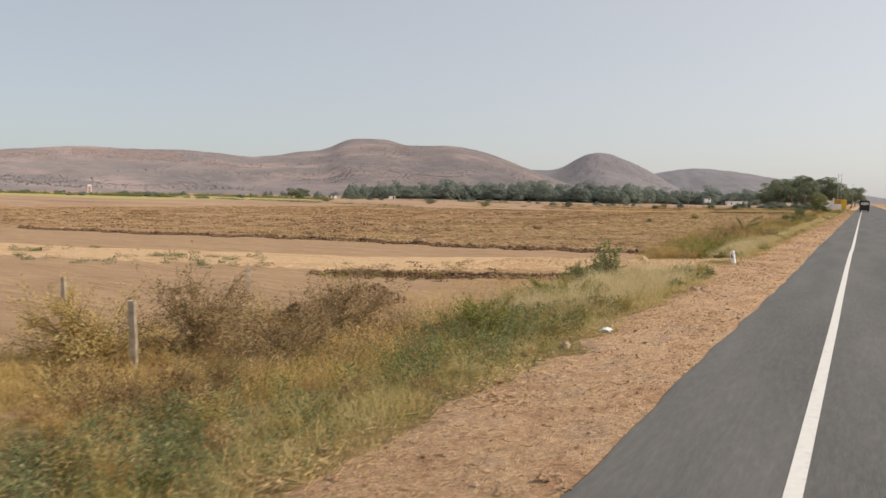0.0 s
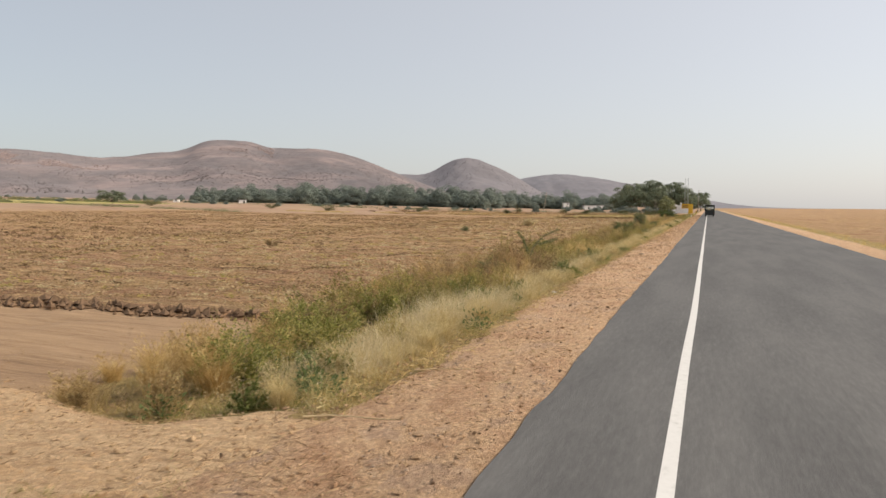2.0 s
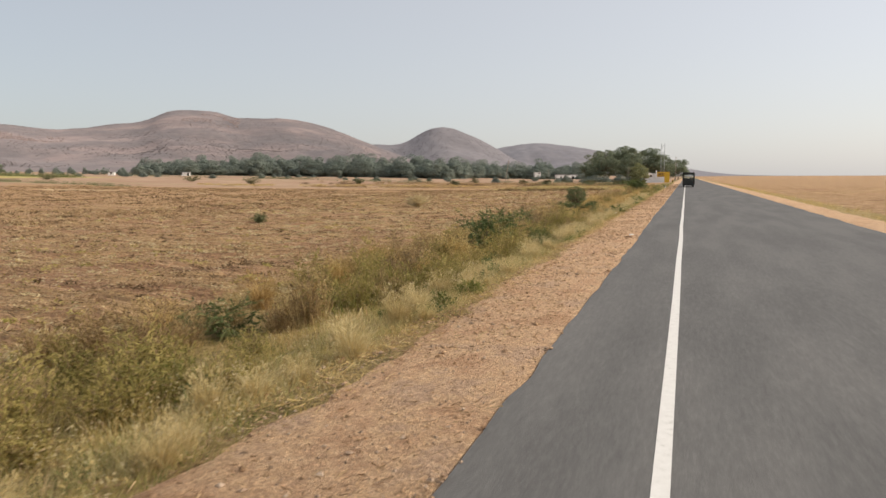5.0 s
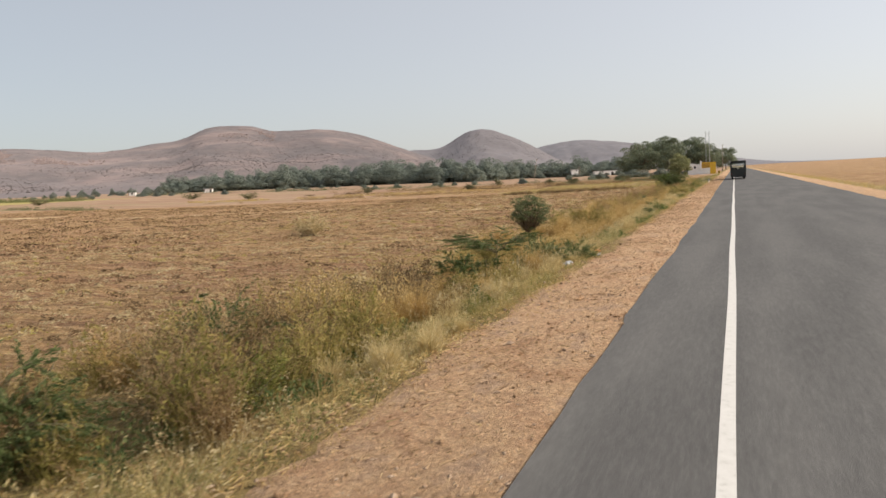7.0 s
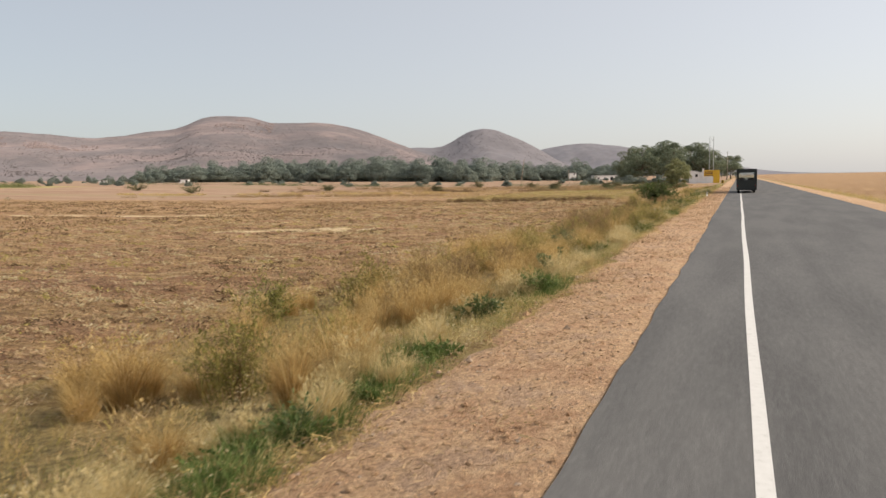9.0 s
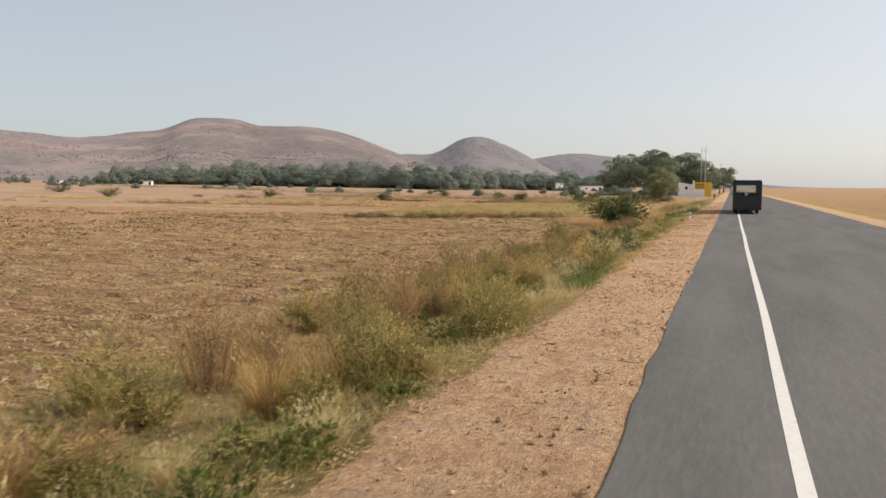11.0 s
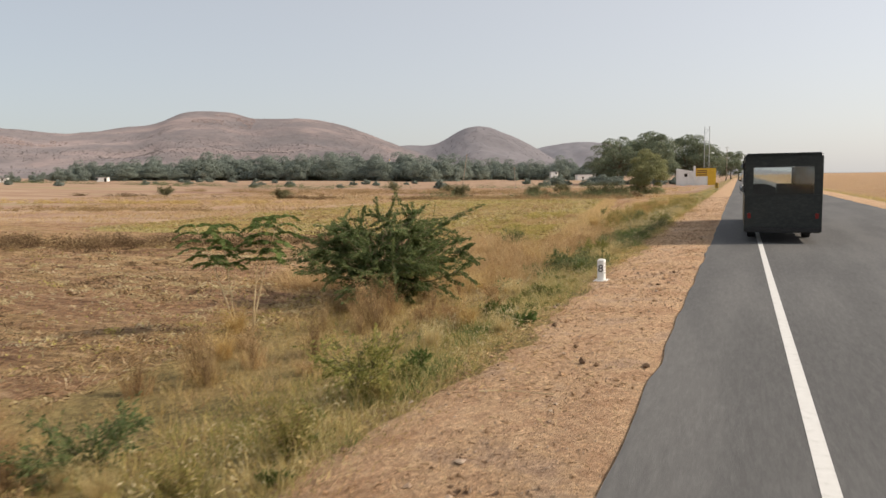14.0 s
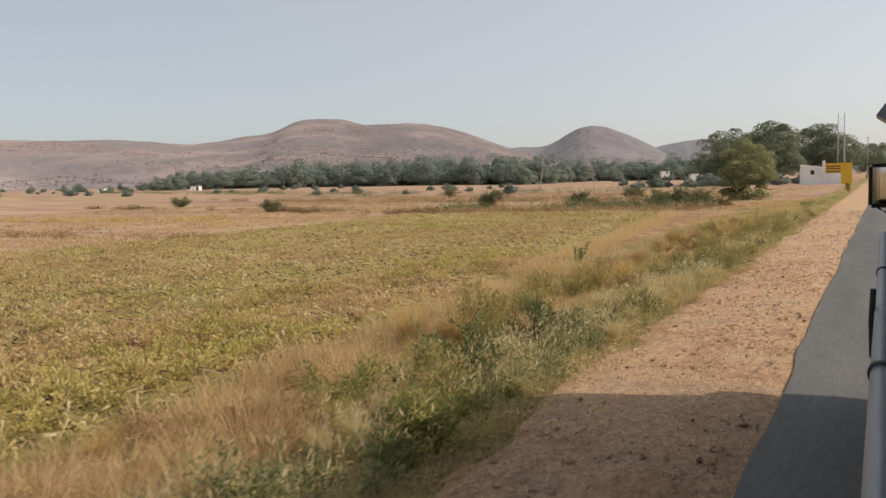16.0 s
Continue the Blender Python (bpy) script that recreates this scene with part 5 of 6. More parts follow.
verge_grass("crop_straw", 26000, -46, -9.0, 4.0, 102, .34, .17, .020, 1.6, "tawny", "dry straw among the yellowing crop", y0=250, y1=319, tuft=7, where=in_crop)
verge_grass("trodden_grass", 6500, -3.0, -1.2, 1.6, 94, .45, .10, .009, 1.2, "dry", "low trodden dry grass on the gravel", tuft=9, spread=.1)
verge_grass("scrub_grass", 9000, -130, -14, 9.0, 105, .42, .55, .05, .8, "rust", "tufts of brown scrub grass on fallow land", y0=321, y1=420, tuft=6, spread=.4)
verge_grass("fallow_grass", 11000, -95, -10, 8.0, 109, .42, .32, .06, .9, "w_brown", "brown dry grass beyond a crop field", y0=262, y1=345, tuft=6, spread=.4, where=lambda x, y: ~in_crop(x, y) & (x < -12 - (y - 254) * .12))
verge_grass("fallow_grass", 17000, -90, -8.6, 7.0, 107, .30, .32, .06, .9, "tawny", "tawny dry grass beyond a crop field", y0=262, y1=340, tuft=6, spread=.4, where=lambda x, y: ~in_crop(x, y) & (x < -10 - (y - 254) * .12))
verge_grass("fallow_grass", 9000, -130, -9, 12.0, 106, .46, .50, .05, .9, "tawny", "tawny dry grass on fallow land", y0=321, y1=420, tuft=6, spread=.4)


def weeds(name, n, x0, x1, size, seed, level, height, leaf, material, label, y0=Y0, y1=Y1, per=26):
    """Low leafy herbs: sprays of small leaves round short stems."""
    x, y = scatter(n, x0, x1, y0, y1)
    keep = clumped(x, y, size, seed, level) & off_track(x, y)
    x, y = np.repeat(x[keep], per), np.repeat(y[keep], per)
    r = np.abs(rng.normal(0, .16, len(x)))
    a = rng.uniform(0, 6.28, len(x))
    x, y = x + np.cos(a) * r, y + np.sin(a) * r
    z = ground_z(x, y) + height * rng.uniform(.05, 1, len(x)) * np.clip(1.2 - r * 1.6, .25, 1)
    return stuff(name, leaves_np(np.stack([x, y, z], 1), leaf, leaf * .3, simple=True), material, label, "weeds")


weeds("seeding_weeds", 1800, -10.0, -3.2, 4.0, 113, .50, .62, .05, "rust", "brown seed heads of withered weeds", per=30)
weeds("dry_weeds", 2200, -9.5, -2.6, 3.6, 115, .46, .58, .05, "dry", "golden seed heads of dry weeds", per=32)
weeds("pale_weeds", 2000, -4.6, -2.4, 3.0, 116, .52, .5, .05, "plume", "pale fluffy seed heads of verge grass", per=32)
weeds("leafy_weeds", 300, -8.0, -3.5, 3.5, 119, .42, .42, .06, "green", "thick green weeds below a dug bank", y0=8, y1=27, per=60)
weeds("herbs", 520, -6.0, -2.7, 2.5, 120, .36, .5, .07, "herb", "low grey-green herbs beside the gravel", y0=-6, y1=17, per=70)
# upright white seed spikes in three stretches of the verge
for y0, y1, n in ((118, 136, 260), (189, 202, 420), (248, 268, 700)):
    x, y = scatter(n, -4.6, -2.7, y0, y1)
    z = ground_z(x, y) + rng.uniform(.38, .62, n)
    lean = np.stack([rng.normal(.1, .25, n), rng.normal(.1, .25, n), np.ones(n)], 1)
    spikes = leaves_np(np.stack([x, y, z], 1), .13, .022, lean)
    stalks = blades_np(x, y, ground_z(x, y), z - ground_z(x, y), .008, .15, bent=False)
    stuff("seed_spikes", [spikes, stalks], "plume", "upright whitish seed spikes of verge grass", "grass")


def thickets(name, n, x0, x1, size, seed, level, height, radius, leaf, material, label, per, y0=Y0, y1=Y1, slim=.2):
    """Rounded knee-high thickets of fine twigs and small leaves, uneven in size."""
    x, y = scatter(n, x0, x1, y0, y1)
    keep = clumped(x, y, size, seed, level) & off_track(x, y)
    x, y = x[keep], y[keep]
    m = len(x)
    h = height * rng.uniform(.5, 1.35, m)
    r = radius * rng.uniform(.55, 1.4, m)
    zb = ground_z(x, y)
    i = np.repeat(np.arange(m), per)
    d = unit(len(i))
    d[:, 2] = np.abs(d[:, 2])
    u = rng.random(len(i)) ** .45
    lump = 1 + .35 * np.sin(d[:, 0] * 5 + i) * np.cos(d[:, 1] * 4 + i * 2)
    p = np.stack([x[i] + d[:, 0] * r[i] * u * lump, y[i] + d[:, 1] * r[i] * u * lump, zb[i] + d[:, 2] * h[i] * u * lump + .04], 1)
    s = 6
    i2 = np.repeat(np.arange(m), s)
    d2 = unit(len(i2))
    d2[:, 2] = np.abs(d2[:, 2]) + .35
    q = np.linspace(0, 1, 3)[None, :, None] * (d2 * np.stack([r[i2], r[i2], h[i2] * .95], 1))[:, None, :] + np.stack([x[i2], y[i2], zb[i2] - .02], 1)[:, None, :]
    stuff(name, [leaves_np(p, leaf, leaf * slim * 1.2, d, simple=True)], material, label, "thicket")
    return stuff("twigs", [tubes_np(q, np.full(len(i2), .006), 3)], "twig", "dry twigs of knee-high verge thickets", "twigs")


thickets("leafy_thickets", 420, -5.6, -2.5, 6.0, 146, .53, .32, .36, .075, "acacia", "low dark green leafy thickets by the gravel", 150, slim=.4)
thickets("crop_clumps", 1900, -45, -16, 6.0, 161, .54, .22, .26, .10, "crop_leaf", "low clumps of a yellowing crop", 44, 256, 318, slim=.3)
thickets("crop_clumps", 700, -16, -12.6, 6.0, 167, .50, .22, .26, .10, "crop_leaf", "low clumps of a yellowing crop", 60, 254, 285, slim=.3)
thickets("crop_clumps", 300, -12.6, -9.8, 6.0, 168, .42, .24, .24, .10, "crop_leaf", "low clumps of a yellowing crop", 60, 253, 261, slim=.3)
thickets("straw_clumps", 1700, -16, -10.5, 5.0, 169, .36, .16, .28, .12, "tawny", "heaps of dry straw among a yellowing crop", 50, 252, 276, slim=.2)
thickets("straw_clumps", 5200, -45, -16, 5.0, 163, .40, .18, .30, .12, "tawny", "heaps of dry straw among a yellowing crop", 40, 256, 318, slim=.2)
thickets("herb_thickets", 260, -4.8, -2.7, 5.0, 165, .40, .42, .34, .07, "herb", "knee-high grey-green herbs beside the gravel", 170, 234, 278, slim=.3)
for n, h, colour, lab in ((60, .6, "rust", "tangled brown thickets round a fence post"), (70, .55, "w_gold", "golden dry thickets round a fence post"), (36, .55, "umber", "dark brown thickets behind a fence post"), (60, .4, "tawny", "tawny dry grass heaps below a fence post")):
    thickets("post_thickets", n, -13, -5.6, 3.0, 170 + n, .40, h, .6, .07, colour, lab, 330, 5.5, 16, slim=.18)
thickets("low_thickets", 500, -60, -11, 14.0, 149, .60, .16, .35, .05, "rust", "low withered weeds on the field", 60, 46, 246)

def hedge(x0, y0, x1, y1, n, height, radius, material, label, per=70, leaf=.17):
    """A broken line of scrub along a field boundary."""
    f = rng.random(n)
    x = x0 + (x1 - x0) * f + rng.normal(0, 1.0, n)
    y = y0 + (y1 - y0) * f + rng.normal(0, 1.6, n)
    k = value_noise(x, y, 9.0, 151) > .38
    x, y = x[k], y[k]
    m = len(x)
    h, r = height * rng.uniform(.4, 1.3, m), radius * rng.uniform(.5, 1.4, m)
    i = np.repeat(np.arange(m), per)
    d = unit(len(i))
    d[:, 2] = np.abs(d[:, 2])
    u = rng.random(len(i)) ** .5
    p = np.stack([x[i] + d[:, 0] * r[i] * u, y[i] + d[:, 1] * r[i] * u, ground_z(x, y)[i] + d[:, 2] * h[i] * u + .05], 1)
    return stuff("hedge", leaves_np(p, leaf, leaf * .6, d, simple=True), material, label, "hedge")


hedge(-7, 29.0, -18, 24.6, 130, .22, .4, "umber", "dark brown brush along a dirt track", 60, .06)
hedge(-7, 29.2, -18, 24.8, 50, .25, .3, "green", "low green weeds along a dirt track", 60, .06)
hedge(-24, 25.6, -42, 24.6, 90, .28, .4, "olive", "low olive weeds along a dirt track", 60, .07)
hedge(-330, 300, -700, 330, 520, 2.4, 3.5, "olive", "olive scrub at the foot of a hill range", 60, .5)
hedge(-300, 380, -660, 480, 420, 2.4, 3.5, "broad", "pale scrub at the foot of a hill range", 60, .5)
hedge(-15, 323, -50, 324, 160, .8, 1.2, "rust", "brown withered scrub along a crop field")
hedge(-15, 328, -50, 331, 190, 1.3, 1.0, "olive", "low olive scrub along a field boundary")
hedge(-14, 331, -48, 334, 150, 1.0, 1.1, "umber", "brown withered scrub along a field boundary")
hedge(-46, 322, -150, 348, 300, .9, 1.2, "umber", "brown withered scrub along a field boundary")
hedge(-14, 352, -170, 398, 420, 1.2, 1.4, "rust", "brown withered scrub along a field boundary")
hedge(-45, 286, -140, 276, 260, .7, 1.1, "rust", "brown withered scrub along a field boundary")
hedge(-60, 306, -170, 300, 220, .7, 1.2, "dry", "pale dry scrub along a field boundary")
hedge(-30, 430, -260, 480, 420, 1.8, 1.8, "olive", "olive scrub along a far field boundary")
hedge(-17, 248.4, -43, 239.8, 190, .62, .75, "umber", "dark brown scrub on a low field bank", 150, .085)
hedge(-17, 248.0, -43, 239.4, 80, .6, .8, "rust", "brown scrub on a low field bank", 140, .085)
hedge(-150, 250, -330, 300, 300, 1.2, 1.8, "olive", "olive scrub along a far field boundary")
hedge(-120, 420, -420, 520, 380, 2.2, 2.4, "olive", "olive scrub along a far field boundary")

# stubble, clods and sparse weeds of the ploughed fields
x = -9 - 75 * rng.random(120000) ** 1.7
y = rng.uniform(48.6, 246, 120000)
k = clumped(x, y, 6.0, 121, .36, 2)
x, y = np.repeat(x[k], 3) + rng.normal(0, .06, 3 * k.sum()), np.repeat(y[k], 3) + rng.normal(0, .06, 3 * k.sum())
stuff("stubble", blades_np(x, y, ground_z(x, y) - .01, .13, .024, 2.2, bent=False), "stubble", "flattened straw and stubble on a ploughed field", "stubble")
for n, colour, lab in ((36000, "umber", "dark crumbs and rotted stalks on a ploughed field"), (50000, "rust", "straw and broken stalks on a ploughed field"), (30000, "plume", "bleached straw on a ploughed field")):
    x = -8.8 - 34 * rng.random(n) ** 1.4
    y = rng.uniform(48.6, 246, n)
    k = clumped(x, y, 3.0, 122 + n % 97, .44, 2)
    x, y = x[k], y[k]
    a = rng.uniform(0, 6.28, len(x))
    stuff("field_litter", leaves_np(np.stack([x, y, ground_z(x, y) + rng.uniform(.01, .07, len(x))], 1), .19, .03, np.stack([np.cos(a), np.sin(a), rng.normal(.1, .3, len(x))], 1), simple=True), colour, lab, "straw")
for n, hgt, colour, lab in ((5200, .11, "stubble", "low heaps of dead stalks on a ploughed field"), (1500, .12, "umber", "dark clumps of rotted stalks on a ploughed field"), (900, .12, "crop_leaf", "yellow-green weeds creeping over a ploughed field"), (2600, .10, "plume", "pale heaps of bleached straw on a ploughed field")):
    m = n * 2
    x, y = -9.2 - 46 * rng.random(m) ** 1.35, rng.uniform(48.8, 246, m)
    k = clumped(x, y, 3.4, 131 + n % 83, .48, 3) & ~straw_strip(x, y)
    x, y = x[k], y[k]
    i = np.repeat(np.arange(len(x)), 22)
    r = rng.uniform(.12, .42, len(x))
    d = unit(len(i)) * (rng.random(len(i)) ** .5)[:, None]
    px, py = x[i] + d[:, 0] * r[i] * 1.7, y[i] + d[:, 1] * r[i] * .8
    a = rng.uniform(0, 6.28, len(i))
    p = np.stack([px, py, ground_z(px, py) + .02 + np.abs(d[:, 2]) * hgt], 1)
    stuff("field_tufts", leaves_np(p, .17, .034, np.stack([np.cos(a), np.sin(a) * .6, rng.normal(.2, .4, len(i))], 1), simple=True), colour, lab, "straw")
for n, colour, lab in ((7000, "stubble", "dead stalks strewn over a wide ploughed field"), (2600, "umber", "dark rotted stalks strewn over a wide ploughed field"), (3000, "rust", "brown withered stalks strewn over a wide ploughed field")):
    x, y = rng.uniform(-175, -38, n), rng.uniform(50, 250, n)
    k = clumped(x, y, 8.0, 141 + n % 83, .45, 3) & ~straw_strip(x, y) & ~straw_strip(x, y + 2) & ~straw_strip(x, y - 2)
    x, y = x[k], y[k]
    i = np.repeat(np.arange(len(x)), 16)
    d = unit(len(i))
    r = rng.uniform(.3, 1.0, len(x))
    px, py = x[i] + d[:, 0] * r[i] * 1.8, y[i] + d[:, 1] * r[i]
    a = rng.uniform(0, 6.28, len(i))
    stuff("field_tufts", leaves_np(np.stack([px, py, ground_z(px, py) + .03 + np.abs(d[:, 2]) * .1], 1), .36, .08, np.stack([np.cos(a), np.sin(a) * .5, rng.normal(.2, .4, len(i))], 1), simple=True), colour, lab, "straw")
x = -9.5 - 45 * rng.random(26000) ** 1.5
y = rng.uniform(48.6, 246, 26000)
k = clumped(x, y, 4.5, 123, .55, 4)
stuff("field_weeds", leaves_np(np.stack([x[k], y[k], ground_z(x[k], y[k]) + .05], 1), .10, .04), "crop_leaf", "thin yellow-green weeds on a ploughed field", "weeds")


for n, colour, lab in ((26000, "umber", "dark rotted stalks among a yellowing crop"), (46000, "plume", "bleached stalks lying across a yellowing crop"), (40000, "crop_leaf", "yellow-green leaves lying across a crop field")):
    x = -8.8 - 37 * rng.random(n) ** 1.25
    y = rng.uniform(250, 319, n)
    k = in_crop(x, y) & clumped(x, y, 1.6, 130 + n % 89, .42, 1)
    x, y = x[k], y[k]
    a = rng.normal(2.9, .45, len(x))
    stuff("crop_litter", leaves_np(np.stack([x, y, ground_z(x, y) + rng.uniform(.02, .2, len(x))], 1), .30, .045, np.stack([np.cos(a), np.sin(a), rng.normal(.12, .3, len(x))], 1), simple=True), colour, lab, "straw")


def lumps(name, x, y, size, material, label, category, flat=.6, sink=.3, lift=0.0):
    """Small angular stones or clods: six-cornered, each its own shape."""
    n = len(x)
    o = np.array([[1, 0, 0], [0, 1, 0], [-1, 0, 0], [0, -1, 0], [0, 0, 1], [0, 0, -1]], float)
    c, s = np.cos(rng.uniform(0, 6.28, n)), np.sin(rng.uniform(0, 6.28, n))
    v = o[None] * rng.uniform(.55, 1.25, (n, 6, 1)) * size[:, None, None] + rng.normal(0, .12, (n, 6, 3)) * size[:, None, None]
    v[..., 2] *= flat
    v = np.stack([v[..., 0] * c[:, None] - v[..., 1] * s[:, None], v[..., 0] * s[:, None] + v[..., 1] * c[:, None], v[..., 2]], -1)
    v += np.stack([x, y, ground_z(x, y) + size * flat * (1 - sink) * .6 + lift], 1)[:, None, :]
    f = np.array([[0, 1, 4], [1, 2, 4], [2, 3, 4], [3, 0, 4], [1, 0, 5], [2, 1, 5], [3, 2, 5], [0, 3, 5]])
    return stuff(name, (v.reshape(-1, 3), (np.arange(n)[:, None, None] * 6 + f[None]).reshape(-1, 3)), material, label, category)


x, y = scatter(36000, -3.0, -0.02, Y0, 300)
k = clumped(x, y, 1.2, 131, .45, 3)
lumps("gravel", x[k], y[k], rng.gamma(1.3, .0065, k.sum()) + .006, "rock", "loose gravel and small stones on the road shoulder", "gravel", .7, .3, .036)
x, y = scatter(30000, -3.1, -0.02, Y0, 300)
k = clumped(x, y, .9, 135, .45, 3)
lumps("earth_crumbs", x[k], y[k], rng.gamma(1.6, .008, k.sum()) + .008, "gravel", "crumbled earth and gravel on the road shoulder", "gravel", .7, .3, .036)
x = -9 - 45 * rng.random(20000) ** 1.5
y = rng.uniform(48.6, 246, 20000)
lumps("clods", x, y, np.minimum(rng.gamma(2.0, .016, 20000) + .01, .06), "field_clod", "brown earth clods on a ploughed field", "soil")
x = rng.uniform(-80, -8.5, 4200)
y = 47.4 + .8 * np.sin(x * .11) + rng.normal(0, .22, 4200)
lumps("field_bank", x, y, rng.gamma(2.2, .030, 4200) + .02, "clod", "low dark bank of earth clods between two fields", "earth bank", .8, .2)
n = 2600
y = rng.uniform(14.2, 19.4, n)
off = rng.normal(0, .42, n)
x = -10.7 - (y - 15.4) * .2 + off
crest = .42 * np.exp(-(off / .45) ** 2) * (.45 + .8 * value_noise(x * 0, y, 1.3, 25))
lumps("dug_bank", x, y, np.minimum(rng.gamma(2.2, .034, n) + .02, .13), "clod", "heaped dark earth clods of a dug bank", "earth bank", .9, .1, crest * rng.uniform(.3, 1, n))
x = rng.uniform(-18, -7, 1500)
off = rng.normal(0, .32, 1500)
y = 29.2 + (x + 7) * .41 + off
lumps("track_edge", x, y, np.minimum(rng.gamma(2.0, .024, 1500) + .012, .09), "clod", "crumbled dark earth along a dirt track's edge", "earth bank", .8, .2, .16 * np.exp(-(off / .3) ** 2))
x, y = scatter(110000, -3.1, -0.1, Y0, 270)
k = clumped(x, y, 1.5, 133, .45, 3) & (rng.random(110000) < np.clip(.3 - x * .4, 0, 1))
x, y = x[k], y[k]
a = rng.uniform(0, 6.28, len(x))
ln = rng.gamma(2.0, .035, len(x)) + .025
p = np.stack([x, y, ground_z(x, y) + .056], 1)
d = np.stack([np.cos(a), np.sin(a), rng.normal(0, .12, len(x))], 1)
v, t = leaves_np(p, ln, .014, d, simple=True)
stuff("straw_litter", (v, t), "stubble", "scattered bits of straw on the gravel shoulder", "straw")

# golden straw blown together where the gravel meets the grass, dark crumbs on the gravel
x = -2.75 + rng.normal(0, .42, 46000)
y = rng.uniform(Y0, 275, 46000)
k = clumped(x, y, 2.4, 137, .42, 3) & off_track(x, y) & (x < -1.5)
x, y = x[k], y[k]
a = rng.uniform(0, 6.28, len(x))
stuff("blown_straw", leaves_np(np.stack([x, y, ground_z(x, y) + rng.uniform(.04, .09, len(x))], 1), rng.gamma(2.2, .045, len(x)) + .03, .012, np.stack([np.cos(a), np.sin(a), rng.normal(.05, .2, len(x))], 1), simple=True), "w_gold", "golden straw blown against the verge grass", "straw")
x, y = scatter(2600, -2.7, -.1, Y0, 275)
k = clumped(x, y, .8, 139, .55, 3)
lumps("dark_crumbs", x[k], y[k], rng.gamma(1.4, .010, k.sum()) + .008, "clod", "dark crumbs of earth on the road shoulder", "gravel", .6, .3, .036)
x = rng.uniform(-14, -2, 2600)
y = track_mid(x) + rng.uniform(-4.5, 4.5, 2600)
lumps("track_crumbs", x, y, rng.gamma(1.4, .009, 2600) + .008, "track", "crumbled earth scattered on a dirt track", "gravel", .7, .3)
x = rng.uniform(-14, -1.5, 5200)
y = track_mid(x) + rng.normal(0, 3.2, 5200)
a = rng.uniform(0, 6.28, 5200)
stuff("straw_litter", leaves_np(np.stack([x, y, ground_z(x, y) + .02], 1), .10, .016, np.stack([np.cos(a), np.sin(a), np.zeros(5200)], 1), simple=True), "stubble", "bits of straw trodden into a dirt track", "straw")
x, y = rng.normal(-3.0, .5, 160), rng.normal(32.7, .4, 160)
x, y = np.repeat(x, 10) + rng.normal(0, .05, 1600), np.repeat(y, 10) + rng.normal(0, .05, 1600)
stuff("short_grass", blades_np(x, y, ground_z(x, y) - .01, .13, .009, .9, bent=False), "green", "short yellow-green grass round a distance stone", "grass")

# ---- stones, posts and litter of the roadside ----
def marker_stone(x, y, lean, digit, plinth=False):
    """White distance stone with rounded head on a small footing, a figure on the face that meets the traffic."""
    s = empty("distance_stone", (x, y, on_ground(x, y)))
    s.matrix_basis = pose(x, y, on_ground(x, y), 0, lean, 0)
    bm = box(-.085, .085, -.12, .12, -.15, .56)
    bmesh.ops.bevel(bm, geom=bm.edges[:], offset=.022, segments=3, affect="EDGES")
    part("stone", bm, "white", s, "chalky white painted stone")
    if plinth:
        part("plinth", box(-.17, .17, -.22, .22, -.15, .05), "white", s, "low whitewashed plinth", bevel=.012)
    cu = bpy.data.curves.new("figure", "FONT")
    cu.body, cu.size, cu.align_x, cu.align_y, cu.extrude = digit, .26, "CENTER", "CENTER", .003
    cu.materials.append(M["black"])
    fig = new("figure", cu)
    fig.parent = s
    fig.matrix_basis = pose(0, -.1215, .34, 90, 0, 0)
    for k in range(4):
        part("bar", box(.0835, .088, -.03, .03, .2 + .075 * k, .25 + .075 * k), "black", s, "black painted bar")
    return tagged(s, "white painted distance stone with a black figure " + digit, "milestone", "distance stones on the shoulder")


marker_stone(-2.48, 32.0, -7, "6")
marker_stone(-2.15, 231.2, 0, "8", True)


def post(x, y, h, r, lean, turn, label):
    p = empty("fence_post", (x, y, on_ground(x, y)))
    p.matrix_basis = pose(x, y, on_ground(x, y), lean, lean * .5, turn)
    bm = box(-r, r, -r * .7, r * .7, -.3, h)
    bmesh.ops.subdivide_edges(bm, edges=bm.edges[:], cuts=3, use_grid_fill=True)
    for v in bm.verts:
        v.co += Vector((noise.noise(v.co * 6), noise.noise(v.co * 6 + Vector((3, 0, 0))), 0)) * r * .35
    part("shaft", bm, "concrete", p, bevel=.006)
    return tagged(p, label, "fence post", "fence posts")


post(-9.6, 8.75, 1.32, .065, 4, 20, "leaning grey granite fence post in tall dry grass")
post(-16.2, 11.6, 1.15, .065, 0, 10, "upright grey granite fence post by a bare field")
post(-16.6, 18.7, .85, .065, 0, 40, "short grey granite fence post by a bare field")


def lump_thing(name, x, y, r, material, label, category, flat=.6, seed=1, lift=0.0):
    bm = bmesh.new()
    bmesh.ops.create_icosphere(bm, subdivisions=3, radius=1)
    for v in bm.verts:
        n = noise.noise(v.co * 1.7 + Vector((seed * 3.1, 0, 0))) * .5 + noise.noise(v.co * 4 + Vector((seed * 7.7, 0, 0))) * .22
        v.co = v.co * (1 + n) * r
        v.co.z *= flat
    me = bpy.data.meshes.new(name)
    bm.to_mesh(me)
    bm.free()
    me.materials.append(M[material])
    ob = tagged(new(name, me), label, category)
    ob.matrix_basis = pose(x, y, on_ground(x, y) + r * flat * .45 + lift, 0, 0, seed * 47)
    return ob


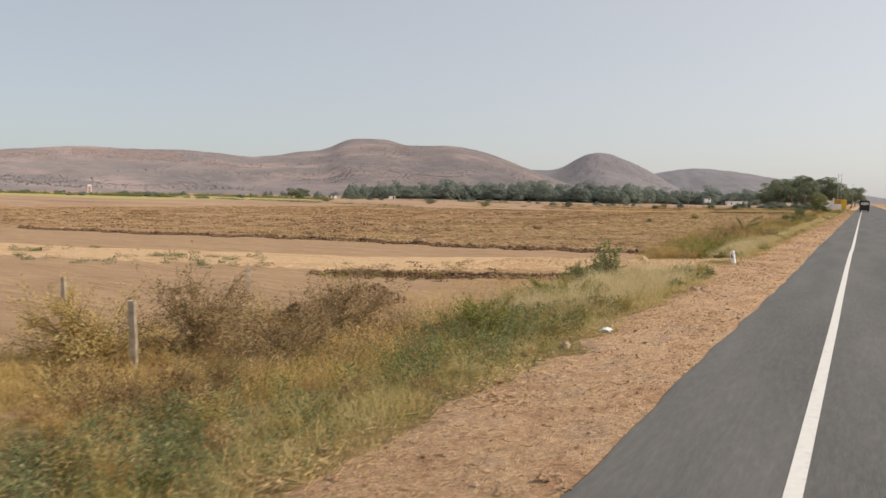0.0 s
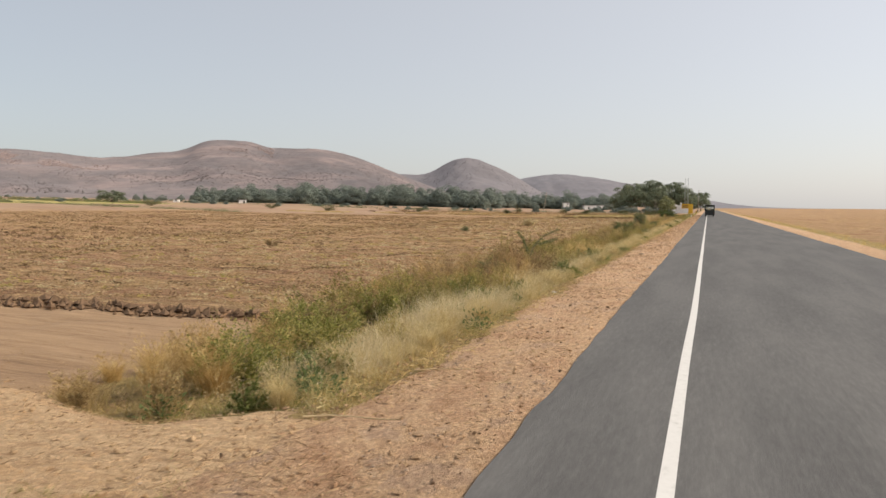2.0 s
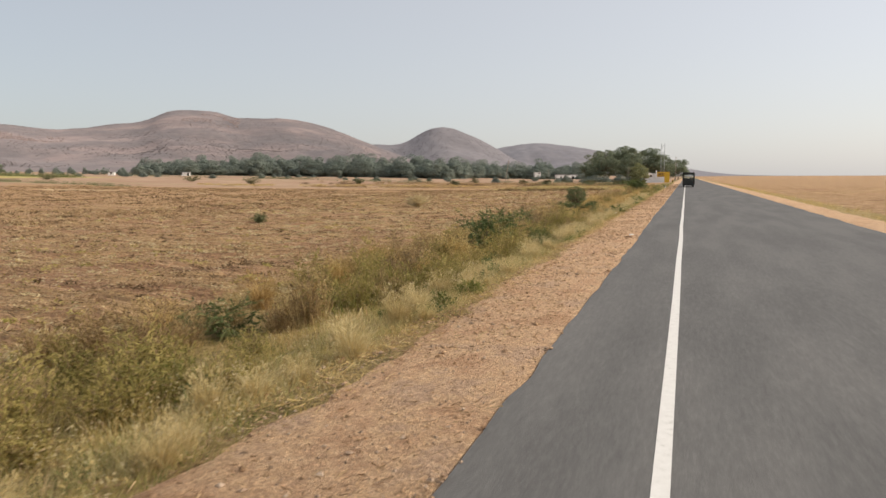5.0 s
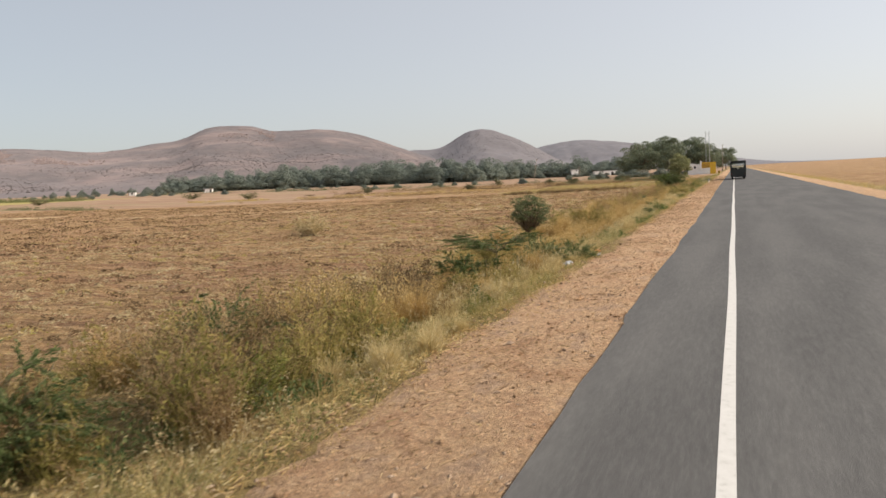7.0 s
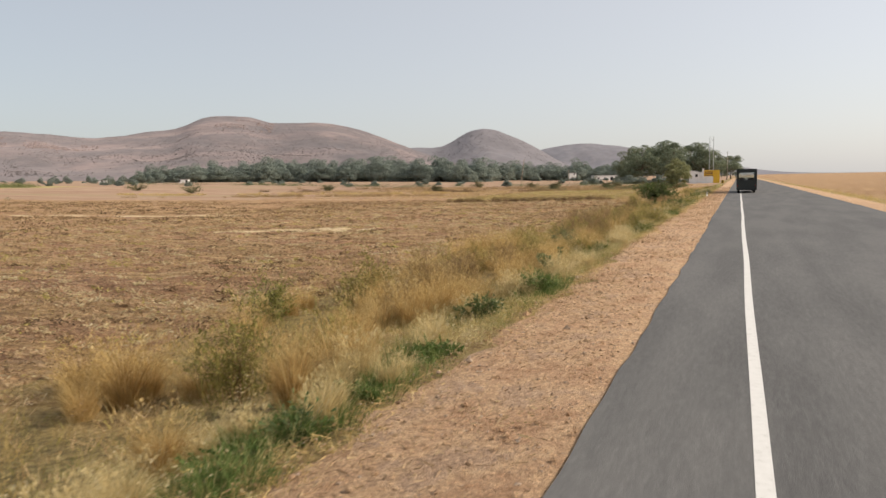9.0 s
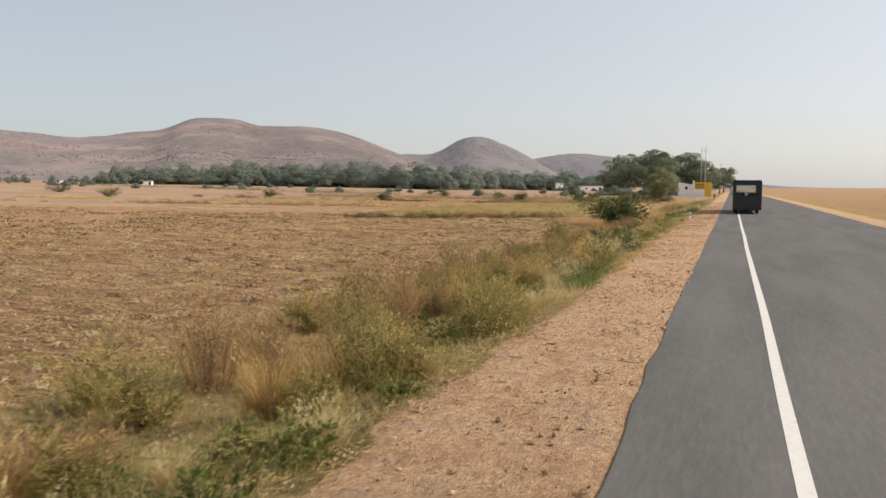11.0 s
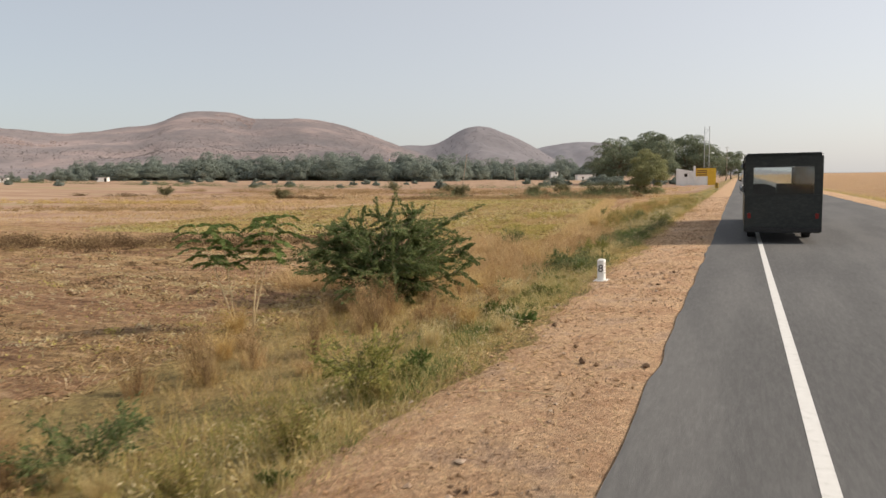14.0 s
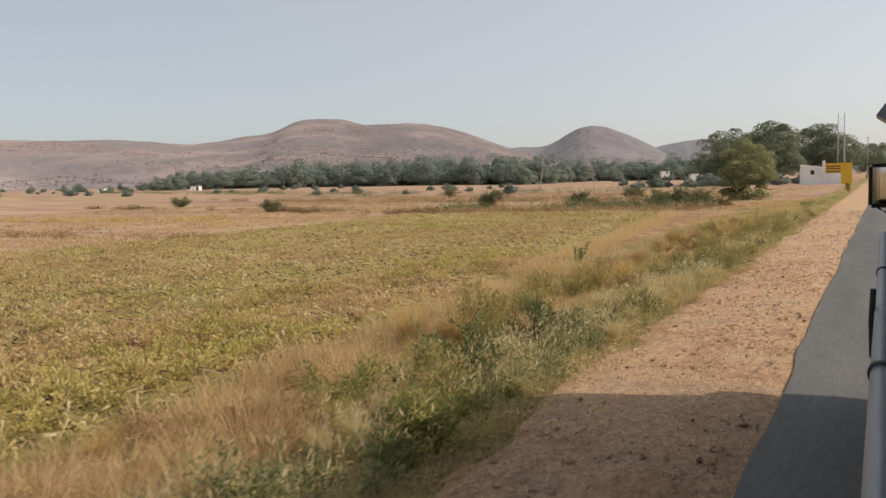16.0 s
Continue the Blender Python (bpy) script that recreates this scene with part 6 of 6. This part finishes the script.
lump_thing("rock", -2.45, 12.3, .10, "rock", "pale rounded stone at the edge of the gravel", "rock", .7, 1)
lump_thing("rock", -2.1, 22.0, .15, "rock", "brown fieldstone lying on the gravel shoulder", "rock", .6, 2)
lump_thing("rock", -1.9, 22.3, .12, "rock", "brown fieldstone lying on the gravel shoulder", "rock", .6, 3)
lump_thing("straw_bundle", -7.0, 35.2, .17, "straw", "round bundle of brown straw beside a dirt track", "straw bundle", .8, 4)
lump_thing("rubber_scrap", -1.4, 69.4, .13, "rubber", "flat black scrap of tyre on the shoulder", "tyre scrap", .3, 5)
lump_thing("rubber_scrap", -2.05, 215.4, .13, "rubber", "black scrap of tyre at the gravel edge", "tyre scrap", .45, 6)
lump_thing("rock", -.35, 105.5, .09, "white", "white stone lying on the shoulder", "rock", .6, 7)
lump_thing("rock", -.4, 104.5, .11, "clod", "reddish stone lying on the shoulder", "rock", .5, 8)
lump_thing("wrapper", -2.95, 196.5, .10, "blue", "crumpled blue plastic bottle in weeds", "litter", .7, 9)
lump_thing("wrapper", -2.6, 129.4, .11, "orange", "crumpled orange wrapper at the gravel edge", "litter", .4, 10)
lump_thing("plastic_bag", -2.85, 125.9, .15, "bag", "crumpled pale plastic bag in weeds", "litter", .6, 11)
lump_thing("wrapper", -2.4, 50.6, .06, "litter", "small crumpled white wrapper on the gravel", "litter", .5, 14)
lump_thing("wrapper", -2.3, 128.0, .06, "litter", "small crumpled white wrapper on the gravel", "litter", .5, 15)
lump_thing("wrapper", -2.3, 14.2, .13, "litter", "crumpled white wrapper on the gravel shoulder", "litter", .4, 12)
lump_thing("wrapper", -3.1, 253.8, .1, "litter", "crumpled white wrapper in verge grass", "litter", .5, 13)
lump_thing("rock", -2.4, 155.5, .11, "rock", "pale stone at the edge of the gravel", "rock", .6, 14)


def stick(pts, r, label):
    bm = tube(pts, r, r * .5, 5)
    me = bpy.data.meshes.new("stick")
    bm.to_mesh(me)
    bm.free()
    me.materials.append(M["straw"])
    return tagged(new("stick", me), label, "stick")


for x, y, a, ln in [(-1.75, 188.6, 30, .8), (-2.6, 36.4, 15, 1.2), (-2.3, 39.2, 25, 1.0), (-1.9, 221.4, 10, .9), (-2.1, 213.4, 70, .5), (-2.0, 243.5, 40, .5), (-1.6, 57.6, 60, .5), (-1.5, 107.5, 50, .7)]:
    ca, sa2 = math.cos(radians(a)), math.sin(radians(a))
    stick([(x + ca * s * ln, y + sa2 * s * ln + .06 * math.sin(s * 5), on_ground(x + ca * s * ln, y + sa2 * s * ln) + .035) for s in (0, .25, .5, .75, 1)], .012, "bare pale stick lying on the shoulder")
# an arching bare green shoot over the verge
t = empty("shoot", (-6.4, 64.0, on_ground(-6.4, 64.0)))
limbs = [[(0, 0, -.05), (.05, .1, .7), (.25, .3, 1.3), (.7, .6, 1.8), (1.4, 1.0, 2.1)], [(.05, .1, .75), (-.1, .1, 1.2), (-.22, .05, 1.6), (-.5, 0, 1.95)], [(.28, .33, 1.3), (.6, .7, 1.4), (.9, .9, 1.5), (1.2, 1.1, 1.6)], [(.02, .05, .3), (-.2, .2, .7), (-.5, .3, .95), (-.8, .3, 1.05)]]
spray = []
for k, line in enumerate(limbs):
    part("stem" if k == 0 else "side_stem", tube(line, .045 if k == 0 else .03, .012, 6), "twig", t)
    a = np.array(line)
    f = rng.uniform(.5, len(a) - 1.01, 300)
    b = f.astype(int)
    spray.append(a[b] + (a[b + 1] - a[b]) * (f - b)[:, None] + rng.normal(0, .05, (300, 3)))
child("foliage", mesh_from("foliage", *leaves_np(np.concatenate(spray), .085, .03), "acacia"), t, "sparse small green leaves")
tagged(t, "arching green thorn shoot with sparse leaves over dry grass", "plant")


# ---- village ----
def house(name, x, y, w, d, h, material, label, turn=0.0, openings=(), parapet=.3, category="house"):
    """Flat-roofed house: walls, roof slab with parapet, recessed openings on the front (-y)."""
    z = on_ground(x, y)
    b = empty(name, (x, y, z), turn)
    part("wall", box(-w / 2, w / 2, -d / 2, d / 2, -.6, h), material, b, bevel=.04)
    part("roof", box(-w / 2 - .25, w / 2 + .25, -d / 2 - .25, d / 2 + .25, h, h + parapet), "roof", b, bevel=.03)
    for ox, oz, ow, oh in openings:
        wdw = part("window" if oz > .3 else "door", box(ox - ow / 2, ox + ow / 2, -d / 2 - .02, -d / 2 + .12, oz, oz + oh), "dark_gap", b)
        part("frame", box(ox - ow / 2 - .12, ox + ow / 2 + .12, -d / 2 - .07, -d / 2 + .02, oz + oh, oz + oh + .14), "concrete", wdw)
    return tagged(b, label, category)


def prism(outline, y0, y1, bm=None):
    """An upright slab: an outline in x and z, from y0 to y1."""
    bm = bm or bmesh.new()
    a = [bm.verts.new((x, y0, z)) for x, z in outline]
    b = [bm.verts.new((x, y1, z)) for x, z in outline]
    bm.faces.new(a)
    bm.faces.new(b[::-1])
    for k in range(len(a)):
        n = (k + 1) % len(a)
        bm.faces.new((a[n], a[k], b[k], b[n]))
    bmesh.ops.recalc_face_normals(bm, faces=bm.faces[:])
    return bm


shop = empty("house", (-12.1, 460, 0))
part("wall", prism([(-5.95, -1.2), (-.75, -1.2), (-.75, 3.55), (-5.95, 4.45)], 0, 5.5), "wall_white", shop, "whitewashed wall with a sloping top", bevel=.03)
wdw = part("window", box(-3.45, -2.55, -.02, .12, 1.75, 2.75), "dark_gap", shop, "small dark window")
part("frame", box(-3.55, -2.45, -.07, .02, 2.75, 2.87), "concrete", wdw)
part("corner_post", box(-.75, -.05, -.12, .5, -1.2, 5.2), "wall_white", shop, bevel=.03)
part("low_wall", box(-.05, 3.6, .02, 5.0, -1.2, 1.9), "wall_white", shop, bevel=.03)
part("fascia", box(-.05, 6.0, .06, .3, 1.9, 4.45), "yellow_paint", shop, "faded yellow painted fascia", bevel=.02)
for z0 in (2.15, 2.9, 3.5):
    part("painted_band", box(.25, 3.4, .04, .055, z0, z0 + .36), "brown_paint", shop, "brown painted band")
part("pillar", box(3.6, 6.05, -.1, .5, -1.2, 4.3), "yellow_paint", shop, "broad yellow painted pillar", bevel=.04)
tagged(shop, "whitewashed roadside house with a yellow painted front", "house")
house("shed", -112, 806, 21, 8, 4.4, "wall_white", "long white shed in front of dark trees", 24, ((-6, 1.2, 1.6, 1.4), (0, 1.2, 1.6, 1.4), (6, 0, 2.4, 2.8)), category="shed")
house("house", -141, 806, 6, 6, 7.0, "wall_white", "two-storey white house among trees", 25, ((-1, 1.2, 1.2, 1.3), (1.2, 5.2, 1.2, 1.3)))
house("house", -384, 572, 6.5, 5, 2.7, "wall_white", "white house at the woodland's edge", 30, ((-3, 1, 1.4, 1.4), (2, 0, 1.4, 2.2)))
house("house", -418, 528, 4.6, 4, 2.3, "wall_white", "small white farmhouse among scrub", 30, ((0, 1, 1.2, 1.2),))
tw = house("tower", -690, 470, 4, 4, 6.5, "wall_pink", "tall narrow pink-and-white water tower house", 50, ((0, 4, 1.2, 1.2), (0, 1.4, 1.2, 1.2)), category="tower")
part("top_room", box(-1.5, 1.5, -1.5, 1.5, 6.8, 8.6), "wall_white", tw, bevel=.05)
tp = empty("temple_tower", (-345, 915, on_ground(-345, 915)))
bm = bmesh.new()
for k in range(6):
    box(-1.9 + k * .27, 1.9 - k * .27, -1.9 + k * .27, 1.9 - k * .27, 11 + k * 1.4, 12.2 + k * 1.4, bm)
box(-1.6, 1.6, -1.6, 1.6, -.5, 11.1, bm)
part("tiers", bm, "wall_white", tp, bevel=.05)
bm = bmesh.new()
bmesh.ops.create_uvsphere(bm, u_segments=10, v_segments=8, radius=.7, matrix=Matrix.Translation((0, 0, 19.6)))
part("finial", bm, "yellow_paint", tp, smooth=True)
tagged(tp, "tiered white temple tower rising above the trees", "temple")
mast = empty("mast", (-11.2, 517, on_ground(-11.2, 517)))
for dx in (-.9, .9):
    part("upright", tube([(dx, 0, -.5), (dx, 0, 11), (dx, 0, 22)], .16, .12, 6), "steel", mast)
bm = bmesh.new()
for k in range(13):
    z0 = 1.5 + k * 1.6
    tube([(-.9, 0, z0), (.9, 0, z0 + 1.5 * (1 if k % 2 else 0))], .05, .05, 4, bm)
part("bracing", bm, "steel", mast)
tagged(mast, "tall twin-post steel lattice mast among trees", "mast")


def pole(x, y, h, lean, r, material, label):
    p = empty("utility_pole", (x, y, on_ground(x, y)))
    p.matrix_basis = pose(x, y, on_ground(x, y), 0, lean, 0)
    part("shaft", tube([(0, 0, -.4), (0, 0, h * .5), (0, 0, h)], r, r * .7, 8), material, p)
    part("crossarm", box(-.55, .55, -.05, .05, h - .45, h - .33), material, p, bevel=.01)
    return tagged(p, label, "utility pole")


pole(-89.8, 455, 12.0, 9, .17, "concrete", "short leaning pale concrete pole in a field")
pole(-4.5, 560, 15, 0, .15, "concrete", "slim concrete utility pole beside the road")
pole(-60, 420, 6.5, -3, .10, "concrete", "slim grey utility pole in a field")
pole(-28, 480, 8.0, 2, .10, "concrete", "slim grey utility pole by the village")
hz = empty("hazard_marker", (-2.6, 343, on_ground(-2.6, 343)))
part("board", box(-.28, .28, -.02, .02, .35, 1.25), "yellow_paint", hz, "yellow board", bevel=.008)
for k in range(3):
    bm = box(-.27, .27, -.026, -.0215, -.06, .06)
    bmesh.ops.rotate(bm, verts=bm.verts[:], cent=(0, 0, 0), matrix=Matrix.Rotation(radians(32), 3, "Y"))
    bmesh.ops.translate(bm, verts=bm.verts[:], vec=(0, -.001, .55 + .26 * k))
    for v in bm.verts:
        v.co.x = max(-.27, min(.27, v.co.x))
    part("stripe", bm, "black", hz, "black diagonal stripe")
for dx in (-.2, .2):
    part("leg", box(dx - .03, dx + .03, .02, .06, -.2, 1.2), "white", hz)
tagged(hz, "yellow and black striped hazard marker at the roadside", "road sign")

# ---- the bus whose side the camera rides along ----
BX, BY = 1.11, 247.35           # its left side and the place of the open window
FRONT, REAR, TOP = BY + 9.2, BY - 5.6, 3.2
bus = empty("bus", (BX, BY, 0))
W = 2.5


def bpart(name, bm, material, label="", parent=None, **kw):
    return part(name, bm, material, parent or bus, label, **kw)


F, R = FRONT - BY, REAR - BY
SILL, HEAD = 1.72, 2.98
bpart("side_panel", box(0, .04, R, F - .5, .42, SILL), "bus_paint", "dusty dark lower body panel")
bpart("side_panel", box(W - .04, W, R, F - .5, .42, SILL), "bus_paint", "dusty dark lower body panel")
bpart("cant_rail", box(0, .05, R, F - .5, HEAD, TOP - .12), "bus_paint")
bpart("cant_rail", box(W - .05, W, R, F - .5, HEAD, TOP - .12), "bus_paint")
bpart("roof", box(.0, W, R, F - .2, TOP - .12, TOP), "bus_paint", "low domed dusty roof", bevel=.055)
bpart("gutter", tube([(-.02, R, HEAD + .12), (-.02, 0, HEAD + .12), (-.02, F - .5, HEAD + .12)], .018, .018, 6), "bus_frame")
bpart("floor_pan", box(.04, W - .04, R + .05, F - .1, .40, .55), "rubber")
bpart("rear_panel", box(.0, W, R - .04, R, .42, 1.75), "bus_paint", "dusty dark rear panel", bevel=.015)
bpart("rear_panel", box(.0, W, R - .04, R, 2.72, TOP - .12), "bus_paint")
for x0, x1 in ((0, .28), (W - .28, W)):
    bpart("rear_pillar", box(x0, x1, R - .04, R, 1.75, 2.72), "bus_paint")
bpart("rear_window", box(.28, W - .28, R - .03, R - .024, 1.75, 2.72), "glass", "dusty rear window")
for x0 in (.16, W - .16):
    bpart("tail_lamp", box(x0 - .055, x0 + .055, R - .075, R - .038, .9, 1.08), "red_lamp", "red tail lamp", bevel=.012)
bpart("rear_bumper", box(.05, W - .05, R - .16, R - .02, .40, .58), "rubber", bevel=.03)
bpart("nose", box(.02, W - .02, F - .5, F, .42, 1.45), "bus_paint", bevel=.08)
bpart("windscreen", box(.12, W - .12, F - .22, F - .20, 1.45, 2.8), "glass", "large front windscreen")
bpart("brow", box(.04, W - .04, F - .5, F - .08, 2.8, TOP - .02), "bus_paint", bevel=.06)
for x0 in (.02, W - .14):
    bpart("front_pillar", box(x0, x0 + .12, F - .5, F - .2, 1.45, 2.8), "bus_paint", bevel=.02)
# windows along both sides
pitch = 1.16
for sx in (0.0, W):
    s = 1 if sx == 0 else -1
    k = 0
    y = R + .12
    while y + pitch < F - .55:
        a, b = y, y + pitch
        bpart("window_post", box(*sorted((sx - s * .006, sx + s * .05)), a - .045, a + .045, SILL, HEAD), "bus_frame", "chipped dark window post", bevel=.006)
        if abs((a + b) / 2 - .0) > .7 or s < 0:
            pane = bpart("pane", box(*sorted((sx + s * .018, sx + s * .022)), a + .045, a + pitch * .52, SILL + .05, HEAD - .05), "glass", "dusty sliding window pane")
            bpart("pane_frame", box(*sorted((sx + s * .008, sx + s * .03)), a + pitch * .52, a + pitch * .52 + .03, SILL + .05, HEAD - .05), "bus_frame", parent=pane)
            pane = bpart("pane", box(*sorted((sx + s * .030, sx + s * .034)), a + pitch * .5, b - .045, SILL + .05, HEAD - .05), "glass", "dusty sliding window pane")
        bpart("window_sill", box(*sorted((sx - s * .012, sx + s * .05)), a + .045, b - .045, SILL, SILL + .05), "bus_frame", bevel=.006)
        bpart("window_head", box(*sorted((sx - s * .004, sx + s * .05)), a + .045, b - .045, HEAD - .05, HEAD), "rubber")
        y += pitch
        k += 1
# dark seats behind the glass
for k in range(9):
    y = R + .9 + k * 1.16
    for x0, x1 in ((.12, 1.05), (1.45, 2.38)):
        bpart("seat", box(x0, x1, y, y + .14, 1.0, 2.0), "rubber", "dark upholstered passenger seat", bevel=.04)
# guard rail along the side, with its brackets
bpart("guard_rail", tube([(-.115, R + .1, 1.90), (-.115, 0, 1.90), (-.115, F - 1.2, 1.90)], .03, .03, 14), "pipe", "round grey-blue guard rail pipe", smooth=True)
for k in range(5):
    y = R + .6 + k * 2.5
    bpart("rail_bracket", tube([(-.115, y, 1.865), (-.06, y, 1.85), (.02, y, 1.84)], .016, .016, 6), "bus_frame")
    bpart("rail_clamp", tube([(-.115, y - .02, 1.90), (-.115, y + .02, 1.90)], .037, .037, 14), "rubber")
bpart("hook_rod", tube([(-.15, 3.6, 2.0), (-.155, 3.6, 1.86), (-.15, 3.6, 1.70)], .012, .012, 6), "rubber", "thin black hooked rod")
bpart("hook_rod", tube([(-.10, 3.7, 1.88), (-.14, 3.7, 1.86), (-.14, 3.7, 1.55), (-.08, 3.7, 1.50)], .008, .008, 6), "rubber", "thin black hooked rod")
# visor flap under the gutter
bm = box(-.05, .0, 5.55, 5.6, 2.72, 3.12)
bpart("flap", bm, "rubber", "dark hinged flap under the gutter", bevel=.006)
bm = bmesh.new()
for yy in (5.50, 5.90):
    for co in ((-.03, yy, 3.06), (-.17, yy, 2.86), (-.03, yy, 2.76)):
        bm.verts.new(co)
bm.verts.ensure_lookup_table()
v = bm.verts
for f in ((0, 1, 2), (5, 4, 3), (0, 3, 4, 1), (1, 4, 5, 2), (2, 5, 3, 0)):
    bm.faces.new([v[i] for i in f])
bpart("lamp_hood", bm, "pipe", "grey wedge-shaped lamp hood")
# rear-view mirror on its arm
arm = bpart("mirror_arm", tube([(.02, F - .35, 2.12), (-.10, F - .30, 2.06), (-.16, F - .3, 2.10), (-.16, F - .3, 2.18)], .014, .014, 8), "rubber", "bent black mirror arm", smooth=True)
def turned(bm, degrees, centre):
    """Turns a bmesh about an upright axis through centre."""
    bmesh.ops.rotate(bm, verts=bm.verts[:], cent=centre, matrix=Matrix.Rotation(radians(degrees), 3, "Z"))
    return bm


MC = (-.16, F - .31, 2.34)
mir = bpart("mirror", turned(box(-.26, -.06, F - .36, F - .26, 2.11, 2.57), 12, MC), "rubber", "tall black mirror housing", bevel=.03)
part("mirror_glass", turned(box(-.235, -.085, F - .366, F - .362, 2.15, 2.53), 12, MC), "mirror", mir, "mirror glass")
# wheels
for wx in (.28, W - .28):
    for wy in (R + 2.9, F - 2.2):
        bm = bmesh.new()
        bmesh.ops.create_cone(bm, cap_ends=True, segments=28, radius1=.5, radius2=.5, depth=.28, matrix=Matrix.Translation((wx, wy, .5)) @ Matrix.Rotation(radians(90), 4, "Y"))
        wh = bpart("tyre", bm, "rubber", "worn black tyre", bevel=.03)
        bm = bmesh.new()
        bmesh.ops.create_cone(bm, cap_ends=True, segments=20, radius1=.27, radius2=.27, depth=.3, matrix=Matrix.Translation((wx, wy, .5)) @ Matrix.Rotation(radians(90), 4, "Y"))
        part("rim", bm, "steel", wh, "steel rim", bevel=.015)
tagged(bus, "dusty dark passenger bus with sliding windows and a guard rail", "bus")
